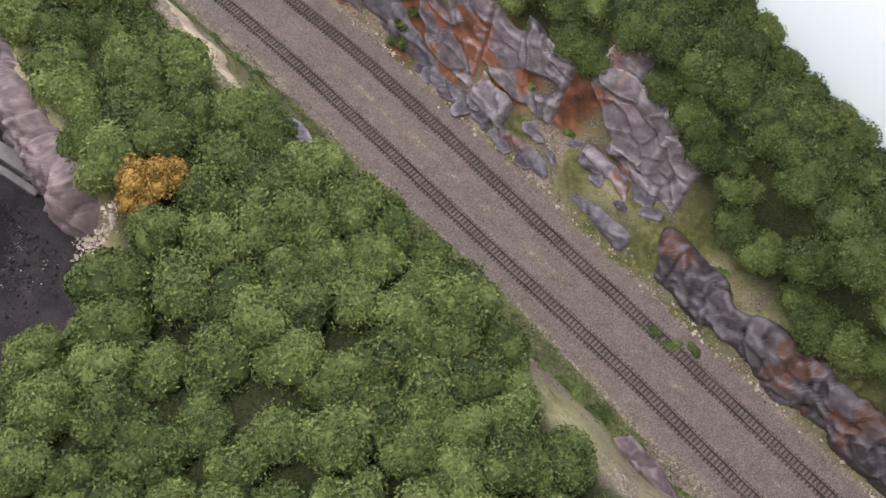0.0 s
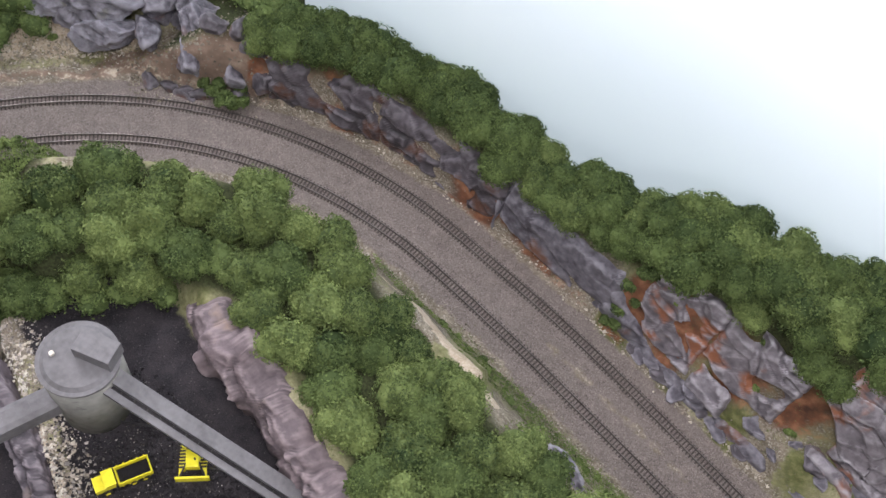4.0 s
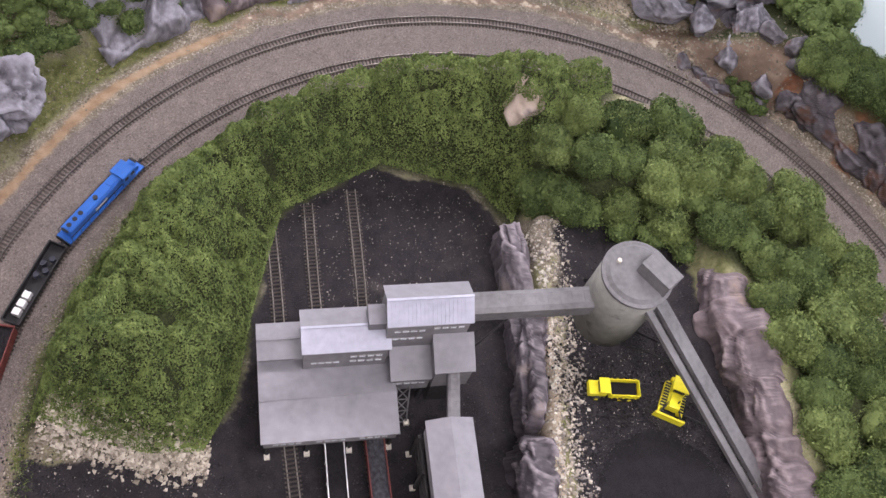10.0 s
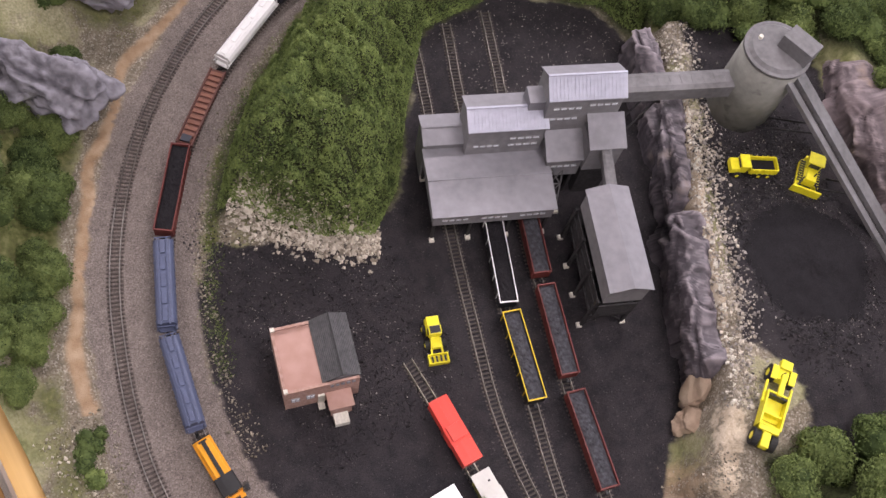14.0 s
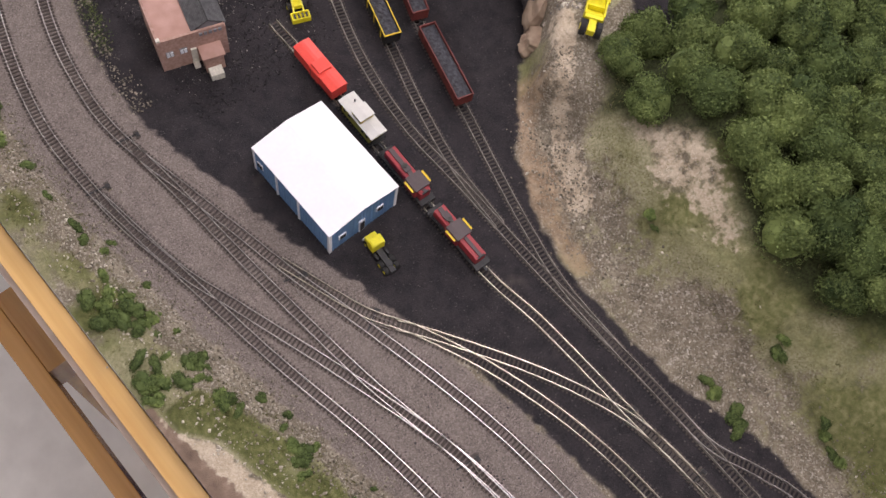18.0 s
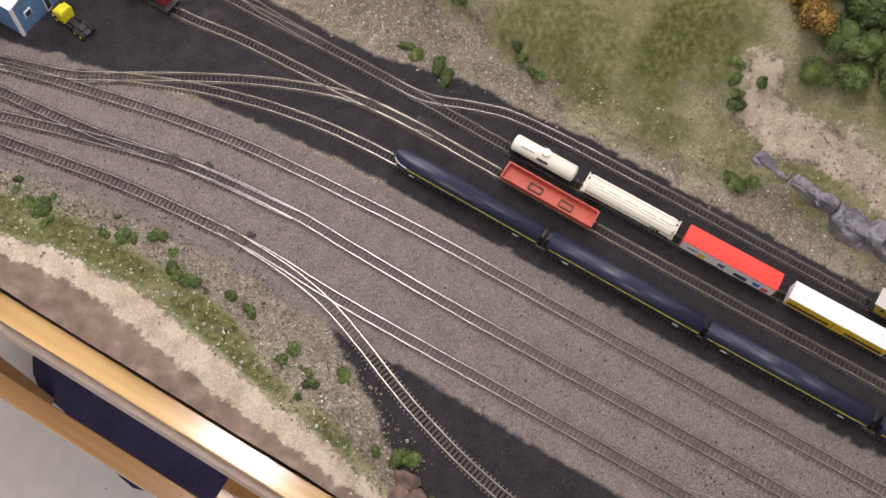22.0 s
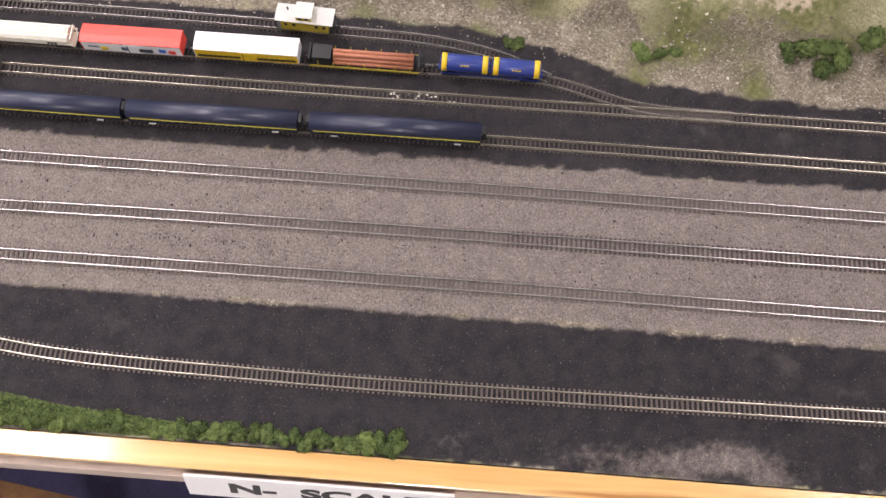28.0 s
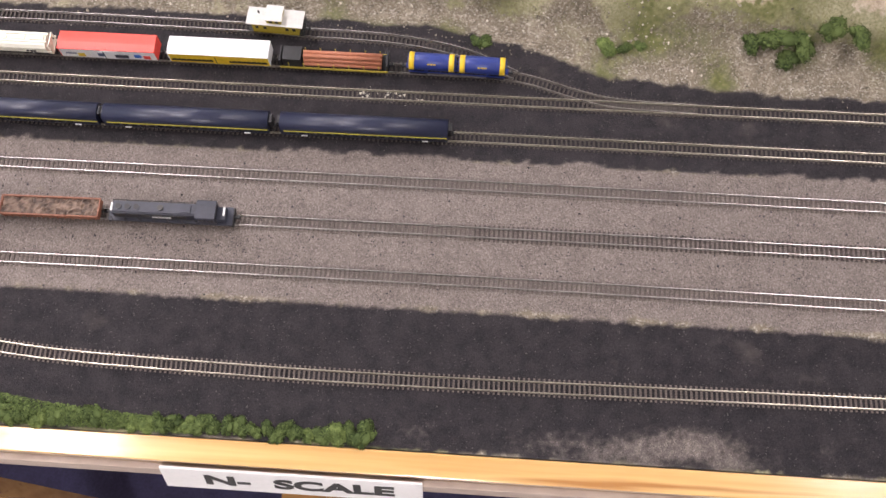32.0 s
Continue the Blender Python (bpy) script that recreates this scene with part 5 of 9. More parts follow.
stones("pale chips scattered on the black quarry floor", "stone_chips", 1500, 0.00055, 4, lambda rng: (lambda k: (-0.36 + 0.28 * k + rng.uniform(-0.04, 0.04), 0.42 - 0.06 * k + rng.uniform(-0.05, 0.04)))(rng.rand()), M_CHIP)
stones("pale chips on the ground behind the mill", "stone_chips", 900, 0.0006, 5, within_box(-0.63, -0.48, 0.20, 0.41), M_CHIP)
stones("pale stones beside the golden bush", "rubble", 420, 0.0018, 6, along([(-0.052, 0.435), (-0.036, 0.415), (-0.030, 0.455)], 0.007), M_STONE)
stones("loose stones along the inside edge of the ballast", "stone_chips", 1400, 0.0010, 7, along(arc(((0, 360), (R_IN - 0.034,) * 2), 180, 240), 0.006), M_GRAVEL)
stones("loose stones along the outer edge of the ballast", "stone_chips", 1500, 0.0010, 8, along([(x, outer_y(x) + 0.043) for x in (-0.1, 0.1, 0.3, 0.5, 0.65)], 0.006), M_GRAVEL)
stones("loose stones along the inner line", "stone_chips", 1200, 0.0010, 9, along([(x, outer_y(x) - 0.092) for x in (-0.15, 0.1, 0.3, 0.5)], 0.007), M_GRAVEL)
stones("gravel on the bank behind the yard", "stone_chips", 3600, 0.0010, 10, along([(0.14, 0.075), (0.25, 0.065), (0.35, 0.085), (0.5, 0.10), (0.8, 0.09), (1.05, 0.07), (1.2, 0.045), (1.4, 0.03)], 0.016), M_GRAVEL)
stones("gravel on the bank below the haul road", "stone_chips", 2200, 0.0010, 11, along([(-0.07, 0.16), (0.0, 0.10), (0.06, 0.07), (0.14, 0.055)], 0.016, 0.012), M_GRAVEL)
stones("gravel on the front bank", "stone_chips", 5200, 0.0010, 12, along([(-0.40, -0.315), (-0.25, -0.30), (-0.1, -0.29), (0.05, -0.272), (0.2, -0.245), (0.32, -0.245), (0.42, -0.28), (0.50, -0.32)], 0.014), M_GRAVEL)
stones("stones on the slope outside the curve", "stone_chips", 2600, 0.0011, 13, along(arc(((0, 360), (R_OUT + 0.075,) * 2), 235, 345), 0.016), M_GRAVEL)
M_LUMP = surface("coal_lumps", (0.008, 0.0075, 0.009), (0.036, 0.032, 0.036), 300, 0.6, 0.3, island=0.8, spec=0.4)
stones("black coal lumps strewn over the mine floor", "coal_lumps", 5200, 0.0009, 31, within_box(-0.54, -0.24, -0.15, 0.03), M_LUMP)
stones("black coal lumps strewn over the quarry floor", "coal_lumps", 9000, 0.0011, 32, lambda rng: (lambda k: (-0.36 + 0.28 * k + rng.uniform(-0.05, 0.05), 0.41 - 0.06 * k + rng.uniform(-0.07, 0.06)))(rng.rand()), M_LUMP)
CRUMB = lambda rng: (lambda x: (x, float(np.interp(x, (0.1, 0.5, 1.7), (-0.165, -0.165, -0.150))) + 0.045 * rng.randn()))(rng.uniform(0.1, 1.7))
stones("dark crumbs scattered on the yard ballast", "stone_chips", 2600, 0.0007, 33, CRUMB, M_LUMP)
stones("dark crumbs in a patch on the yard ballast", "stone_chips", 220, 0.0006, 34, along([(0.70, -0.181), (0.77, -0.183), (0.83, -0.184)], 0.006), M_LUMP)
stones("white crystals spilled between the rails", "stone_chips", 60, 0.0011, 14, along([(0.905, -0.019), (0.97, -0.021)], 0.004), M_FOOTING)

stones("pale crumbs along the front bank", "stone_chips", 1500, 0.0012, 15, along([(-0.40, -0.335), (-0.2, -0.325), (-0.05, -0.325), (0.05, -0.315), (0.2, -0.29), (0.35, -0.30), (0.48, -0.325)], 0.013), M_STONE)
stones("pale crumbs on the bank behind the yard", "stone_chips", 800, 0.0013, 16, along([(-0.06, 0.145), (0.05, 0.09), (0.16, 0.075), (0.28, 0.085), (0.4, 0.085), (0.6, 0.10), (0.85, 0.11), (1.1, 0.075), (1.25, 0.05)], 0.017), M_STONE)
stones("yellowish crumbs on the sandy bank", "stone_chips", 1100, 0.0012, 35, along([(0.60, 0.15), (0.66, 0.148), (0.74, 0.15), (0.82, 0.14), (0.90, 0.13)], 0.012), M_STONE)
stones("pale stones along the foot of the cutting", "stone_chips", 500, 0.0016, 17, along([(x, beyond_outer(x, 0.036)) for x in (-0.5, -0.4, -0.3, -0.2, -0.1, 0.0, 0.1, 0.2, 0.35, 0.5, 0.65)], 0.004), M_STONE)
stones("brown rubble in the soil at the bend", "rubble", 900, 0.0016, 18, along([(-0.62, 0.755), (-0.57, 0.785), (-0.52, 0.815), (-0.47, 0.835)], 0.016), M_GRAVEL)
stones("pale rubble and lichen on the bank outside the curve", "rubble", 1500, 0.0016, 19, along(arc(((0, 360), (R_OUT + 0.085,) * 2), 293, 325), 0.018), M_STONE)

# ---- mine buildings ----
MILL = pose(-0.467, 0.098, 0, 0, 0, 65.8)  # local x along the long eaves, local -y towards the loading tracks
M_DARKGLASS = paint("dark_pane", (0.05, 0.05, 0.06), 0.2, 0.2)


def up(v):
    """Distance from the back of the mill, as local y."""
    return -v


def shell(parent, name, x0, x1, v0, v1, z0, z1, wall):
    """Four walls with thickness."""
    w = 0.0016
    cx, cy, sx, sy, zc, sz = (x0 + x1) / 2, -(v0 + v1) / 2, x1 - x0, v1 - v0, (z0 + z1) / 2, z1 - z0
    part("wall", boxes((cx, -v0 - w / 2, zc, sx, w, sz)), wall, parent)
    part("wall", boxes((cx, -v1 + w / 2, zc, sx, w, sz)), wall, parent)
    part("wall", boxes((x0 + w / 2, cy, zc, w, sy - 2 * w, sz)), wall, parent)
    part("wall", boxes((x1 - w / 2, cy, zc, w, sy - 2 * w, sz)), wall, parent)


def gable(parent, x0, x1, v0, v1, z_eave, z_ridge, roof, ribs=0, both=True):
    """A ridged roof along x; ribs stand up as battens."""
    e, t, vm = 0.0022, 0.0012, (v0 + v1) / 2
    for va, vb in ((v0 - e, vm), (v1 + e, vm)):
        bm = bmesh.new()
        q = [(x0 - e, -va, z_eave), (x1 + e, -va, z_eave), (x1 + e, -vb, z_ridge), (x0 - e, -vb, z_ridge)]
        a = [bm.verts.new(p) for p in q]
        b = [bm.verts.new((x, y, z - t)) for x, y, z in q]
        bm.faces.new(a), bm.faces.new(b[::-1])
        for i in range(4):
            bm.faces.new((a[i], b[i], b[(i + 1) % 4], a[(i + 1) % 4]))
        bmesh.ops.recalc_face_normals(bm, faces=bm.faces)
        # ribbed roofs get a plain, darker grey back slope
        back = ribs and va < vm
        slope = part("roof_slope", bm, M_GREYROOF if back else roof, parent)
        for k in range(0 if back else ribs):
            x = x0 + (k + 0.5) * (x1 - x0) / ribs
            part("batten", beam(bmesh.new(), (x, -va, z_eave + 0.0001), (x, -vb, z_ridge + 0.0001), 0.0009, 0.0008), roof, slope)
    for x in (x0 + 0.0008, x1 - 0.0008):
        bm = bmesh.new()
        tri = [(-v0, z_eave - 0.001), (-v1, z_eave - 0.001), (-vm, z_ridge - 0.0012)]
        a = [bm.verts.new((x - 0.0007, y, z)) for y, z in tri]
        b = [bm.verts.new((x + 0.0007, y, z)) for y, z in tri]
        bm.faces.new(a), bm.faces.new(b[::-1])
        for i in range(3):
            bm.faces.new((a[i], b[i], b[(i + 1) % 3], a[(i + 1) % 3]))
        bmesh.ops.recalc_face_normals(bm, faces=bm.faces)
        part("gable_end", bm, M_GREYWALL, parent)
    part("ridge_cap", boxes(((x0 + x1) / 2, -vm, z_ridge + 0.0002, x1 - x0 + 2 * e, 0.0022, 0.0012)), roof, parent)


def lean(parent, x0, x1, v0, v1, z0, z1, roof, e=0.002):
    """A single roof slope from z0 at v0 to z1 at v1."""
    bm = bmesh.new()
    q = [(x0 - e, -v0, z0), (x1 + e, -v0, z0), (x1 + e, -v1 - e, z1), (x0 - e, -v1 - e, z1)]
    a = [bm.verts.new(p) for p in q]
    b = [bm.verts.new((x, y, z - 0.0015)) for x, y, z in q]
    bm.faces.new(a), bm.faces.new(b[::-1])
    for i in range(4):
        bm.faces.new((a[i], b[i], b[(i + 1) % 4], a[(i + 1) % 4]))
    bmesh.ops.recalc_face_normals(bm, faces=bm.faces)
    part("roof_slope", bm, roof, parent)


def window_row(parent, x0, x1, v, z, count, h=0.0032):
    """A run of small pale panes proud of the wall that faces the tracks."""
    w = (x1 - x0) / count
    for k in range(count):
        x = x0 + (k + 0.5) * w
        f = part("window", boxes((x, -v - 0.0004, z, w * 0.82, 0.0008, h)), M_GREYWALL, parent)
        for j in (-1, 0, 1):
            part("pane", boxes((x + j * w * 0.25, -v - 0.0009, z, w * 0.2, 0.0006, h * 0.72)), M_GLASS, f)


def foot(parent, x, v):
    part("footing", boxes((x, -v, 0.002, 0.0055, 0.0055, 0.005), bevel=0.0005), M_FOOTING, parent)


def mill():
    t = thing("coal_mill", "grey sheet-metal coal mill of stepped blocks on legs", "building", MILL)
    # loading hall on legs over the tracks
    shell(t, "hall", 0.0, 0.124, 0.0, 0.076, 0.036, 0.056, M_GREYWALL)
    gable(t, 0.0, 0.124, 0.0, 0.076, 0.057, 0.062, M_GREYROOF)
    for x0 in (0.008, 0.048, 0.088):
        window_row(t, x0, x0 + 0.028, 0.076, 0.047, 4)
    for x in (0.003, 0.041, 0.082, 0.121):
        for v in (0.003, 0.073):
            part("leg", boxes((x, -v, 0.018, 0.003, 0.003, 0.037)), M_DARKFRAME, t)
            foot(t, x, v + (0.003 if v > 0.05 else 0))
        part("floor_beam", boxes((x, -0.038, 0.0345, 0.003, 0.072, 0.003)), M_DARKFRAME, t)
    # low wing behind
    shell(t, "wing", 0.0, 0.042, -0.034, -0.001, 0.0, 0.066, M_GREYWALL)
    gable(t, 0.0, 0.042, -0.034, -0.001, 0.067, 0.073, M_GREYROOF)
    # middle block
    shell(t, "block", 0.040, 0.118, -0.031, 0.009, 0.0, 0.102, M_GREYWALL)
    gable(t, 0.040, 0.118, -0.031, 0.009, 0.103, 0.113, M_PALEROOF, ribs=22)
    window_row(t, 0.046, 0.074, 0.009, 0.074, 4)
    window_row(t, 0.082, 0.114, 0.009, 0.074, 4)
    window_row(t, 0.082, 0.114, 0.009, 0.086, 4)
    # tower
    shell(t, "tower", 0.115, 0.190, -0.035, 0.002, 0.0, 0.139, M_GREYWALL)
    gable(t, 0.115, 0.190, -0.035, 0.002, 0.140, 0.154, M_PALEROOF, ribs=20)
    window_row(t, 0.120, 0.150, 0.002, 0.124, 4)
    window_row(t, 0.120, 0.150, 0.002, 0.106, 4)
    window_row(t, 0.156, 0.186, 0.002, 0.128, 4)
    part("loft", boxes((0.107, 0.016, 0.113, 0.016, 0.02, 0.022)), M_GREYROOF, t)
    # lean-to blocks in front of the tower
    shell(t, "lean", 0.122, 0.159, 0.0025, 0.030, 0.040, 0.069, M_GREYWALL)
    lean(t, 0.122, 0.159, 0.0025, 0.030, 0.086, 0.072, M_GREYROOF)
    window_row(t, 0.126, 0.155, 0.030, 0.060, 4)
    for k in (0.126, 0.155):
        part("leg", boxes((k, -0.027, 0.02, 0.003, 0.003, 0.04)), M_DARKFRAME, t)
    shell(t, "lean", 0.160, 0.195, 0.0025, 0.034, 0.055, 0.096, M_GREYWALL)
    lean(t, 0.160, 0.195, 0.0025, 0.034, 0.113, 0.098, M_GREYROOF)
    bm = bmesh.new()
    box(bm, 0.1775, -0.018, 0.028, 0.030, 0.026, 0.055)
    part("hopper_leg", bm, M_DARKFRAME, t)
    # braced stair tower
    rungs = [((x, -0.034, 0.058), (x + 0.001, -0.052, 0.003), 0.0008) for x in (0.128, 0.140)]
    for k in range(3):
        a, b = ((-0.034 - 0.018 * q / 3, 0.058 - 0.055 * q / 3) for q in (k, k + 1))
        rungs += [((0.128, *a), (0.140, *b), 0.0006), ((0.140, *a), (0.128, *b), 0.0006), ((0.128, *b), (0.140, *b), 0.0006)]
    for a, b, r in rungs:
        part("brace", rod(bmesh.new(), a, b, r), M_CONVEYOR, t)
    foot(t, 0.1285, 0.053), foot(t, 0.141, 0.053)


def load_house():
    t = thing("loading_house", "grey roofed loading house on a black timber frame", "building", MILL)
    shell(t, "house", 0.146, 0.185, 0.082, 0.187, 0.068, 0.098, M_GREYWALL)
    e = 0.0025
    for xa, xb in ((0.146 - e, 0.1655), (0.185 + e, 0.1655)):
        bm = bmesh.new()
        q = [(xa, -0.082 + e, 0.099), (xa, -0.187 - e, 0.099), (xb, -0.187 - e, 0.107), (xb, -0.082 + e, 0.107)]
        a = [bm.verts.new(p) for p in q]
        b = [bm.verts.new((x, y, z - 0.0014)) for x, y, z in q]
        bm.faces.new(a), bm.faces.new(b[::-1])
        for i in range(4):
            bm.faces.new((a[i], b[i], b[(i + 1) % 4], a[(i + 1) % 4]))
        bmesh.ops.recalc_face_normals(bm, faces=bm.faces)
        part("roof_slope", bm, M_GREYROOF, t)
    for v in (0.083, 0.186):
        bm = bmesh.new()
        a = [bm.verts.new((x, -v, z)) for x, z in ((0.146, 0.097), (0.185, 0.097), (0.1655, 0.1055))]
        b = [bm.verts.new((x, -v - 0.001, z)) for x, z in ((0.146, 0.097), (0.185, 0.097), (0.1655, 0.1055))]
        bm.faces.new(a), bm.faces.new(b[::-1])
        for i in range(3):
            bm.faces.new((a[i], b[i], b[(i + 1) % 3], a[(i + 1) % 3]))
        part("gable_end", bm, M_GREYWALL, t)
    for z in (0.052, 0.034):
        part("deck", boxes((0.163, -0.135, z, 0.042, 0.105, 0.003)), M_DARKFRAME, t)
    for v in (0.085, 0.118, 0.151, 0.184):
        for x in (0.142, 0.184):
            part("leg", boxes((x, -v, 0.034, 0.0032, 0.0032, 0.068)), M_DARKFRAME, t)
            foot(t, x - (0.002 if x < 0.15 else -0.002), v)
        bm = bmesh.new()
        rod(bm, (0.142, -v, 0.006), (0.184, -v, 0.05), 0.0009)
        rod(bm, (0.184, -v, 0.006), (0.142, -v, 0.05), 0.0009)
        part("cross_brace", bm, M_DARKFRAME, t)
    for k in range(5):
        part("siding_board", boxes((0.1435, -0.135, 0.062 - k * 0.0052, 0.0014, 0.103, 0.0042)), M_DARKFRAME, t)
        part("siding_board", boxes((0.163, -0.188, 0.062 - k * 0.0052, 0.040, 0.0014, 0.0042)), M_DARKFRAME, t)


def gallery(name, a, b, w, h, label, supports=()):
    """An enclosed conveyor from a to b with a ridged lid."""
    a, b = Vector(a), Vector(b)
    t = thing(name, label, "conveyor")
    t.matrix_basis = Matrix.Translation(a) @ (b - a).to_track_quat("X", "Z").to_matrix().to_4x4()
    n = (b - a).length
    part("casing", sweep([(-w / 2, -h), (w / 2, -h), (w / 2, 0), (w * 0.28, h * 0.14), (-w * 0.28, h * 0.14), (-w / 2, 0)], 0, n), M_CONVEYOR, t)
    for k in range(int(n / 0.012)):
        part("seam", boxes((0.006 + k * 0.012, 0, h * 0.14, 0.0007, w * 0.54, 0.0006)), M_CONVEYOR, t)
    return t, n


def quarry():
    c = MILL @ Vector((0.19, 0.019, 0.130))
    e = MILL @ Vector((0.312, 0.019, 0.130))
    t, n = gallery("conveyor_bridge", c, e, 0.022, 0.017, "grey enclosed conveyor bridge between tower and silo")
    bm = bmesh.new()
    for k in (0.045, 0.062):
        rod(bm, (k, 0.004, -0.015), (k - 0.045, -0.012, -0.10), 0.0012)
    part("strut", bm, M_DARKFRAME, t, "black slanting props")
    c = MILL @ Vector((0.177, -0.034, 0.094))
    e = MILL @ Vector((0.169, -0.088, 0.101))
    gallery("short_conveyor", c, e, 0.011, 0.009, "short grey conveyor between lean-to and loading house")
    # silo
    s = thing("silo", "weathered grey concrete silo with a flat capped top", "silo", pose(-0.346, 0.420, 0.066))
    bm = bmesh.new()
    bmesh.ops.create_cone(bm, cap_ends=True, segments=64, radius1=0.0335, radius2=0.0335, depth=0.104)
    bmesh.ops.translate(bm, verts=bm.verts, vec=(0, 0, 0.052))
    smooth_sides(part("drum", bm, M_CONCRETE, s))
    bm = bmesh.new()
    bmesh.ops.create_cone(bm, cap_ends=True, segments=64, radius1=0.0342, radius2=0.0342, depth=0.003)
    bmesh.ops.translate(bm, verts=bm.verts, vec=(0, 0, 0.1045))
    smooth_sides(part("cap_rim", bm, M_CONVEYOR, s))
    bm = bmesh.new()
    bmesh.ops.create_cone(bm, cap_ends=True, segments=48, radius1=0.031, radius2=0.027, depth=0.003)
    bmesh.ops.translate(bm, verts=bm.verts, vec=(0, 0, 0.1072))
    part("lid", bm, M_CONVEYOR, s, "sooty grey lid")
    part("head_house", boxes((0.014, 0.010, 0.116, 0.034, 0.021, 0.018), bevel=0.0006), M_CONVEYOR, s, "small hut over the conveyor head").rotation_euler[2] = radians(12)
    for x, y in ((-0.018, -0.010), (-0.006, 0.02)):
        bm = bmesh.new()
        rod(bm, (x, y, 0.108), (x, y, 0.112), 0.0022, 12)
        part("vent", bm, M_FOOTING, s)
    # long inclined conveyor, an open trough with a belt
    a, b = Vector((-0.322, 0.422, 0.166)), Vector((-0.119, 0.449, 0.076))
    t = thing("inclined_conveyor", "long grey inclined conveyor with a dark belt groove", "conveyor")
    t.matrix_basis = Matrix.Translation(a) @ (b - a).to_track_quat("X", "Z").to_matrix().to_4x4()
    n = (b - a).length
    part("casing", sweep([(-0.002, -0.008), (0.012, -0.008), (0.012, 0.0), (-0.002, 0.002)], -0.008, n), M_CONVEYOR, t)
    part("walkway", sweep([(-0.012, -0.007), (-0.0055, -0.007), (-0.0055, -0.002), (-0.012, -0.002)], -0.004, n), M_CONVEYOR, t)
    part("belt", sweep([(-0.0055, -0.006), (-0.002, -0.006), (-0.002, -0.0045), (-0.0055, -0.0045)], -0.002, n), M_DARKFRAME, t, "dark belt in the groove")
    for k in range(16):
        part("idler", boxes((0.008 + k * n / 17, -0.0038, -0.0035, 0.0012, 0.0036, 0.0012)), M_WHEEL, t)
    for k in (0.3, 0.62, 0.93):
        bm = bmesh.new()
        d = 0.166 + k * (0.076 - 0.166) - SHELF_Z
        rod(bm, (k * n, -0.008, -0.007), (k * n - d * 0.38, -0.010, -d - 0.006), 0.0011)
        rod(bm, (k * n, 0.008, -0.007), (k * n - d * 0.38, 0.010, -d - 0.006), 0.0011)
        part("trestle", bm, M_DARKFRAME, t)


def smooth_sides(ob):
    for p in ob.data.polygons:
        p.use_smooth = abs(p.normal.z) < 0.5
    return ob


mill()
load_house()
quarry()


M_PINKROOF = surface("faded_pink_roof", (0.36, 0.20, 0.16), (0.56, 0.36, 0.31), 90, 0.8, 0.1, coarse=0.7)
M_BRICK = surface("pinkish_brick", (0.34, 0.20, 0.16), (0.50, 0.33, 0.28), 300, 0.85, 0.2)
M_DARKTILE = surface("dark_grey_tile", (0.060, 0.060, 0.064), (0.125, 0.125, 0.13), 250, 0.8, 0.2)
M_SHEDBLUE = paint("shed_blue", (0.16, 0.30, 0.52), 0.55, 0.1)
M_WHITE = paint("white_paint", (0.86, 0.87, 0.92), 0.5, 0.03)


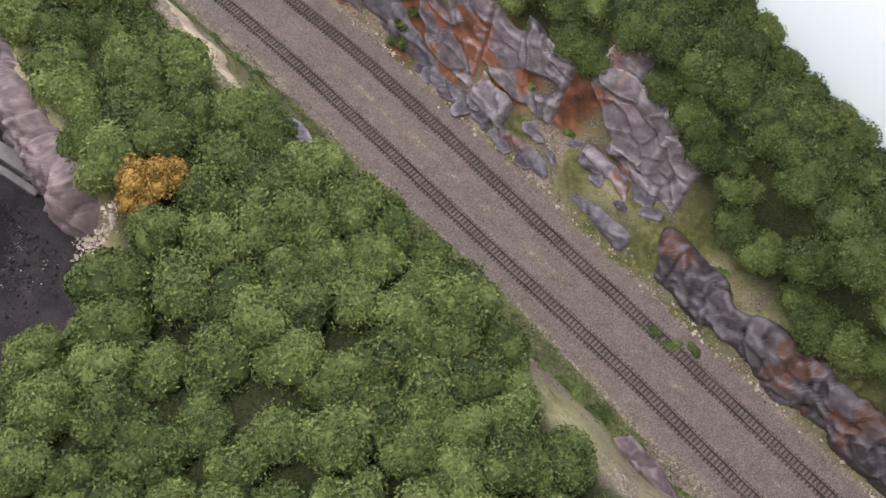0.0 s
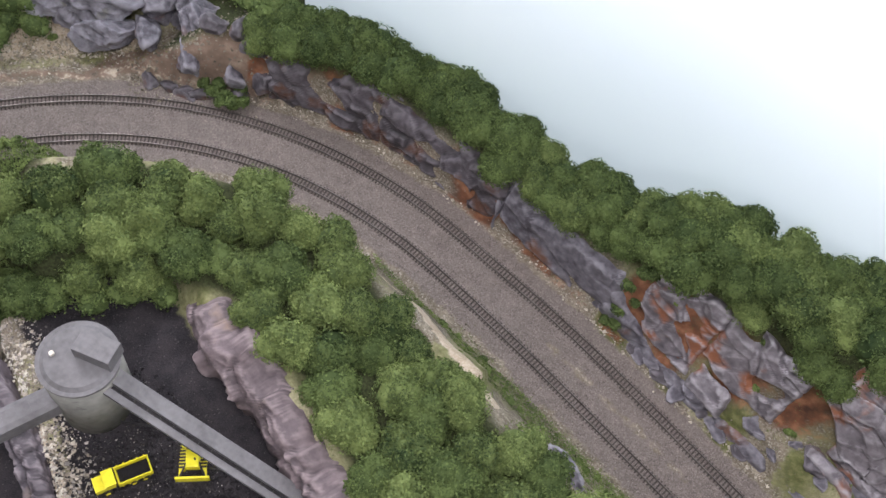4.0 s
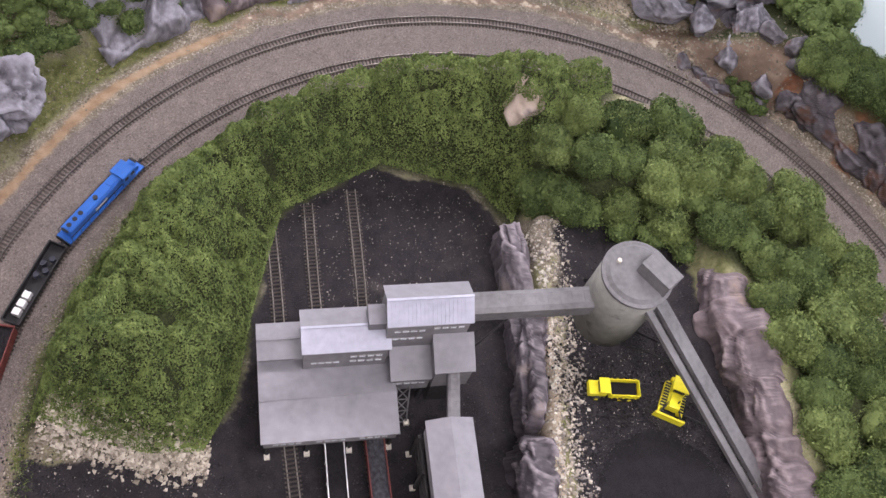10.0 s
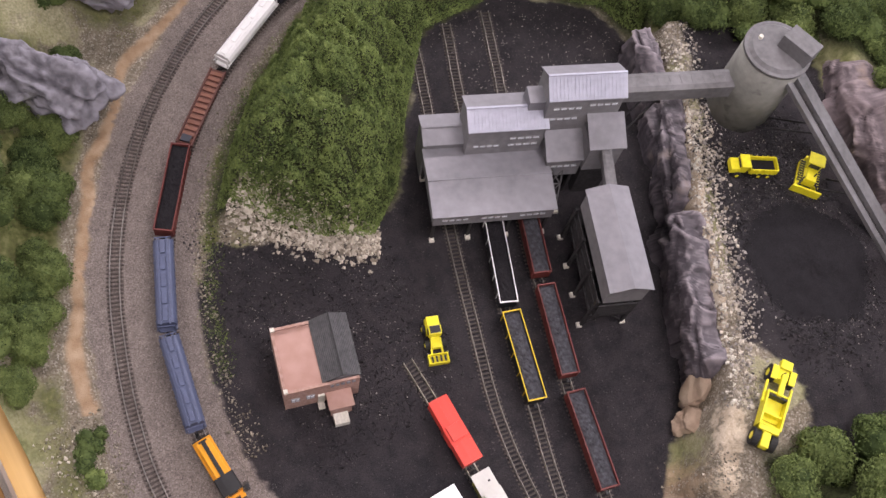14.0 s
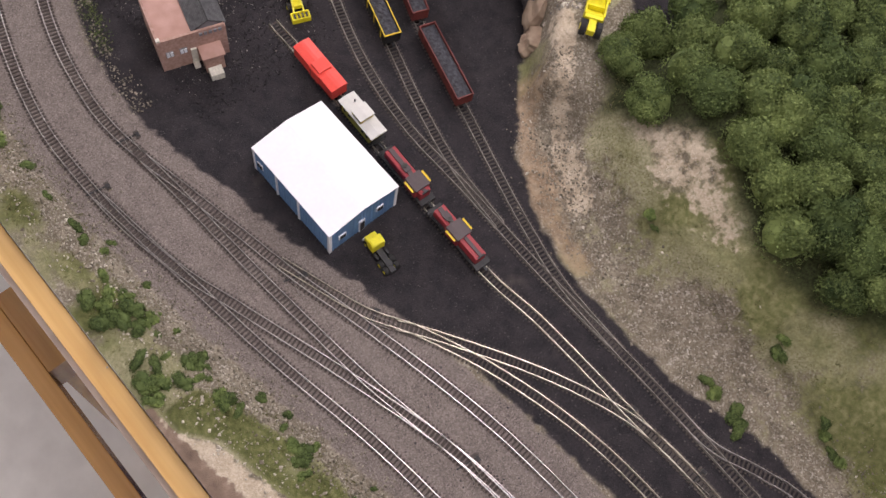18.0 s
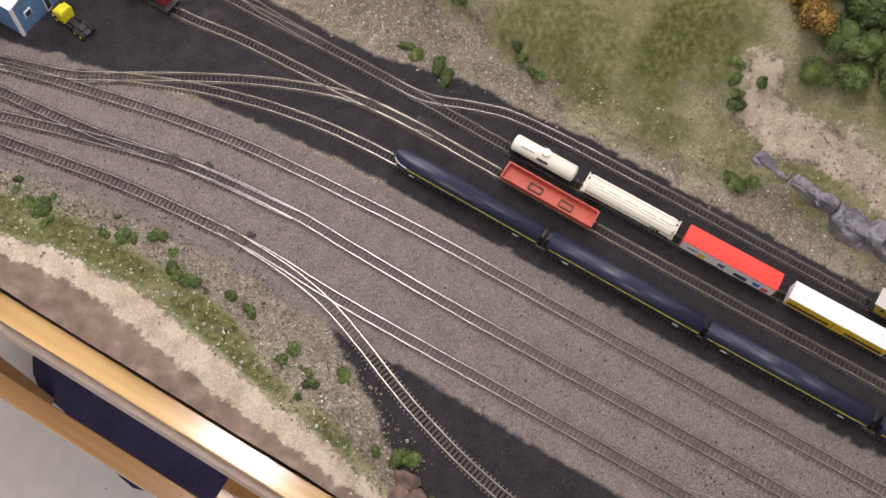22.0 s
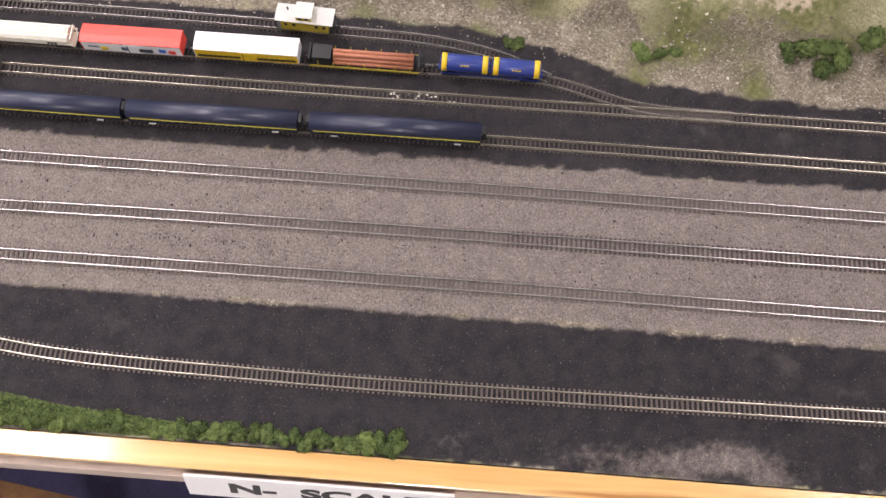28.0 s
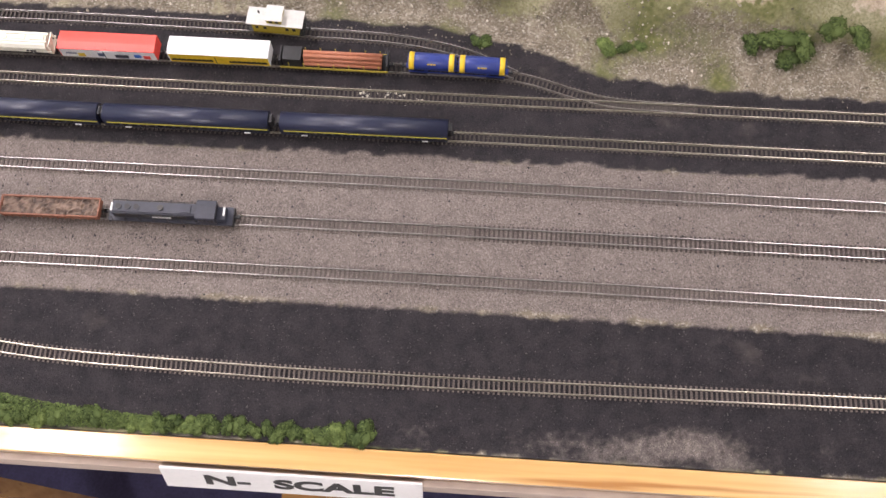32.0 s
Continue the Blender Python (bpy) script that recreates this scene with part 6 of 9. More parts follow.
def brick_house():
    t = thing("brick_house", "brick depot with flat pink roof and dark gabled wing", "building", pose(-0.376, -0.127, 0, 0, 0, -16.7))
    # x along the front, 0.064 m; y to the back, 0.070 m
    part("wall", boxes((0.032, 0.0008, 0.024, 0.064, 0.0016, 0.048)), M_BRICK, t)
    part("wall", boxes((0.032, 0.0692, 0.024, 0.064, 0.0016, 0.048)), M_BRICK, t)
    part("wall", boxes((0.0008, 0.035, 0.024, 0.0016, 0.0668, 0.048)), M_BRICK, t)
    part("wall", boxes((0.0632, 0.035, 0.024, 0.0016, 0.0668, 0.048)), M_BRICK, t)
    part("flat_roof", boxes((0.032, 0.019, 0.0465, 0.060, 0.035, 0.002)), M_PINKROOF, t, "faded pinkish flat roof")
    for x, y, sx, sy in ((0.032, 0.0012, 0.066, 0.0028), (0.0012, 0.019, 0.0028, 0.034), (0.0628, 0.035, 0.0028, 0.068)):
        part("parapet", boxes((x, y, 0.0495, sx, sy, 0.003), bevel=0.0004), M_BRICK, t)
    for x, y in ((0.002, 0.002), (0.062, 0.002)):
        part("chimney_block", boxes((x, y, 0.052, 0.004, 0.004, 0.003), bevel=0.0003), M_FOOTING, t)
    for ya, yb in ((0.036, 0.054), (0.072, 0.054)):
        bm = bmesh.new()
        q = [(-0.001, ya, 0.049), (0.061, ya, 0.049), (0.061, yb, 0.060), (-0.001, yb, 0.060)]
        a = [bm.verts.new(p) for p in q]
        b = [bm.verts.new((x, y, z - 0.0015)) for x, y, z in q]
        bm.faces.new(a), bm.faces.new(b[::-1])
        for i in range(4):
            bm.faces.new((a[i], b[i], b[(i + 1) % 4], a[(i + 1) % 4]))
        bmesh.ops.recalc_face_normals(bm, faces=bm.faces)
        slope = part("roof_slope", bm, M_DARKTILE, t, "dark grey tiled slope")
        for k in range(11):
            f = (k + 0.5) / 11
            y, z = ya + f * (yb - ya), 0.049 + f * 0.011
            part("tile_course", boxes((0.030, y, z + 0.0003, 0.062, 0.0005, 0.0006)), M_DARKTILE, slope)
    part("ridge_tile", boxes((0.030, 0.054, 0.0603, 0.063, 0.0014, 0.0014)), M_BLACK, t)
    for x in (0.0, 0.060):
        bm = bmesh.new()
        tri = [(0.037, 0.047), (0.071, 0.047), (0.054, 0.0585)]
        a = [bm.verts.new((x - 0.0005, y, z)) for y, z in tri]
        b = [bm.verts.new((x + 0.0005, y, z)) for y, z in tri]
        bm.faces.new(a), bm.faces.new(b[::-1])
        for i in range(3):
            bm.faces.new((a[i], b[i], b[(i + 1) % 3], a[(i + 1) % 3]))
        g = part("gable_end", bm, M_GREYROOF, t)
    for k in range(5):
        part("louvre", boxes((0.0648, 0.044 + k * 0.005, 0.046, 0.0012, 0.0032, 0.004)), M_GREYROOF, t)
    for y in (0.010, 0.024):
        w = part("window", boxes((0.0645, y, 0.028, 0.0012, 0.008, 0.008)), M_GREYWALL, t)
        for j in (-1, 1):
            part("pane", boxes((0.0653, y + j * 0.0019, 0.028, 0.0006, 0.003, 0.0065)), M_GLASS, w)
    part("door", boxes((0.0650, 0.034, 0.016, 0.0020, 0.006, 0.022)), M_FOOTING, t, "pale grey door")
    part("step", boxes((0.068, 0.0335, 0.003, 0.008, 0.006, 0.006)), M_FOOTING, t)
    part("porch", boxes((0.072, 0.050, 0.012, 0.016, 0.020, 0.024)), M_BRICK, t)
    part("porch_roof", boxes((0.072, 0.050, 0.0255, 0.019, 0.024, 0.0022), bevel=0.0004), M_PINKROOF, t, "pink porch roof")
    part("dock", boxes((0.0862, 0.0485, 0.005, 0.011, 0.014, 0.010), bevel=0.0004), M_FOOTING, t, "pale concrete dock")


def blue_shed():
    t = thing("blue_shed", "light blue metal shed with a plain white roof", "building", pose(-0.111, -0.0975, 0))
    hx, hy = 0.0575, 0.0405
    for x, y, sx, sy in ((0, hy, 2 * hx, 0.0016), (0, -hy, 2 * hx, 0.0016), (hx, 0, 0.0016, 2 * hy - 0.002), (-hx, 0, 0.0016, 2 * hy - 0.002)):
        w = part("wall", boxes((x, y, 0.0215, sx, sy, 0.043)), M_SHEDBLUE, t)
        n = int(max(sx, sy) / 0.004)
        for k in range(n):
            o = (k + 0.5) / n - 0.5
            bx = boxes((x + o * sx, y + math.copysign(0.001, y), 0.0215, 0.0007, 0.0008, 0.042)) if sx > sy else boxes((x + math.copysign(0.001, x), y + o * sy, 0.0215, 0.0008, 0.0007, 0.042))
            part("corrugation", bx, M_SHEDBLUE, w)
    for s in (-1, 1):
        bm = bmesh.new()
        q = [(-hx - 0.002, s * (hy + 0.002), 0.0435), (hx + 0.002, s * (hy + 0.002), 0.0435), (hx + 0.002, 0, 0.0505), (-hx - 0.002, 0, 0.0505)]
        a = [bm.verts.new(p) for p in q]
        b = [bm.verts.new((x, y, z - 0.0015)) for x, y, z in q]
        bm.faces.new(a), bm.faces.new(b[::-1])
        for i in range(4):
            bm.faces.new((a[i], b[i], b[(i + 1) % 4], a[(i + 1) % 4]))
        bmesh.ops.recalc_face_normals(bm, faces=bm.faces)
        part("roof_slope", bm, M_WHITE, t, "plain white sheet roof")
        bm = bmesh.new()
        tri = [(-hy, 0.0425), (hy, 0.0425), (0, 0.0492)]
        a = [bm.verts.new((s * hx - 0.0007, y, z)) for y, z in tri]
        b = [bm.verts.new((s * hx + 0.0007, y, z)) for y, z in tri]
        bm.faces.new(a), bm.faces.new(b[::-1])
        for i in range(3):
            bm.faces.new((a[i], b[i], b[(i + 1) % 3], a[(i + 1) % 3]))
        bmesh.ops.recalc_face_normals(bm, faces=bm.faces)
        part("gable_end", bm, M_SHEDBLUE, t)
    for sx in (-1, 1):
        for sy in (-1, 1):
            part("corner_trim", boxes((sx * hx, sy * hy, 0.0215, 0.0032, 0.0032, 0.043)), M_WHITE, t, "white corner trim")
    for x in (-0.022, 0.012):
        part("panel_trim", boxes((x, -hy - 0.0014, 0.0215, 0.0022, 0.0016, 0.042)), M_WHITE, t)

    def opening(name, x, y, z, sx, sy, sz):
        f = part(name, boxes((x, y, z, sx, sy, sz)), M_WHITE, t)
        part("pane", boxes((x + math.copysign(0.0008, x) * (sx < sy), y + math.copysign(0.0008, y) * (sx > sy), z, sx * (0.7 if sx > sy else 1), sy * (0.7 if sy > sx else 1), sz * 0.7)), M_DARKGLASS, f)

    opening("window", hx + 0.0012, -0.026, 0.022, 0.0014, 0.009, 0.008)
    opening("door", hx + 0.0012, -0.002, 0.013, 0.0014, 0.007, 0.024)
    opening("window", hx + 0.0012, 0.020, 0.024, 0.0014, 0.009, 0.008)
    opening("window", -0.048, -hy - 0.0012, 0.022, 0.009, 0.0014, 0.008)


brick_house()
blue_shed()

# ---- rolling stock ----
P = {
    "oxide": paint("oxide_red", (0.16, 0.035, 0.03), 0.55, 0.2), "gondola": paint("orange_red", (0.50, 0.10, 0.065), 0.5, 0.16), "red": paint("bright_red", (0.80, 0.075, 0.055), 0.4, 0.06),
    "cream": paint("cream", (0.83, 0.82, 0.70), 0.4, 0.05), "white": paint("car_white", (0.86, 0.86, 0.86), 0.4, 0.04), "yellow": paint("chrome_yellow", (0.75, 0.52, 0.03), 0.4, 0.1),
    "navy": paint("coach_blue", (0.018, 0.022, 0.050), 0.36, 0.12), "blue": paint("engine_blue", (0.03, 0.15, 0.55), 0.35, 0.1), "tank": paint("tank_blue", (0.022, 0.042, 0.22), 0.35, 0.1),
    "orange": paint("box_orange", (0.72, 0.20, 0.06), 0.5, 0.12), "dark": paint("dark_slate", (0.035, 0.038, 0.055), 0.5, 0.2), "slate": paint("slate_blue", (0.09, 0.11, 0.19), 0.5, 0.16),
    "brown": paint("brown", (0.25, 0.10, 0.06), 0.6, 0.2), "maroon": paint("engine_maroon", (0.34, 0.035, 0.045), 0.45, 0.12), "ash": paint("ash_roof", (0.62, 0.61, 0.58), 0.5, 0.06), "soot": paint("sooty_roof", (0.075, 0.055, 0.058), 0.5, 0.15), "grey": paint("engine_grey", (0.19, 0.19, 0.205), 0.5, 0.12),
    "mustard": paint("mustard", (0.40, 0.32, 0.04), 0.5, 0.12), "amber": paint("engine_amber", (0.82, 0.36, 0.02), 0.4, 0.08), "olive": paint("olive_trim", (0.48, 0.44, 0.06), 0.45, 0.1), "rusty": paint("rusty_bar", (0.21, 0.085, 0.055), 0.6, 0.2), "plum": paint("brown_frame", (0.12, 0.045, 0.035), 0.6, 0.2), "pipe": paint("copper_pipe", (0.42, 0.16, 0.09), 0.5, 0.15),
}
M_SCRAP = surface("rusty_scrap", (0.055, 0.038, 0.032), (0.27, 0.19, 0.145), 160, 0.8, 0.8, size=0.002)
M_GREYLOAD = surface("grey_coal_load", (0.016, 0.016, 0.021), (0.065, 0.066, 0.078), 300, 0.8, 0.8, size=0.001)
RAIL_TOP = 0.0044


def bogies(t, length, half=0.0):
    for s in (-1, 1):
        x = s * (length / 2 - 0.0125 + half)
        b = part("truck", boxes((x, 0.0058, RAIL_TOP + 0.003, 0.017, 0.0014, 0.0026), (x, -0.0058, RAIL_TOP + 0.003, 0.017, 0.0014, 0.0026), (x, 0, RAIL_TOP + 0.0035, 0.004, 0.0105, 0.002)), M_BLACK, t)
        for k in (-0.0048, 0.0048):
            bm = bmesh.new()
            for y in (-0.0047, 0.0047):
                rod(bm, (x + k, y - 0.0007, RAIL_TOP + 0.0026), (x + k, y + 0.0007, RAIL_TOP + 0.0026), 0.0026, 14)
            rod(bm, (x + k, -0.0047, RAIL_TOP + 0.0026), (x + k, 0.0047, RAIL_TOP + 0.0026), 0.0007, 8)
            part("wheelset", bm, M_WHEEL, b)
        part("coupler", boxes((s * (length / 2 + 0.001), 0, RAIL_TOP + 0.0048, 0.006, 0.0018, 0.0018), (s * (length / 2 + 0.0032), 0.0006, RAIL_TOP + 0.0046, 0.0022, 0.0032, 0.0024)), M_BLACK, t)


def car(name, label, length):
    t = thing(name, label, "railway car", group="railway cars")
    bogies(t, length)
    return t


Z0 = RAIL_TOP + 0.0062


def open_box(length, width, z0, z1, wall=0.0009):
    bm = bmesh.new()
    h = z1 - z0
    for y in (-1, 1):
        box(bm, 0, y * (width - wall) / 2, z0 + h / 2, length, wall, h)
    for x in (-1, 1):
        box(bm, x * (length - wall) / 2, 0, z0 + h / 2, wall, width - 2 * wall, h)
    box(bm, 0, 0, z0 + wall / 2, length - 2 * wall, width - 2 * wall, wall)
    return bm


def hopper(label, length, body, rim, load=M_COAL, ribs=14, heap=0.0035, level=0.0):
    t = car("hopper_car", label, length)
    w, top = 0.0185, 0.0245
    part("body", open_box(length, w, Z0, top), body, t)
    for y in (-1, 1):
        part("top_rail", boxes((0, y * (w / 2 - 0.0002), top + 0.0004, length + 0.001, 0.0010, 0.0012)), rim, t)
        for k in range(ribs):
            x = (k + 0.5) / ribs * length - length / 2
            part("side_rib", boxes((x, y * (w / 2 + 0.0004), (Z0 + top) / 2, 0.0007, 0.0008, top - Z0 - 0.001)), rim if rim is not body and k % 3 == 0 else body, t)
    for x in (-1, 1):
        part("end_rail", boxes((x * (length / 2 - 0.0002), 0, top + 0.0004, 0.0013, w - 0.001, 0.0012)), rim, t)
        bm = bmesh.new()
        rod(bm, (x * length / 2, 0.0075, Z0), (x * (length / 2 + 0.0008), 0.0075, top), 0.0004)
        rod(bm, (x * length / 2, -0.0075, Z0), (x * (length / 2 + 0.0008), -0.0075, top), 0.0004)
        part("ladder", bm, body, t)
    for k in (-0.25, 0.0, 0.25):
        bm = bmesh.new()
        c = bmesh.ops.create_cone(bm, cap_ends=True, segments=4, radius1=0.004, radius2=0.010, depth=0.006)
        bmesh.ops.rotate(bm, verts=bm.verts, matrix=Matrix.Rotation(radians(45), 3, "Z"))
        bmesh.ops.translate(bm, verts=bm.verts, vec=(k * length, 0, Z0 - 0.0015))
        part("chute", bm, body, t)
    if load:
        n, m = 36, 8
        v = [((i / n - 0.5) * (length - 0.0022), (j / m - 0.5) * (w - 0.0022), top - 0.0022 + level + heap * (1 - (2 * j / m - 1) ** 2) * (1 - abs(2 * i / n - 1) ** 6) * (0.7 + 0.5 * noise.noise((i * 0.7, j * 0.9, length * 300)))) for i in range(n + 1) for j in range(m + 1)]
        f = [(i * (m + 1) + j, (i + 1) * (m + 1) + j, (i + 1) * (m + 1) + j + 1, i * (m + 1) + j + 1) for i in range(n) for j in range(m)]
        v += [(x, y, Z0 + 0.001) for x, y, z in v]
        q = (n + 1) * (m + 1)
        ring = [i * (m + 1) for i in range(n + 1)] + [n * (m + 1) + j for j in range(1, m + 1)] + [i * (m + 1) + m for i in range(n - 1, -1, -1)] + [j for j in range(m - 1, 0, -1)]
        f += [(a, b, b + q, a + q) for a, b in zip(ring, ring[1:] + ring[:1])]
        part_load = raw("load", v, f, load, t, "heaped coal load" if load is M_COAL else "")
    return t


def gondola(label, length, body, patches=False, load=None):
    t = car("gondola_car", label, length)
    w, top = 0.0180, 0.0175
    part("body", open_box(length, w, Z0, top), body, t)
    for y in (-1, 1):
        part("top_rail", boxes((0, y * w / 2, top + 0.0003, length + 0.0008, 0.0013, 0.001)), body, t)
        for k in range(13):
            part("side_rib", boxes(((k + 0.5) / 13 * length - length / 2, y * (w / 2 + 0.0005), (Z0 + top) / 2, 0.0009, 0.001, top - Z0 - 0.001)), body, t)
    for x in (-1, 1):
        part("end_rail", boxes((x * length / 2, 0, top + 0.0003, 0.0013, w, 0.001)), body, t)
    if patches:
        for x in (-0.15, 0.19):
            bm = bmesh.new()
            for s in (-1, 1):
                box(bm, x * length, s * 0.0033, Z0 + 0.0016, 0.015, 0.0016, 0.0012)
                box(bm, x * length + s * 0.0067, 0, Z0 + 0.0016, 0.0016, 0.0050, 0.0012)
            part("floor_frame", bm, P["plum"], t, "dark rectangular floor mark")
    if load:
        n, m = 40, 8
        v = [((i / n - 0.5) * (length - 0.002), (j / m - 0.5) * (w - 0.002), top - 0.001 + 0.0028 * noise.noise((i * 0.8, j * 0.8, 3.1))) for i in range(n + 1) for j in range(m + 1)]
        f = [(i * (m + 1) + j, (i + 1) * (m + 1) + j, (i + 1) * (m + 1) + j + 1, i * (m + 1) + j + 1) for i in range(n) for j in range(m)]
        raw("load", v, f, load, t, "jumbled rusty scrap load")
    return t


def bars(t, name, x, y, z, n, w, h, gap, material, roll=0):
    """Lettering that cannot be read, as short bars on a side that faces -y."""
    bm = bmesh.new()
    for k in range(n):
        box(bm, x + (k - (n - 1) / 2) * (w + gap), y, z, w, 0.0004, h * (0.8 + 0.2 * ((k * 7) % 3) / 2))
    return part(name, bm, material, t, "unreadable lettering")


def box_car(label, length, side, roof, end=None, stripe=None, ribs=True, picture=False, top=0.0262):
    t = car("box_car", label, length)
    w = 0.0185
    part("body", boxes((0, 0, (Z0 + top - 0.001) / 2, length, w, top - 0.001 - Z0)), side, t)
    part("roof", sweep([(-w / 2 - 0.0006, top - 0.0014), (w / 2 + 0.0006, top - 0.0014), (w / 2 + 0.0006, top - 0.0004), (0.002, top + 0.0008), (-0.002, top + 0.0008), (-w / 2 - 0.0006, top - 0.0004)], -length / 2 - 0.0006, length / 2 + 0.0006), roof, t)
    n = int(length / 0.009)
    for k in range(n + 1):
        part("roof_rib", boxes((k / n * length - length / 2, 0, top - 0.0002, 0.0006, w, 0.0010)), roof, t)
    for y in (-1, 1):
        if ribs:
            for k in range(n * 2):
                x = (k + 0.5) / (2 * n) * length - length / 2
                if abs(x) > 0.009:
                    part("side_rib", boxes((x, y * (w / 2 + 0.0003), (Z0 + top) / 2 - 0.001, 0.0006, 0.0007, top - Z0 - 0.004)), side, t)
        d = part("door", boxes((0.002, y * (w / 2 + 0.0005), (Z0 + top) / 2 - 0.0008, 0.016, 0.0010, top - Z0 - 0.003)), side, t)
        part("door_bar", boxes((-0.003, y * (w / 2 + 0.0012), (Z0 + top) / 2 - 0.0008, 0.0006, 0.0006, top - Z0 - 0.004)), M_WHEEL, d)
        if stripe:
            part("stripe", boxes((0, y * (w / 2 + 0.0005), Z0 + 0.0048, length * 0.96, 0.0008, 0.0024)), stripe, t, "dark stripe along the side")
    if end:
        for x in (-1, 1):
            part("end_panel", boxes((x * (length / 2 + 0.0003), 0, (Z0 + top) / 2 - 0.0006, 0.0008, w, top - Z0 - 0.002)), end, t)
    if picture:
        for k, (x, m) in enumerate(((-0.026, "yellow"), (-0.006, "slate"), (0.014, "dark"), (0.030, "blue"), (0.039, "red"))):
            part("emblem", boxes((x, -w / 2 - 0.0013, Z0 + 0.0062 + 0.0015 * (k % 2), 0.0065 if k != 2 else 0.013, 0.0006, 0.0048)), P[m], t, "small coloured picture patch")
        bars(t, "lettering", -0.036, -w / 2 - 0.0010, Z0 + 0.008, 5, 0.0016, 0.0022, 0.0006, P["slate"])
    return t


def covered_hopper(label, length, body, letter=None, smoothish=True, top=0.0262):
    t = car("covered_hopper", label, length)
    w = 0.0185
    prof = [(-0.006, Z0 - 0.001), (0.006, Z0 - 0.001), (w / 2, Z0 + 0.006), (w / 2, top - 0.0045), (w / 2 - 0.0022, top - 0.0012), (0.003, top), (-0.003, top), (-w / 2 + 0.0022, top - 0.0012), (-w / 2, top - 0.0045), (-w / 2, Z0 + 0.006)]
    part("body", sweep(prof, -length / 2 + 0.004, length / 2 - 0.004), body, t)
    part("running_board", boxes((0, 0.0042, top + 0.0006, length - 0.004, 0.0014, 0.0007), (0, -0.0042, top + 0.0006, length - 0.004, 0.0014, 0.0007)), body, t)
    for k in range(5):
        part("hatch", boxes(((k - 2) * length / 5.4, 0, top + 0.0007, length / 7, 0.0046, 0.0013), bevel=0.0003), body, t)
    for y in (-1, 1):
        for k in range(10):
            x = (k + 0.5) / 10 * (length - 0.008) - (length - 0.008) / 2
            part("side_post", boxes((x, y * (w / 2 + 0.0003), (Z0 + top) / 2, 0.0008, 0.0008, top - Z0 - 0.010)), body, t)
        part("side_sill", boxes((0, y * (w / 2 - 0.0004), Z0 + 0.0054, length, 0.0014, 0.0014)), body, t)
    for x in (-1, 1):
        part("end_cage", boxes((x * (length / 2 - 0.001), 0.0075, (Z0 + top) / 2, 0.001, 0.001, top - Z0 - 0.002), (x * (length / 2 - 0.001), -0.0075, (Z0 + top) / 2, 0.001, 0.001, top - Z0 - 0.002), (x * (length / 2 - 0.001), 0, top - 0.002, 0.001, 0.016, 0.001), (x * (length / 2 - 0.002), 0, Z0 + 0.001, 0.004, 0.016, 0.0014)), body, t)
    if letter:
        bars(t, "lettering", 0.030, -w / 2 - 0.0007, top - 0.008, 3, 0.0026, 0.0032, 0.0008, letter)
    return t


def tank_car(label, length, shell_paint, frame_paint, bands=None, dome=True, letter=None, twin=False):
    t = car("tank_car", label, length)
    r, zc = 0.0083, Z0 + 0.0092
    spans = [(-length / 2 + 0.002, -0.001), (0.001, length / 2 - 0.002)] if twin else [(-length / 2 + 0.003, length / 2 - 0.003)]
    part("frame", boxes((0, 0, Z0 + 0.0002, length, 0.006, 0.0018), (0, 0.0068, Z0 + 0.0006, length - 0.006, 0.0012, 0.0008), (0, -0.0068, Z0 + 0.0006, length - 0.006, 0.0012, 0.0008)), frame_paint, t)
    for x0, x1 in spans:
        bm = bmesh.new()
        rows = []
        for x, q in ((x0, 0.0), (x0, 0.55), (x0 + 0.0007, 0.86), (x0 + 0.0022, 1.0), (x1 - 0.0022, 1.0), (x1 - 0.0007, 0.86), (x1, 0.55), (x1, 0.0)):
            rows.append([bm.verts.new((x, q * r * math.cos(a), zc + q * r * math.sin(a))) for a in np.linspace(0, 2 * math.pi, 33)[:-1]] if q else [bm.verts.new((x, 0, zc))])
        for a, b in zip(rows, rows[1:]):
            for i in range(32):
                j = (i + 1) % 32
                bm.faces.new([a[0], b[i], b[j]] if len(a) == 1 else ([a[i], a[j], b[0]] if len(b) == 1 else [a[i], a[j], b[j], b[i]]))
        bmesh.ops.recalc_face_normals(bm, faces=bm.faces)
        smooth(part("shell", bm, shell_paint, t))
        if bands:
            for x in (x0 + 0.0042, x1 - 0.0042):
                bm = rod(bmesh.new(), (x - 0.0026, 0, zc), (x + 0.0026, 0, zc), r + 0.0003, 32)
                smooth_band(part("band", bm, bands, t, "yellow band"))
        if letter:
            bars(t, "lettering", (x0 + x1) / 2, -r * 0.80, zc + r * 0.62, 3, 0.0024, 0.0026, 0.0006, letter).rotation_euler = (0, 0, 0)
    if dome:
        bm = rod(bmesh.new(), (0, 0, zc + r - 0.001), (0, 0, zc + r + 0.0034), 0.0045, 24)
        bmesh.ops.bevel(bm, geom=[e for e in bm.edges], offset=0.0006, segments=2, affect="EDGES")
        part("dome", bm, shell_paint, t)
        part("platform", boxes((0, 0.0075, zc + r * 0.6, 0.012, 0.003, 0.0006), (0, -0.0075, zc + r * 0.6, 0.012, 0.003, 0.0006)), M_BLACK, t)
        bars(t, "lettering", -0.017, -r * 0.62, zc + r * 0.80, 8, 0.0013, 0.0022, 0.0004, M_BLACK)
    for x in (-0.3, 0.3):
        part("saddle", boxes((x * length, 0, Z0 + 0.002, 0.003, 0.012, 0.003)), frame_paint, t)
    return t


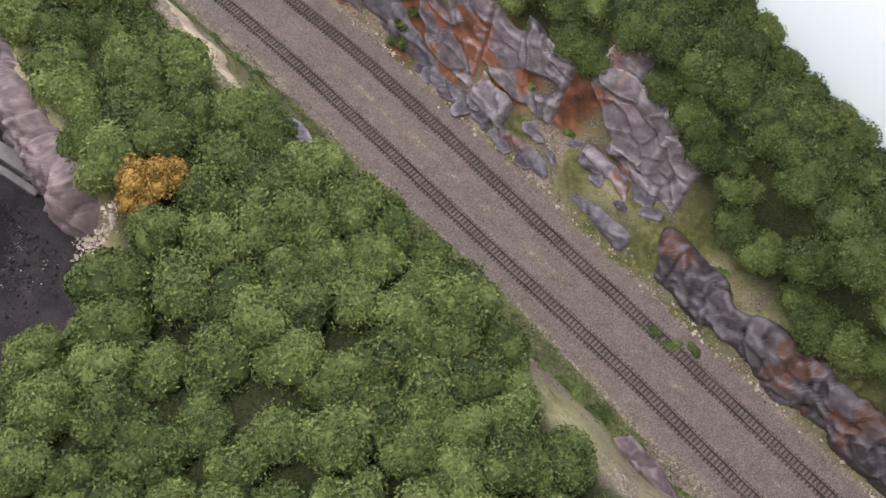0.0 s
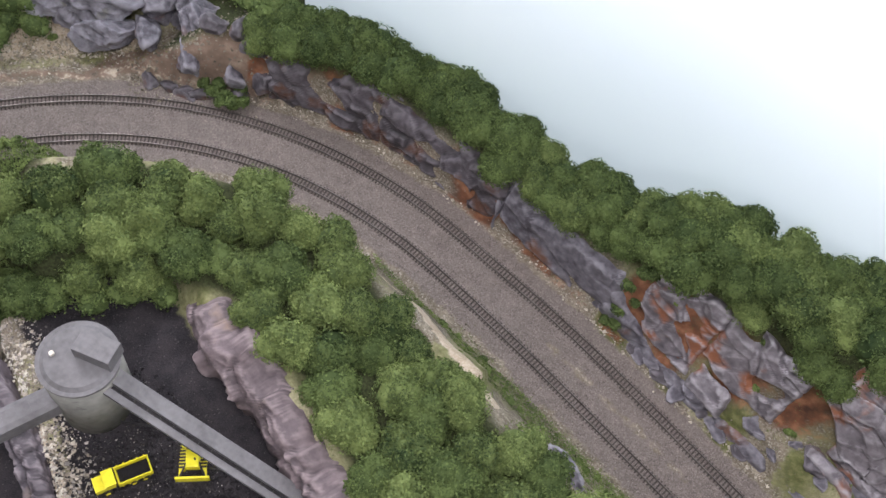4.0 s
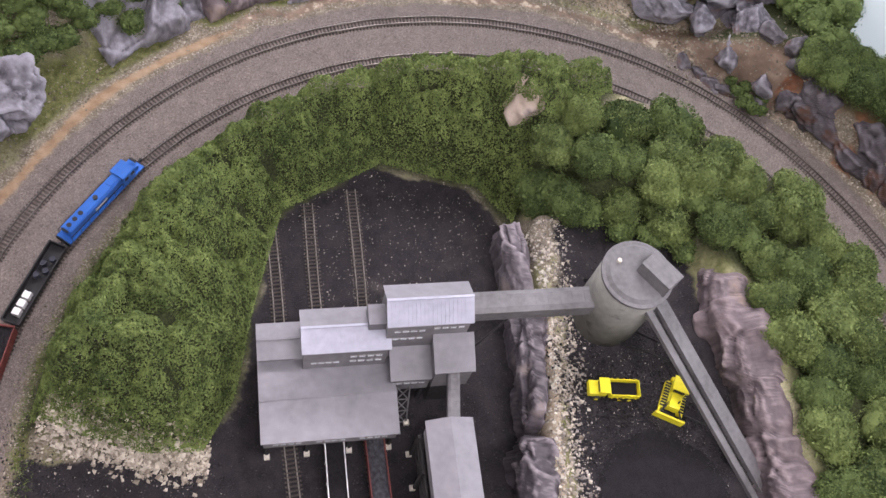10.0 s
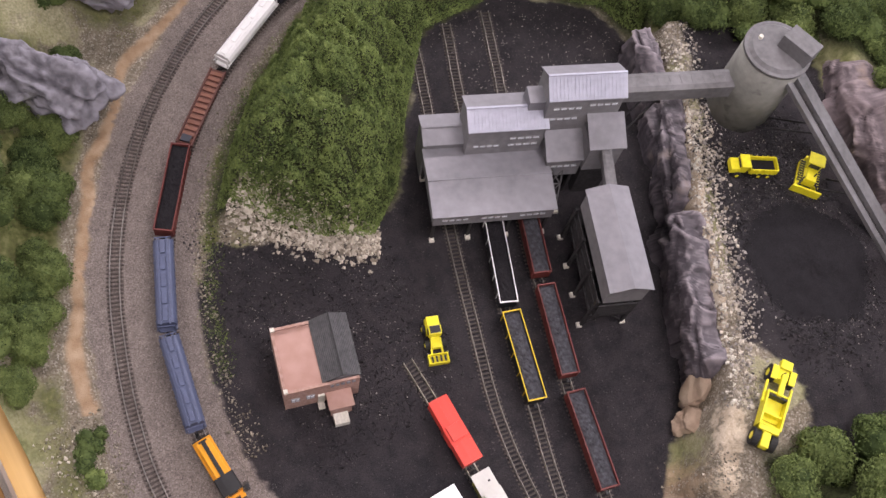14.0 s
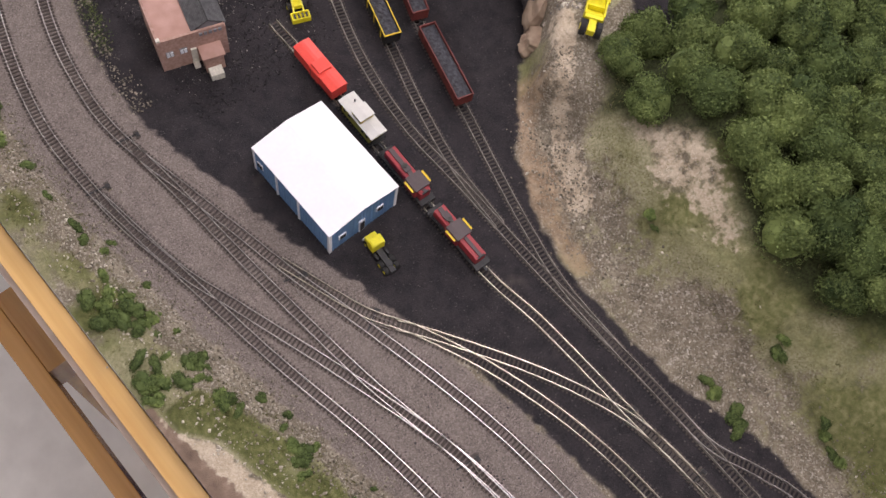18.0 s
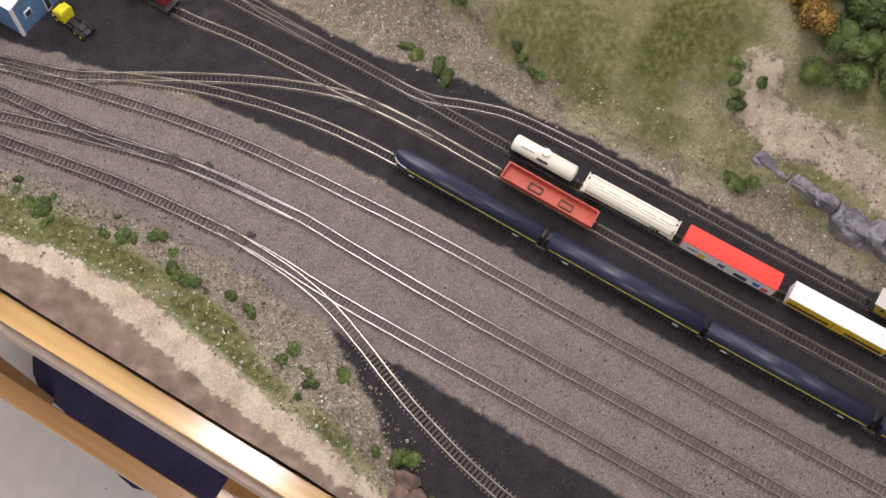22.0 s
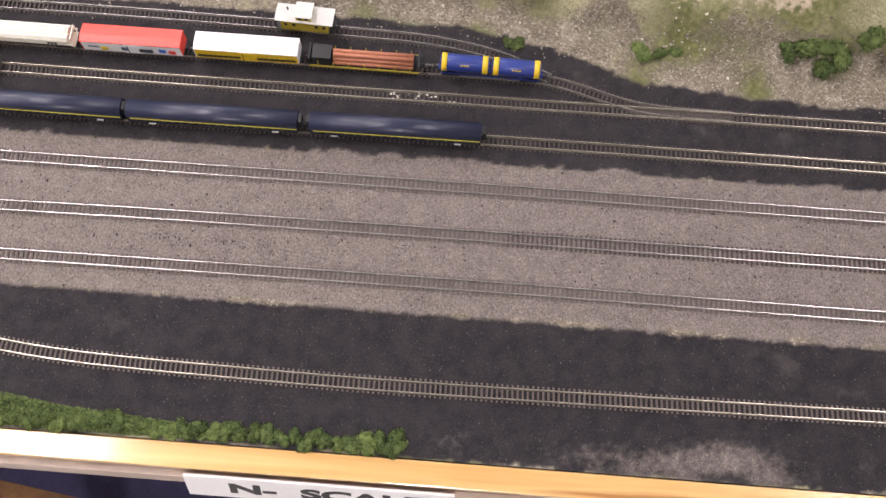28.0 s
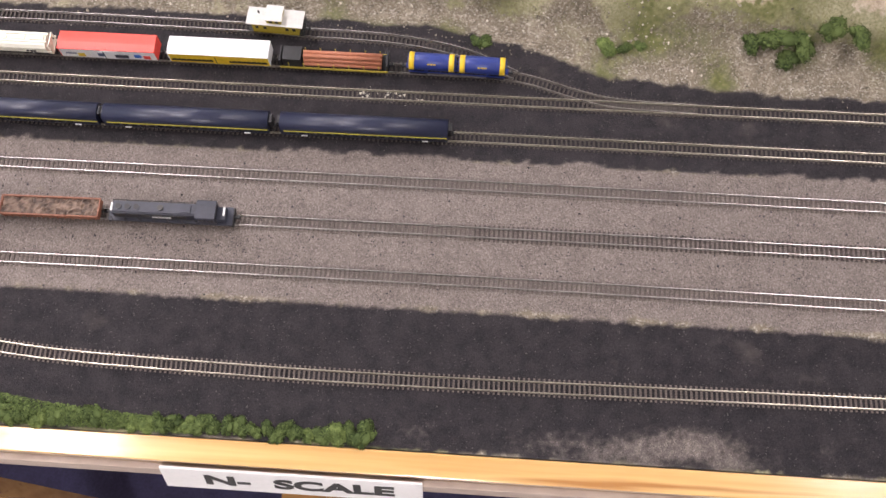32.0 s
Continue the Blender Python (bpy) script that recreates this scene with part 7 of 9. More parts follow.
def smooth_band(ob):
    for p in ob.data.polygons:
        p.use_smooth = abs(p.normal.x) < 0.5
    return ob


def caboose(label, length, side, roof):
    t = car("caboose", label, length)
    w, top = 0.0178, 0.0245
    part("body", boxes((0, 0, (Z0 + top) / 2, length - 0.010, w, top - Z0)), side, t)
    part("roof", sweep([(-w / 2 - 0.001, top), (w / 2 + 0.001, top), (w / 2 + 0.001, top + 0.0008), (0, top + 0.0022), (-w / 2 - 0.001, top + 0.0008)], -length / 2, length / 2), roof, t)
    part("cupola", boxes((0, 0, top + 0.0045, 0.0145, w - 0.002, 0.0062)), side, t)
    part("cupola_roof", sweep([(-w / 2, top + 0.0074), (w / 2, top + 0.0074), (w / 2, top + 0.0081), (0, top + 0.0094), (-w / 2, top + 0.0081)], -0.0085, 0.0085), roof, t)
    for y in (-1, 1):
        for x in (-0.018, -0.010, 0.012, 0.019):
            part("window", boxes((x, y * (w / 2 + 0.0003), top - 0.005, 0.003, 0.0006, 0.0036)), M_DARKGLASS, t)
        for x in (-0.003, 0.003):
            part("cupola_window", boxes((x, y * (w / 2 - 0.0008), top + 0.0048, 0.003, 0.0008, 0.0026)), M_DARKGLASS, t)
    for x in (-1, 1):
        part("platform", boxes((x * (length / 2 - 0.0025), 0, Z0, 0.005, w, 0.001)), M_BLACK, t)
        bm = rods(((x * (length / 2 - 0.0005), -0.008, Z0), (x * (length / 2 - 0.0005), -0.008, Z0 + 0.007)), ((x * (length / 2 - 0.0005), 0.008, Z0), (x * (length / 2 - 0.0005), 0.008, Z0 + 0.007)), ((x * (length / 2 - 0.0005), -0.008, Z0 + 0.007), (x * (length / 2 - 0.0005), 0.008, Z0 + 0.007)), r=0.0004)
        part("railing", bm, M_BLACK, t)
    bm = rod(bmesh.new(), (-0.017, 0.003, top), (-0.017, 0.003, top + 0.005), 0.0009, 10)
    part("stove_pipe", bm, M_BLACK, t)
    return t


def engine(name, label, length, hood, roof, cab, trim=None, cab_at=0.30, fans=3, white_ends=False, centre_cab=False, letter=None, crew=True):
    """A road switcher: long hood, cab near +x, short hood, walkways with handrails."""
    t = thing(name, label, "locomotive", group="locomotives")
    bogies(t, length, -0.004)
    zs, w = Z0 + 0.001, 0.0125
    top = 0.0245
    part("sill", boxes((0, 0, Z0, length - 0.004, 0.0180, 0.0022), bevel=0.0003), M_BLACK if hood is P["maroon"] else hood, t)
    part("fuel_tank", boxes((0, 0, Z0 - 0.003, length * 0.22, 0.014, 0.005), bevel=0.0008), M_BLACK, t)
    cx = cab_at * length
    cl = 0.017
    a, b = -length / 2 + 0.008, cx - cl / 2
    part("long_hood", boxes(((a + b) / 2, 0, (zs + top) / 2 - 0.0006, b - a, w, top - zs - 0.0012), bevel=0.0006), hood, t)
    part("hood_roof", boxes(((a + b) / 2, 0, top - 0.0004, b - a - 0.002, w * 0.42 if roof is not hood else w * 0.8, 0.0012), bevel=0.0004), roof, t)
    part("cab", boxes((cx, 0, (zs + top) / 2 + 0.0005, cl, 0.0180, top - zs + 0.0006), bevel=0.0005), cab, t)
    part("cab_roof", sweep([(-0.0094, top + 0.0006), (0.0094, top + 0.0006), (0.0085, top + 0.0016), (0.003, top + 0.0022), (-0.003, top + 0.0022), (-0.0085, top + 0.0016)], cx - cl / 2 - 0.0006, cx + cl / 2 + 0.0006), roof, t)
    c0, c1 = cx + cl / 2, length / 2 - 0.007
    if c1 - c0 > 0.004:
        part("short_hood", boxes(((c0 + c1) / 2, 0, (zs + top) / 2 - (0.0006 if centre_cab else 0.003), c1 - c0, w, top - zs - (0.0012 if centre_cab else 0.006)), bevel=0.0007), hood, t)
        if centre_cab:
            part("hood_roof", boxes(((c0 + c1) / 2, 0, top - 0.0004, c1 - c0 - 0.002, w * 0.3, 0.0012), bevel=0.0004), roof, t)
    for y in (-1, 1):
        for k in (-0.0045, 0.0045):
            part("cab_window", boxes((cx + k, y * 0.0091, top - 0.0032, 0.005, 0.0006, 0.0038)), M_DARKGLASS, t)
        if trim:
            part("awning", boxes((cx, y * 0.0108, top + 0.0002, cl * 0.8, 0.0020, 0.0008)), trim, t)
        n = 7
        rows = []
        for k in range(n):
            x = -length / 2 + 0.006 + k * (b + length / 2 - 0.008) / (n - 1)
            rows.append(((x, y * 0.0086, Z0 + 0.001), (x, y * 0.0086, Z0 + 0.0085)))
        rows.append(((rows[0][1]), (rows[-1][1])))
        for row in rows:
            part("handrail", rods(row, r=0.00035), M_BLACK, t)
        for k in range(6):
            part("grille", boxes((a + (k + 0.7) * (b - a) / 7, y * (w / 2 + 0.0002), top - 0.0052, (b - a) / 9, 0.0005, 0.0052)), M_WHEEL if hood is P["dark"] else hood, t)
    for x in (c0 + 0.0003, cx - cl / 2 - 0.0003):
        part("windscreen", boxes((x, 0, top - 0.0030, 0.0006, 0.013, 0.0034)), M_DARKGLASS, t)
    for k in range(fans):
        x = a + 0.006 + k * 0.0085
        bm = rod(bmesh.new(), (x, 0, top - 0.0004), (x, 0, top + 0.0010), 0.0034, 18)
        f = part("fan", bm, roof, t)
        part("fan_grid", rod(bmesh.new(), (x, 0, top + 0.0009), (x, 0, top + 0.0012), 0.0026, 18), M_BLACK, f)
    bm = rod(bmesh.new(), ((a + b) / 2 + 0.006, 0, top), ((a + b) / 2 + 0.006, 0, top + 0.0018), 0.0026, 16)
    part("exhaust", bm, M_WHEEL, t)
    part("hatch", boxes((b - 0.010, 0, top + 0.0005, 0.009, 0.0075, 0.0010), bevel=0.0002), roof, t)
    for x in (-1, 1):
        part("pilot", boxes((x * (length / 2 - 0.002), 0, Z0 - 0.002, 0.002, 0.017, 0.006)), M_BLACK, t)
        part("number_box", boxes((x * (length / 2 - 0.0075), 0, top - 0.0016, 0.0016, 0.008, 0.0022)), P["white"] if white_ends else M_BLACK, t, "plain white number board" if white_ends else "")
    if letter:
        bars(t, "lettering", (a + b) / 2 + 0.006, -w / 2 - 0.0006, top - 0.0065, 6, 0.0024, 0.0032, 0.0006, letter)
    return t


def coach(label, length, nose=False):
    t = car("passenger_coach", label, length)
    w, top = 0.0185, 0.0258

    def outline(k=1.0):
        pts = [(-w / 2 * k, Z0 - 0.001), (w / 2 * k, Z0 - 0.001), (w / 2 * k, top - 0.0065)]
        pts += [(w / 2 * k * math.cos(a), top - 0.0065 + 0.0065 * (0.6 + 0.4 * k) * math.sin(a)) for a in np.linspace(0.25, math.pi - 0.25, 11)]
        return pts + [(-w / 2 * k, top - 0.0065)]

    bm = bmesh.new()
    xs = [-length / 2, length / 2 - 0.001]
    if nose:
        xs = [-length / 2 + d for d in (0.0, 0.001, 0.003, 0.006, 0.010, 0.015, 0.020)] + [length / 2 - 0.001]
    ks = [0.34, 0.50, 0.68, 0.82, 0.92, 0.98, 1.0, 1.0] if nose else [1.0, 1.0]
    rows = [[bm.verts.new((x, y, z)) for y, z in outline(k)] for x, k in zip(xs, ks)]
    n = len(rows[0])
    for a, b in zip(rows, rows[1:]):
        for i in range(n):
            bm.faces.new((a[i], a[(i + 1) % n], b[(i + 1) % n], b[i]))
    bm.faces.new(rows[0][::-1]), bm.faces.new(rows[-1])
    bmesh.ops.recalc_face_normals(bm, faces=bm.faces)
    body = part("body", bm, P["navy"], t)
    for p in body.data.polygons:
        p.use_smooth = abs(p.normal.x) < 0.8 and p.normal.z > 0.15
    x0 = -length / 2 + (0.016 if nose else 0.002)
    for y in (-1, 1):
        part("stripe", boxes(((x0 + length / 2) / 2, y * (w / 2 + 0.0003), top - 0.0086, length / 2 - x0 - 0.003, 0.0006, 0.0011)), P["olive"], t, "yellow stripe along the windows")
        part("stripe", boxes(((x0 + length / 2) / 2, y * (w / 2 + 0.0003), Z0 + 0.0016, length / 2 - x0 - 0.003, 0.0004, 0.0004)), M_BLACK, t)
        k = int((length - 0.03) / 0.0085)
        for i in range(k):
            part("window", boxes((x0 + 0.010 + i * 0.0085, y * (w / 2 + 0.0002), top - 0.0112, 0.0055, 0.0005, 0.0032)), M_DARKGLASS, t)
    for s in ((1,) if nose else (-1, 1)):
        part("diaphragm", boxes((s * (length / 2 + 0.0012), 0, (Z0 + top) / 2, 0.003, 0.0085, top - Z0 - 0.004)), M_BLACK, t)
    if nose:
        rail = []
        pts = [(-length / 2 + d, k * w / 2 + 0.0003) for d, k in ((0.001, 0.5), (0.003, 0.68), (0.006, 0.82), (0.010, 0.92), (0.016, 0.98))]
        pts = [(x, -y) for x, y in pts[::-1]] + pts
        part("nose_trim", rods(*[((a[0], a[1], top - 0.0072), (b[0], b[1], top - 0.0072)) for a, b in zip(pts, pts[1:])], r=0.0006), P["white"], t, "silver band round the rounded end")
    part("underframe", boxes((0, 0, Z0 - 0.002, length * 0.5, 0.012, 0.003)), M_BLACK, t)
    for x in (-0.36, 0.36):
        part("step_plate", boxes((x * length, -0.0098, Z0 - 0.0006, 0.006, 0.0012, 0.0008)), P["white"], t, "pale metal step")
    return t


def pipe_car(label, length):
    t = car("flat_car", label, length)
    part("deck", boxes((0, 0, Z0 + 0.0004, length, 0.0185, 0.0018)), M_BLACK, t)
    for y in (-1, 1):
        part("side_sill", boxes((0, y * 0.0093, Z0, length, 0.0012, 0.0026)), P["mustard"], t, "mustard yellow side sill")
        for k in range(7):
            part("stake", boxes(((k - 3) * length / 7.2, y * 0.0088, Z0 + 0.004, 0.0009, 0.0009, 0.007)), P["mustard"], t)
    for x in (-1, 1):
        part("bulkhead", boxes((x * (length / 2 - 0.0008), 0, Z0 + 0.0055, 0.0016, 0.0182, 0.011)), M_BLACK, t)
    for row in range(3):
        for k in range(4 - row):
            y = (k - (3 - row) / 2) * 0.0042
            bm = rod(bmesh.new(), (-length * 0.28, y, Z0 + 0.0034 + row * 0.0037), (length * 0.44, y, Z0 + 0.0034 + row * 0.0037), 0.0020, 14)
            smooth_band(part("pipe", bm, P["pipe"], t, "copper brown pipe"))
    part("crate", boxes((-length * 0.385, 0, Z0 + 0.0062, length * 0.17, 0.015, 0.0104)), M_BLACK, t)
    return t


def deck_car(label, length):
    t = car("flat_car", label, length)
    part("deck", boxes((0, 0, Z0 + 0.0006, length, 0.0165, 0.002)), P["plum"], t)
    for y in (-1, 1):
        part("side_sill", boxes((0, y * 0.0082, Z0 + 0.002, length, 0.0014, 0.0046)), P["plum"], t)
    for k in range(13):
        part("cross_bar", boxes(((k - 6) * length / 13.6, 0, Z0 + 0.0024, length / 24, 0.013, 0.0016)), P["rusty"], t, "rusty orange cross bar")
    part("end_box", boxes((-length * 0.43, 0, Z0 + 0.0032, 0.008, 0.010, 0.003)), P["dark"], t)
    return t


def place(t, x0, x1, y=None, line=None):
    """Stand a car on a straight siding by its ends, or along a line."""
    if line is not None:
        i = np.argmin(np.hypot(line[:, 0] - x0, line[:, 1] - y))
        j = np.argmin(np.abs(line[:, 0] - x1))
        a, b = line[i], line[j]
    else:
        a, b = np.array((x0, y)), np.array((x1, y))
    c, d = (a + b) / 2, b - a
    t.matrix_basis = pose(c[0], c[1], 0, 0, 0, math.degrees(math.atan2(d[1], d[0])))


def on_line(line, x):
    k = np.argmin(np.abs(line[:, 0] - x))
    return line[k]


def stand(t, line, x0, x1):
    a, b = on_line(line, x0), on_line(line, x1)
    c, d = (a + b) / 2, b - a
    t.matrix_basis = pose(c[0], c[1], 0, 0, 0, math.degrees(math.atan2(d[1], d[0])))


# yard
stand(tank_car("cream white single-dome tank car on the siding", 0.074, P["cream"], M_BLACK), COAL_A, 0.422, 0.496)
stand(covered_hopper("cream covered hopper with dark lettering marks", 0.099, P["cream"], M_BLACK), COAL_A, 0.504, 0.605)
stand(box_car("white box car with a bright red roof and picture patches", 0.095, P["white"], P["red"], P["red"], picture=True), COAL_A, 0.613, 0.709)
stand(box_car("white-roofed box car with yellow sides and a dark stripe", 0.098, P["yellow"], P["white"], P["white"], stripe=M_BLACK), COAL_A, 0.719, 0.818)
stand(pipe_car("black and mustard flat car loaded with copper pipes", 0.106), COAL_A, 0.829, 0.937)
stand(tank_car("dark blue twin tank car with yellow bands", 0.100, P["tank"], P["tank"], P["yellow"], dome=False, letter=P["yellow"], twin=True), COAL_A, 0.950, 1.050)
stand(caboose("mustard caboose with a white roof and cupola", 0.056, P["mustard"], P["ash"]), BACK_LINE, 0.793, 0.849)
stand(gondola("empty orange-red gondola with two floor marks", 0.098, P["gondola"], patches=True), G_LINE, 0.432, 0.531)
stand(coach("dark blue round-ended observation coach with a yellow stripe", 0.159, nose=True), COACH_LINE, 0.335, 0.496)
for x0, x1 in ((0.502, 0.662), (0.668, 0.830), (0.836, 1.000)):
    stand(coach("dark blue passenger coach with a yellow stripe", 0.160), COACH_LINE, x0, x1)
# siding beside the shed
red_car = box_car("bright red smooth-sided car with a raised roof box by the shed", 0.066, P["red"], P["red"], ribs=False)
part("roof_box", boxes((0.002, 0, 0.0272, 0.015, 0.0155, 0.0028), bevel=0.0004), P["red"], red_car)
part("roof_walk", boxes((-0.018, 0, 0.0268, 0.026, 0.0035, 0.0008)), P["red"], red_car)
stand(red_car, G_LINE, -0.246, -0.180)
stand(caboose("white-roofed mustard caboose beside the shed", 0.056, P["mustard"], P["ash"]), G_LINE, -0.168, -0.111)
stand(engine("locomotive", "maroon switcher locomotive with yellow awnings", 0.074, P["maroon"], P["soot"], P["maroon"], P["yellow"], cab_at=0.22, fans=0, centre_cab=True), G_LINE, -0.104, -0.030)
stand(engine("locomotive", "maroon locomotive with a sooty roof strip and yellow awnings", 0.080, P["maroon"], P["soot"], P["maroon"], P["yellow"], cab_at=-0.02, fans=0, centre_cab=True), G_LINE, -0.026, 0.054)
# hoppers at the mill
stand(hopper("black hopper with a bright white rim, loaded with coal", 0.094, M_BLACK, P["white"]), COAL_B, -0.379, -0.293)
stand(hopper("black hopper with a yellow rim, loaded with coal", 0.092, M_BLACK, P["yellow"], M_GREYLOAD), COAL_B, -0.283, -0.195)
for x0, x1 in ((-0.392, -0.304), (-0.292, -0.202), (-0.186, -0.094)):
    stand(hopper("oxide red hopper loaded with coal", 0.095, P["oxide"], P["oxide"], M_GREYLOAD), COAL_C, x0, x1)

# ---- yellow machines ----
def wheel(t, x, y, z, r, w):
    b = part("wheel", rod(bmesh.new(), (x, y - w / 2, z), (x, y + w / 2, z), r, 18), M_TYRE, t)
    part("hub", rod(bmesh.new(), (x, y - w / 2 - 0.0003, z), (x, y + w / 2 + 0.0003, z), r * 0.45, 12), M_YELLOW, b)


def haul_truck(m):
    t = thing("dump_truck", "yellow haul truck with an open black bed", "truck", m)
    part("chassis", boxes((0, 0, 0.006, 0.044, 0.010, 0.003)), M_BLACK, t)
    part("bonnet", boxes((-0.019, 0, 0.0105, 0.010, 0.014, 0.008), bevel=0.0008), M_YELLOW, t)
    c = part("cab", boxes((-0.0105, 0, 0.0135, 0.008, 0.014, 0.012), bevel=0.0008), M_YELLOW, t)
    part("windscreen", boxes((-0.0147, 0, 0.0155, 0.0006, 0.011, 0.005)), M_DARKGLASS, c)
    part("cab_roof", boxes((-0.010, 0, 0.020, 0.010, 0.0155, 0.0012), bevel=0.0004), M_YELLOW, t)
    part("bed", open_box(0.030, 0.0165, 0.0085, 0.0165, 0.0009), M_YELLOW, t).location = (0.011, 0, 0)
    part("bed_floor", boxes((0.011, 0, 0.0105, 0.0268, 0.0135, 0.001)), M_COAL, t, "black bed lining")
    for y in (-1, 1):
        for k in range(5):
            part("bed_rib", boxes((-0.001 + k * 0.006, y * 0.0086, 0.0125, 0.0012, 0.001, 0.008)), M_YELLOW, t)
        for x in (-0.015, 0.008, 0.018):
            wheel(t, x, y * 0.007, 0.0045, 0.0045, 0.004)


def bulldozer(m):
    t = thing("bulldozer", "yellow tracked bulldozer with a front blade", "bulldozer", m)
    for y in (-1, 1):
        tr = part("crawler", boxes((0, y * 0.0075, 0.0042, 0.030, 0.0045, 0.008), bevel=0.0022), M_YELLOW, t)
        for k in range(9):
            part("shoe", boxes((-0.012 + k * 0.003, y * 0.0075, 0.0084, 0.0018, 0.0047, 0.0006)), M_BLACK, tr)
        part("push_arm", boxes((0.012, y * 0.0092, 0.006, 0.022, 0.0016, 0.0022)), M_YELLOW, t)
    part("hull", boxes((-0.001, 0, 0.0085, 0.030, 0.0105, 0.008), bevel=0.0008), M_YELLOW, t)
    part("bonnet", boxes((0.007, 0, 0.0140, 0.015, 0.009, 0.006), bevel=0.0008), M_YELLOW, t)
    c = part("cab", boxes((-0.0085, 0, 0.0165, 0.012, 0.0115, 0.012), bevel=0.0006), M_YELLOW, t)
    part("cab_roof", boxes((-0.0085, 0, 0.0232, 0.0145, 0.014, 0.0014), bevel=0.0004), M_YELLOW, t)
    part("windscreen", boxes((-0.0022, 0, 0.0185, 0.0006, 0.009, 0.006)), M_DARKGLASS, c)
    part("exhaust", rod(bmesh.new(), (0.008, 0.002, 0.016), (0.008, 0.002, 0.022), 0.0007, 8), M_BLACK, t)
    b = part("blade", boxes((0.0225, 0, 0.0065, 0.0022, 0.0245, 0.012), bevel=0.0004), M_YELLOW, t)
    part("cutting_edge", boxes((0.0236, 0, 0.0012, 0.0012, 0.0245, 0.002)), M_BLACK, b)
    bm = bmesh.new()
    for y in (-1, 1):
        rod(bm, (0.008, y * 0.004, 0.012), (0.0218, y * 0.009, 0.011), 0.0008)
    part("lift_ram", bm, M_BLACK, t)
    part("ripper", boxes((-0.0175, 0, 0.007, 0.004, 0.012, 0.006)), M_YELLOW, t)


def scraper(m):
    t = thing("scraper", "large yellow earth scraper with a tractor unit", "scraper", m)
    part("bowl", open_box(0.034, 0.021, 0.006, 0.019, 0.0016), M_YELLOW, t)
    part("ejector", boxes((-0.004, 0, 0.012, 0.002, 0.017, 0.010)), M_YELLOW, t)
    part("bowl_floor", boxes((0.004, 0, 0.009, 0.026, 0.0175, 0.001)), M_YELLOW, t)
    part("apron", boxes((0.014, 0, 0.013, 0.002, 0.018, 0.010)), M_BLACK, t)
    part("tail_frame", boxes((-0.026, 0, 0.0125, 0.020, 0.008, 0.008), bevel=0.001), M_YELLOW, t)
    part("tail_beam", boxes((-0.0185, 0, 0.0165, 0.006, 0.019, 0.004), bevel=0.0006), M_YELLOW, t)
    part("gooseneck", boxes((0.025, 0, 0.020, 0.022, 0.005, 0.004), bevel=0.0008), M_YELLOW, t)
    part("tractor", boxes((0.040, 0, 0.0115, 0.017, 0.010, 0.010), bevel=0.001), M_YELLOW, t)
    part("engine_hood", boxes((0.0465, 0, 0.0165, 0.009, 0.011, 0.007), bevel=0.001), M_YELLOW, t)
    for y in (-1, 1):
        part("mudguard", boxes((0.0365, y * 0.0085, 0.0175, 0.014, 0.006, 0.0016), bevel=0.0005), M_YELLOW, t)
        part("draft_arm", boxes((0.017, y * 0.0118, 0.013, 0.022, 0.0018, 0.003)), M_YELLOW, t)
        wheel(t, 0.038, y * 0.009, 0.0085, 0.0085, 0.006)
        wheel(t, -0.027, y * 0.008, 0.0085, 0.0085, 0.006)
    part("seat", boxes((0.035, 0.0, 0.0182, 0.004, 0.004, 0.004), bevel=0.0005), M_BLACK, t)
    part("steering_column", rod(bmesh.new(), (0.0385, 0, 0.016), (0.0375, 0, 0.0215), 0.0006, 8), M_BLACK, t)


def loader(m):
    t = thing("wheel_loader", "small yellow wheel loader with a slotted bucket", "loader", m)
    part("rear_frame", boxes((-0.010, 0, 0.009, 0.016, 0.012, 0.008), bevel=0.001), M_YELLOW, t)
    part("engine_hood", boxes((-0.0135, 0, 0.0145, 0.010, 0.0105, 0.005), bevel=0.001), M_YELLOW, t)
    c = part("cab", boxes((-0.003, 0, 0.0155, 0.009, 0.0105, 0.011), bevel=0.0007), M_YELLOW, t)
    part("roof_panel", boxes((-0.003, 0, 0.0212, 0.0075, 0.0085, 0.0008)), M_BLACK, c)
    for y in (-1, 1):
        part("side_glass", boxes((-0.003, y * 0.0053, 0.0165, 0.006, 0.0006, 0.005)), M_DARKGLASS, c)
        part("lift_arm", beam(bmesh.new(), (0.003, y * 0.0035, 0.013), (0.0175, y * 0.0045, 0.006), 0.0014, 0.0022), M_YELLOW, t)
        for x in (-0.010, 0.007):
            wheel(t, x, y * 0.0065, 0.0048, 0.0048, 0.004)
    part("front_frame", boxes((0.0065, 0, 0.0085, 0.012, 0.008, 0.006), bevel=0.0008), M_YELLOW, t)
    b = part("bucket", open_box(0.010, 0.0165, 0.0015, 0.0085, 0.0008), M_YELLOW, t)
    b.location = (0.0225, 0, 0)
    for k in range(4):
        part("bucket_slot", boxes((0.0008, -0.0052 + k * 0.0035, 0.0088, 0.006, 0.0016, 0.0006)), M_BLACK, b)


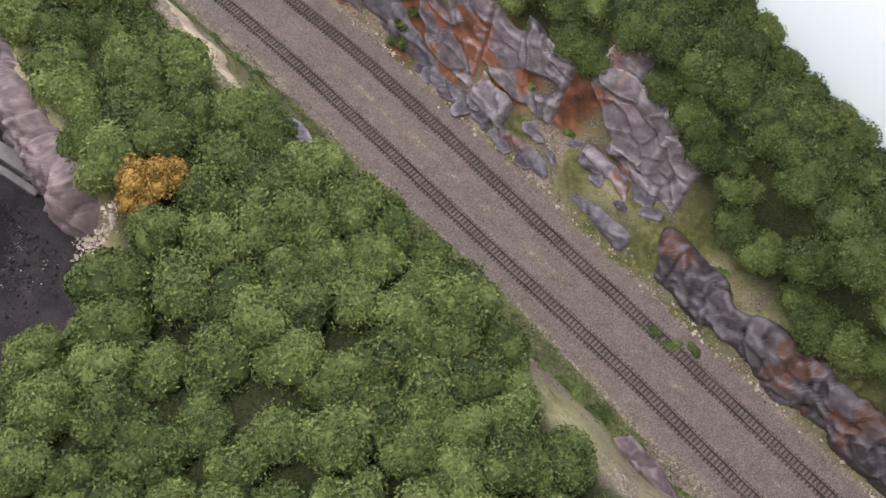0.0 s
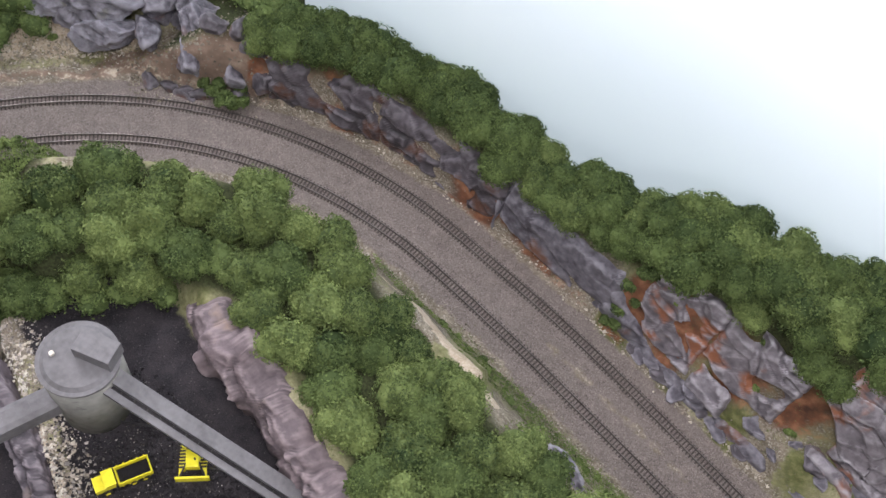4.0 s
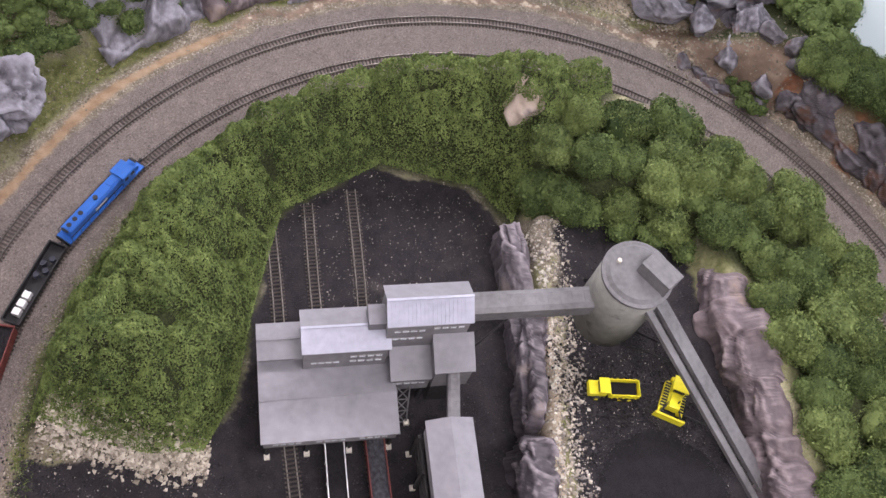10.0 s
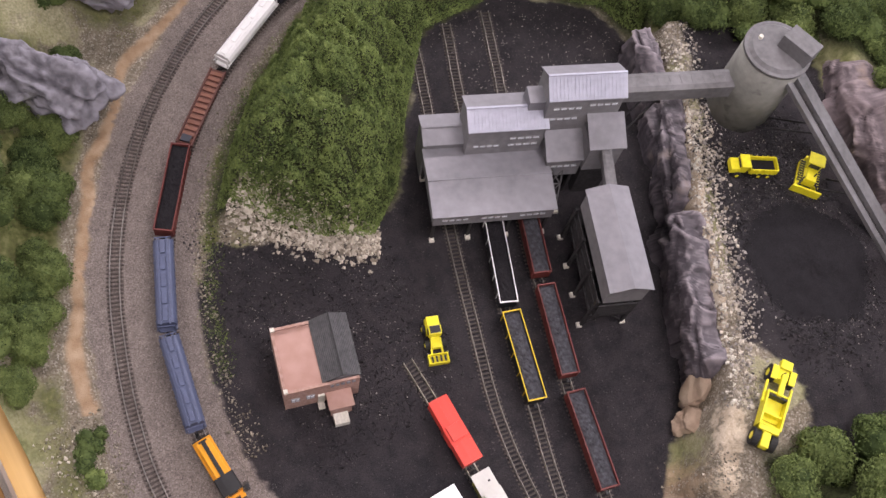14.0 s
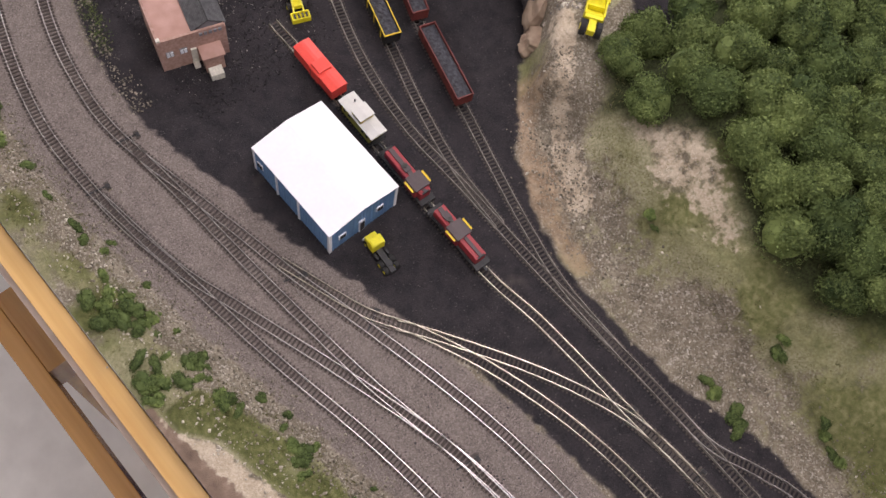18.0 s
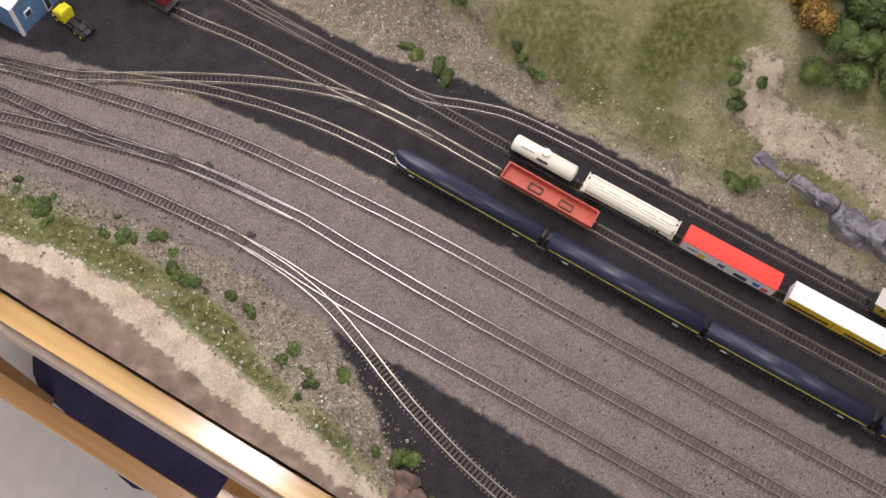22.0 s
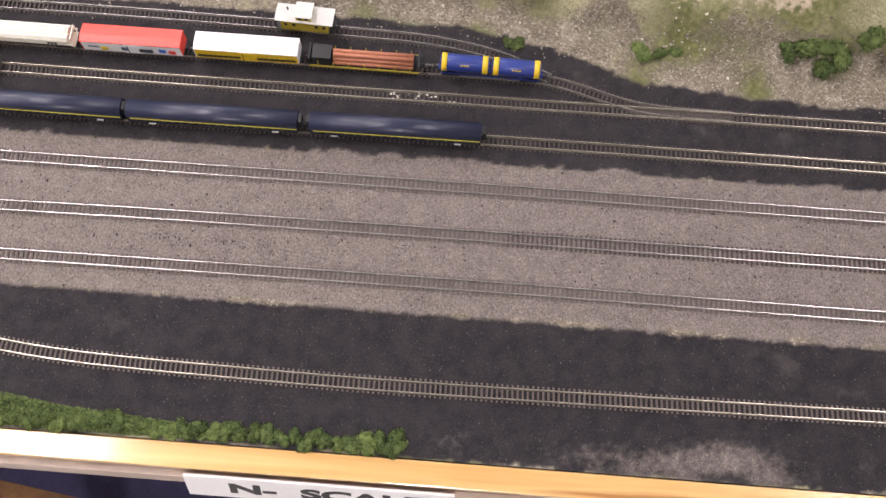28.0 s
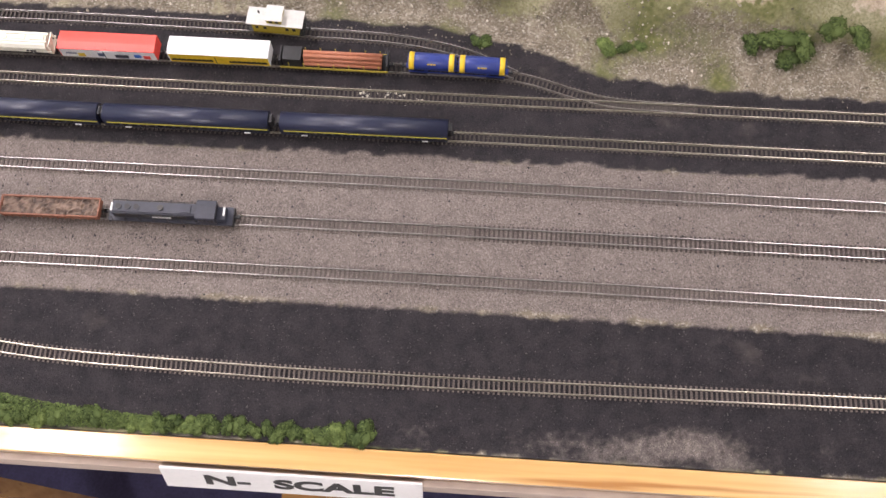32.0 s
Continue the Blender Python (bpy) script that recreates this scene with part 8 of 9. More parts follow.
def road_tractor(m):
    t = thing("road_tractor", "yellow tractor unit with a bare black chassis", "truck", m)
    part("chassis", boxes((-0.008, 0, 0.006, 0.030, 0.006, 0.0022)), M_BLACK, t)
    c = part("cab", boxes((0.009, 0, 0.0125, 0.010, 0.0145, 0.014), bevel=0.001), M_YELLOW, t)
    part("windscreen", boxes((0.0138, 0, 0.0155, 0.0008, 0.012, 0.005)), M_DARKGLASS, c)
    part("bonnet", boxes((0.0170, 0, 0.0095, 0.007, 0.0125, 0.007), bevel=0.001), M_YELLOW, t)
    part("bumper", boxes((0.0210, 0, 0.005, 0.0014, 0.0145, 0.003)), P["white"], t)
    part("roof_fairing", boxes((0.008, 0, 0.0202, 0.007, 0.012, 0.0018), bevel=0.0005), M_YELLOW, t)
    part("fifth_wheel", boxes((-0.013, 0, 0.0078, 0.007, 0.007, 0.0012), bevel=0.0003), M_BLACK, t)
    for y in (-1, 1):
        part("fuel_tank", boxes((-0.001, y * 0.006, 0.0055, 0.007, 0.003, 0.003), bevel=0.0008), M_BLACK, t)
        for x, w in ((0.0155, 0.0028), (-0.010, 0.0045), (-0.018, 0.0045)):
            wheel(t, x, y * 0.0062, 0.0042, 0.0042, w)


def heading(a, b, z):
    return pose((a[0] + b[0]) / 2, (a[1] + b[1]) / 2, z, 0, 0, math.degrees(math.atan2(b[1] - a[1], b[0] - a[0])))


haul_truck(heading((-0.290, 0.356), (-0.266, 0.396), SHELF_Z + 0.001))
bulldozer(heading((-0.255, 0.446), (-0.227, 0.409), SHELF_Z + 0.001) @ Matrix.Diagonal((1.0, 1.22, 1.0, 1.0)))
scraper(heading((-0.045, 0.183), (-0.094, 0.256), SHELF_Z + 0.001))
loader(heading((-0.324, 0.021), (-0.284, 0.006), 0.0005) @ Matrix.Diagonal((1.0, 1.22, 1.0, 1.0)))
road_tractor(heading((-0.008, -0.103), (-0.032, -0.1005), 0.0005))


# ---- coal heap on the quarry shelf ----
def coal_heap(x, y, rx, ry, tall):
    v, f, n, m = [], [], 64, 20
    for j in range(m + 1):
        u = j / m
        for i in range(n):
            a = 6.28319 * i / n
            k = 1 + 0.10 * noise.noise((2 * math.cos(a), 2 * math.sin(a), 3.0)) + 0.04 * noise.noise((7 * math.cos(a), 7 * math.sin(a), 1.0))
            px, py = x + rx * u * k * math.cos(a), y + ry * u * k * math.sin(a)
            z = tall * (1 - u * u) ** 1.2 * (1 + 0.2 * noise.noise((px * 40, py * 40, 0))) - 0.002 * u
            v.append((px, py, height(px, py) + z + 0.0012 * noise.noise((px * 260, py * 260, 0)) + 0.0012))
    for j in range(m):
        for i in range(n):
            f.append((j * n + i, j * n + (i + 1) % n, (j + 1) * n + (i + 1) % n, (j + 1) * n + i))
    tagged(smooth(raw("coal_mound", v, f, M_COAL)), "low mound of black coal dust on the quarry floor", "mound")


coal_heap(-0.166, 0.362, 0.074, 0.064, 0.008)

# ---- trees ----
def flakes(rng, pts, nrm, size, spread=0.5):
    """Small leaf flakes at the points, loosely turned to the normals."""
    n = len(pts)
    nn = nrm + spread * rng.randn(n, 3)
    nn /= np.linalg.norm(nn, axis=1)[:, None] + 1e-9
    a = np.cross(nn, rng.randn(n, 3))
    a /= np.linalg.norm(a, axis=1)[:, None] + 1e-9
    b = np.cross(nn, a)
    s = (size * rng.uniform(0.55, 1.25, n))[:, None]
    q = np.stack([pts + a * s, pts + b * s * 0.58, pts - a * s, pts - b * s * 0.58], 1).reshape(-1, 3)
    f = np.arange(4 * n).reshape(-1, 4)
    return q, f


def crown_mesh(name, seed, r, count, size, leaf, tall=0.85, lobes=11, core=0.80, spread=0.58):
    rng = np.random.RandomState(seed)
    c = rng.randn(lobes, 3)
    c /= np.linalg.norm(c, axis=1)[:, None]
    c[:, 2] = np.abs(c[:, 2]) * 0.8
    c, cr = c * r * rng.uniform(0.42, 0.62, lobes)[:, None], r * rng.uniform(0.34, 0.52, lobes)
    c, cr = np.r_[c, [[0, 0, 0]]], np.r_[cr, r * core]
    pts, nrm = [], []
    per = count // len(c) + 1
    for p, q in zip(c, cr):
        d = rng.randn(per * 2, 3)
        d /= np.linalg.norm(d, axis=1)[:, None]
        d = d[d[:, 2] > -0.55][:per]
        e = p + d * q * rng.uniform(0.90, 1.08, len(d))[:, None]
        tuft = np.array([noise.noise(Vector(w) * 190 + Vector((seed, 0, 0))) + 0.6 * noise.noise(Vector(w) * 420) for w in e])
        e = e + d * (tuft * min(0.0030, q * 0.26))[:, None]
        keep = np.ones(len(d), bool)
        for p2, q2 in zip(c, cr):
            keep &= ~((np.linalg.norm(e - p2, axis=1) < q2 * 0.82))
        pts.append(e[keep]), nrm.append(d[keep])
    pts, nrm = np.concatenate(pts), np.concatenate(nrm)
    v, f = flakes(rng, pts, nrm, size, spread)
    v, f = v.tolist(), f.tolist()
    for p, q in zip(c, cr):
        bm = bmesh.new()
        bmesh.ops.create_icosphere(bm, subdivisions=2, radius=q * 0.80)
        base = len(v)
        v += [(w.co.x + p[0], w.co.y + p[1], w.co.z + p[2]) for w in bm.verts]
        f += [[w.index + base for w in g.verts] for g in bm.faces]
        bm.free()
    v = [(x, y, z * tall) for x, y, z in v]
    me = bpy.data.meshes.new(name)
    me.from_pydata(v, [], f)
    me.materials.append(leaf)
    return me


def tree_kind(seed, r, count, size, leaf, label, lift, core=0.80, spread=0.58):
    t = thing("tree", label, "tree")
    bm = bmesh.new()
    rod(bm, (0, 0, -0.012), (0, 0, lift), r * 0.07, 7)
    for k in range(3):
        a = k * 2.1 + seed
        rod(bm, (0, 0, lift * 0.5), (r * 0.4 * math.cos(a), r * 0.4 * math.sin(a), lift), r * 0.03, 5)
    part("trunk", bm, M_TRUNK, t)
    shared("crown", crown_mesh("crown", seed, r, count, size, leaf, tall=1.03, core=core, spread=spread), t, pose(0, 0, lift))
    return t


PUFF = "rounded green foliage tree on the hillside"
KINDS = [tree_kind(s, 0.0295, 8600, 0.00142, M_LEAF if s % 3 else M_LEAFDARK, PUFF if s % 3 else "rounded dark green foliage tree on the hillside", 0.016) for s in range(1, 8)]
BUSHES = [tree_kind(s, 0.010, 900, 0.0011, M_LEAFDARK if s % 2 else M_LEAFMAT, "small dark green bush of foliage clumps" if s % 2 else "small light green bush of foliage clumps", 0.003, 0.40) for s in range(20, 24)]
for b in BUSHES:
    b.name, b["category"] = "bush", "bush"
GOLD = tree_kind(40, 0.020, 3000, 0.0013, M_LEAFGOLD, "golden yellow autumn bush among the trees", 0.012, 0.62, 1.6)
GOLD.name = "bush"


def plant(kinds, poly, gap, scale=(0.8, 1.2), seed=0, sink=0.0, limit=400, group="trees", avoid=None):
    rng = random.Random(seed)
    xs, ys = [p[0] for p in poly], [p[1] for p in poly]
    done = []
    many = np.array([(rng.uniform(min(xs), max(xs)), rng.uniform(min(ys), max(ys))) for _ in range(limit * 150)])
    for x, y in many[inside(many[:, 0], many[:, 1], poly)]:
        if any((x - a) ** 2 + (y - b) ** 2 < gap * gap for a, b in done):
            continue
        if avoid and inside(np.array([x]), np.array([y]), avoid)[0]:
            continue
        done.append((x, y))
        s = rng.uniform(*scale)
        o = copy_thing(rng.choice(kinds), pose(x, y, height(x, y) - sink, rng.uniform(-8, 8), rng.uniform(-8, 8), rng.uniform(0, 360)))
        o.scale = (s, s, s * rng.uniform(0.85, 1.1))
        tagged(o, group=group)
        if len(done) >= limit:
            break
    return done


GOLD_SPOT = [(-0.05, 0.475), (-0.03, 0.445), (0.01, 0.440), (0.03, 0.465), (0.032, 0.50), (0.005, 0.522), (-0.03, 0.515)]
plant(KINDS, EAST, 0.0335, (0.90, 1.18), 3, 0.006, 330, "hillside trees", GOLD_SPOT)


def woods(label, poly, gap, r, seed, per=900):
    """Far woodland as one mass of leaf flakes over rounded crowns."""
    rng = np.random.RandomState(seed)
    xs, ys = np.array(poly).T
    many = np.stack([rng.uniform(xs.min(), xs.max(), 30000), rng.uniform(ys.min(), ys.max(), 30000)], 1)
    done, V, F, n = [], [], [], 0
    src = [crown_mesh("far_crown", seed + k, r, per, 0.0021, M_LEAF if k % 2 else M_LEAFDARK, lobes=8) for k in range(3)]
    shapes = [(np.array([v.co for v in me.vertices]), [tuple(p.vertices) for p in me.polygons]) for me in src]
    for x, y in many[inside(many[:, 0], many[:, 1], poly)]:
        if any((x - a) ** 2 + (y - b) ** 2 < gap * gap for a, b in done):
            continue
        done.append((x, y))
        v, f = shapes[rng.randint(3)]
        a, s = rng.uniform(0, 6.28), rng.uniform(0.75, 1.15)
        w = np.stack([v[:, 0] * math.cos(a) - v[:, 1] * math.sin(a), v[:, 0] * math.sin(a) + v[:, 1] * math.cos(a), v[:, 2]], 1) * s + (x, y, height(x, y) + 0.010)
        V += w.tolist()
        F += [tuple(i + n for i in g) for g in f]
        n += len(v)
    for me in src:
        bpy.data.meshes.remove(me)
    tagged(raw("woodland", V, F, M_LEAFDARK), label, "woodland", kind="stuff")


plant([KINDS[2], KINDS[5], KINDS[2], KINDS[0]], RIDGE, 0.0215, (0.82, 1.14), 4, 0.008, 340, "ridge trees")

# ---- leafy ground cover ----
def thicket(label, poly, count, lump, seed, leaf, size=0.0017, lift=0.004):
    """A continuous mat of leaf flakes over lumpy ground."""
    rng = np.random.RandomState(seed)
    xs, ys = np.array(poly).T
    X, Y = rng.uniform(xs.min(), xs.max(), count * 2), rng.uniform(ys.min(), ys.max(), count * 2)
    keep = inside(X, Y, poly)
    X, Y = X[keep][:count], Y[keep][:count]
    edge = ease(far(X, Y, poly, True) / 0.022)

    many = np.stack([rng.uniform(xs.min(), xs.max(), 4000), rng.uniform(ys.min(), ys.max(), 4000)], 1)
    hub = np.zeros((0, 2))
    for p in many[inside(many[:, 0], many[:, 1], poly)]:
        if not len(hub) or np.min(np.hypot(*(hub - p).T)) > lump * 0.84:
            hub = np.r_[hub, [p]]
    wide = lump * rng.uniform(0.5, 0.85, len(hub))

    def top(X, Y):
        e = ease(far(X, Y, poly, True) / 0.018)
        z = np.zeros(len(X))
        for (hx, hy), w in zip(hub, wide):
            z = np.maximum(z, np.sqrt(np.maximum(w * w - (X - hx) ** 2 - (Y - hy) ** 2, 0)))
        z = z + lump * (0.5 * lattice(X, Y, 40, seed + 2) + 0.30 * lattice(X, Y, 110, seed + 3) + 0.22 * lattice(X, Y, 260, seed + 4))
        g = np.array([height(x, y) for x, y in zip(X, Y)])
        return g + lift + e * (0.002 + 1.25 * z)

    Z = top(X, Y)
    e = 0.003
    nx, ny = (top(X - e, Y) - top(X + e, Y)) / (2 * e), (top(X, Y - e) - top(X, Y + e)) / (2 * e)
    n = np.stack([nx, ny, np.ones_like(nx)], 1)
    n /= np.linalg.norm(n, axis=1)[:, None]
    p = np.stack([X, Y, Z - rng.rand(len(X)) ** 2 * min(0.006, lump * 0.18)], 1)
    v, f = flakes(rng, p, n, size, 0.40)
    ob = raw("undergrowth", v.tolist(), f.tolist(), leaf)
    return tagged(ob, label, "undergrowth", kind="stuff")


thicket("dense green foliage mat over the hill inside the curve", MAT, 210000, 0.034, 31, M_LEAFMAT, 0.00135)
FRONTMAT = [(0.525, -0.318), (0.57, -0.326), (0.66, -0.338), (0.80, -0.3475), (0.80, -0.358), (0.53, -0.358)]
thicket("low green foliage along the edge board", FRONTMAT, 9000, 0.009, 41, M_LEAFDARK, 0.0013, 0.001)

VERGE = [(-0.24, 0.722), (-0.155, 0.690), (-0.05, 0.655), (0.035, 0.634), (0.10, 0.622), (0.19, 0.607), (0.30, 0.58), (0.45, 0.548), (0.45, 0.578), (0.345, 0.607), (0.25, 0.634), (0.162, 0.652), (0.077, 0.664), (-0.02, 0.690), (-0.135, 0.706), (-0.25, 0.734)]
thicket("low dark green turf beside the inner line", VERGE, 44000, 0.007, 43, M_LEAFMAT, 0.0012, 0.0018)

# ---- more trees and bushes ----
LEFT = [(-0.42, -0.345), (-0.46, -0.295), (-0.52, -0.275), (-0.58, -0.245), (-0.65, -0.215), (-0.72, -0.18), (-0.80, -0.14), (-0.95, -0.20), (-0.95, -0.345)]
plant(KINDS, LEFT, 0.030, (0.6, 0.9), 8, 0.004, 14, "trees outside the curve")
BEND = [(-0.70, -0.192), (-0.63, -0.232), (-0.575, -0.258), (-0.50, -0.292), (-0.462, -0.310), (-0.445, -0.345), (-0.60, -0.345), (-0.72, -0.26)]
plant(KINDS, BEND, 0.026, (0.62, 0.92), 28, 0.006, 60, "trees outside the curve")
WEST = [(-0.93, 0.05), (-0.935, 0.3), (-0.93, 0.45), (-0.90, 0.56), (-0.82, 0.62), (-0.72, 0.74), (-0.78, 0.84), (-0.66, 0.94), (-1.0, 0.94), (-1.15, 0.5), (-1.1, 0.05)]
woods("green woodland on the slope outside the curve", WEST, 0.034, 0.027, 9)
BRUSH = [(-0.855, 0.535), (-0.80, 0.635), (-0.748, 0.735), (-0.80, 0.79), (-0.88, 0.71), (-0.945, 0.57)]
woods("dark green brush between the grey boulders", BRUSH, 0.026, 0.022, 29)
woods("dark green brush above the pale boulders", [(-0.915, 0.05), (-0.925, 0.33), (-0.935, 0.41), (-0.955, 0.47), (-1.02, 0.45), (-1.0, 0.05)], 0.027, 0.023, 31)
woods("green brush beside the boulders at the bend", [(-0.80, -0.14), (-0.86, -0.07), (-0.91, -0.04), (-0.91, 0.07), (-0.98, 0.05), (-0.95, -0.16)], 0.027, 0.023, 33)
woods("green foliage filling the head of the quarry", [(-0.50, 0.455), (-0.46, 0.462), (-0.42, 0.472), (-0.375, 0.515), (-0.345, 0.545), (-0.335, 0.585), (-0.44, 0.57), (-0.50, 0.51)], 0.028, 0.026, 35)
woods("green foliage behind the boulders at the bend", [(-0.63, 0.905), (-0.50, 0.868), (-0.49, 0.945), (-0.64, 0.955)], 0.028, 0.026, 37)
woods("low green brush in the notch of the cutting", [past(x, o) for x, o in ((0.003, 0.040), (0.024, 0.040), (0.026, 0.068), (0.012, 0.068))], 0.009, 0.009, 39)
woods("green brush at the bend of the outer line", [(-0.545, 0.792), (-0.51, 0.785), (-0.485, 0.805), (-0.50, 0.818), (-0.53, 0.81)], 0.012, 0.010, 45)
woods("dark green brush above the sandy bank", [(0.645, 0.222), (0.668, 0.194), (0.72, 0.192), (0.765, 0.215), (0.76, 0.26), (0.66, 0.275)], 0.024, 0.022, 49)
FAR = [(0.535, 0.275), (0.62, 0.235), (0.72, 0.262), (0.85, 0.275), (1.1, 0.285), (1.1, 0.40), (0.62, 0.45), (0.56, 0.36)]
woods("green woodland on the far hillside", FAR, 0.036, 0.029, 17)


def shrub(kinds, x, y, s, seed, squash=1.0):
    rng = random.Random(seed)
    o = copy_thing(rng.choice(kinds), pose(x, y, height(x, y) - 0.002, 0, 0, rng.uniform(0, 360)))
    o.scale = (s * rng.uniform(0.75, 1.45), s * rng.uniform(0.75, 1.2), s * squash * 0.62)
    return tagged(o, group="bushes")


DARK, PALE = [b for b in BUSHES if "dark" in b["label"]], [b for b in BUSHES if "light" in b["label"]]
for k, (x, y, s) in enumerate(((0.125, 0.117, 1.0), (0.138, 0.112, 0.6), (0.276, 0.058, 0.9), (0.29, 0.055, 1.0), (0.315, 0.057, 1.1), (0.327, 0.052, 0.8), (0.294, 0.125, 1.0), (0.30, 0.117, 1.2), (0.375, 0.108, 0.9), (0.386, 0.103, 1.1), (0.40, 0.098, 0.8), (0.633, 0.098, 1.1), (0.645, 0.104, 1.0), (0.622, 0.10, 0.7), (0.861, 0.100, 1.0), (0.886, 0.114, 1.2), (0.873, 0.106, 0.7), (0.832, 0.105, 0.8), (0.996, 0.117, 1.1), (1.033, 0.095, 1.4), (1.045, 0.093, 1.0), (0.575, 0.173, 1.0), (0.581, 0.161, 0.9), (0.594, 0.147, 1.2), (0.590, 0.154, 0.8), (0.605, 0.172, 0.9),
                               (0.088, -0.285, 0.9), (0.10, -0.29, 0.7), (0.004, -0.302, 1.0), (0.018, -0.298, 0.7), (-0.044, -0.338, 1.1), (-0.06, -0.33, 0.9), (-0.117, -0.319, 0.9), (-0.13, -0.313, 0.7), (0.191, -0.245, 0.8), (0.164, -0.262, 0.8), (0.212, -0.25, 0.7), (0.224, -0.266, 0.9), (0.303, -0.262, 0.8), (0.356, -0.272, 1.0), (0.388, -0.292, 0.8), (0.407, -0.27, 0.7), (0.495, -0.300, 1.1), (0.485, -0.306, 0.8), (-0.115, -0.330, 1.3), (-0.135, -0.335, 1.2), (-0.098, -0.322, 0.9), (-0.052, -0.345, 1.3), (-0.035, -0.348, 1.0), (-0.075, -0.338, 0.9), (0.085, -0.276, 1.0), (0.072, -0.281, 0.8), (-0.375, -0.309, 1.3), (-0.364, -0.318, 1.3), (-0.342, -0.319, 1.2), (-0.378, -0.299, 0.9), (-0.152, -0.342, 1.1), (-0.143, -0.325, 1.0), (-0.122, -0.342, 1.1), (-0.117, -0.315, 1.2), (-0.099, -0.309, 1.1), (-0.044, -0.305, 1.0), (-0.032, -0.320, 0.9), (0.001, -0.304, 1.0),
                               (1.026, 0.045, 0.9), (1.017, 0.046, 0.7), (1.146, 0.042, 1.0), (1.165, 0.042, 0.9), (1.180, 0.045, 0.6), (0.411, 0.098, 0.9), (0.33, 0.045, 0.9), (0.36, 0.57, 1.2), (0.375, 0.56, 1.3), (0.39, 0.555, 1.1), (0.40, 0.562, 1.0), (0.425, 0.548, 1.2), (0.44, 0.552, 0.9), (0.405, 0.68, 0.9), (0.425, 0.678, 0.8), (0.445, 0.685, 0.8))):
    shrub(DARK if k % 3 else PALE, x, y, s, k)
for k, (x, y, s) in enumerate(((1.285, 0.050, 1.5), (1.31, 0.052, 1.9), (1.335, 0.050, 1.8), (1.36, 0.060, 1.7), (1.385, 0.058, 1.6), (1.322, 0.035, 1.3), (1.265, 0.094, 1.2), (1.28, 0.096, 1.0))):
    shrub(DARK, x, y, s, 70 + k)
rng_front = random.Random(12)
for k in range(30):
    x = 0.60 + k * 0.0118
    shrub(DARK if rng_front.random() < 0.62 else PALE, x, -0.351 + rng_front.uniform(-0.002, 0.003), rng_front.uniform(0.75, 1.2), 90 + k, 1.1)
for k in range(26):
    a = radians(rng_front.uniform(238, 350))
    r = R_OUT + rng_front.uniform(0.07, 0.17)
    shrub(BUSHES, HUB[0] + r * math.sin(a), HUB[1] + r * math.cos(a), rng_front.uniform(0.6, 1.3), 130 + k)
for k in range(42):
    x = rng_front.uniform(-0.38, 0.49)
    shrub(DARK if k % 3 else PALE, x, np.interp(x, *LAWN_TOP) + rng_front.uniform(-0.004, 0.024), rng_front.uniform(0.35, 0.85), 300 + k)
for k in range(34):
    x = rng_front.uniform(-0.12, 0.62)
    shrub(BUSHES, x, outer_y(x) + rng_front.uniform(0.065, 0.15), rng_front.uniform(0.45, 1.0), 160 + k)
for k in range(60):
    x = rng_front.uniform(-0.18, 0.50)
    shrub(BUSHES, x, outer_y(x) - 0.098 - abs(rng_front.gauss(0, 0.02)), rng_front.uniform(0.3, 0.7), 200 + k)
for x, y, s in ((-0.010, 0.478, 1.25), (-0.002, 0.494, 0.95), (-0.006, 0.462, 0.9)):
    o = copy_thing(GOLD, pose(x, y, height(x, y) + 0.002))
    o.scale = (s, s, s)
for x, y, s in ((0.612, 0.216, 1.15), (0.594, 0.232, 1.0)):
    o = copy_thing(GOLD, pose(x, y, height(x, y) + 0.002, 0, 0, 80))
    o.scale = (s, s, s)
o = copy_thing(KINDS[0], pose(0.642, 0.186, height(0.642, 0.186) - 0.004, 0, 0, 50))
o.scale = (0.62, 0.62, 0.7)
tagged(o, "round bright green bush above the sandy bank", "bush")


# ---- grass tufts ----
M_TUFT = surface("olive_tufts", (0.075, 0.080, 0.028), (0.30, 0.29, 0.14), 60, 0.85, 0.0, island=0.7, coarse=0.3, spec=0.1)


def tufts(label, spot, count, seed, blade=0.0022, material=None):
    """Short upright blades in small clumps."""
    rng = np.random.RandomState(seed)
    v, f = [], []
    for _ in range(count):
        x, y = spot(rng)
        for _ in range(7):
            a, r = rng.uniform(0, 6.28), abs(rng.randn()) * 0.0016
            px, py = x + r * math.cos(a), y + r * math.sin(a)
            z, h, w = height(px, py) - 0.0003, blade * rng.uniform(0.5, 1.2), 0.0005
            b, lean = rng.uniform(0, 6.28), rng.randn(2) * 0.0011
            n = len(v)
            v += [(px - w * math.cos(b), py - w * math.sin(b), z), (px + w * math.cos(b), py + w * math.sin(b), z), (px + lean[0], py + lean[1], z + h)]
            f.append((n, n + 1, n + 2))
    tagged(raw("grass_tufts", v, f, material or M_TUFT), label, "grass", kind="stuff")


def front_spot(rng):
    x = rng.uniform(-0.40, 0.50)
    return x, (rng.uniform(-0.352, -0.295) if x < -0.02 else np.interp(x, *LAWN_TOP) + rng.uniform(-0.022, 0.016))


def hill_spot(rng):
    k = rng.randint(len(GULLY) - 1)
    u = rng.rand()
    x, y = (GULLY[k][i] * (1 - u) + GULLY[k + 1][i] * u for i in (0, 1))
    return x + 0.01 * rng.randn(), y + rng.gamma(1.3, 0.018) - 0.008


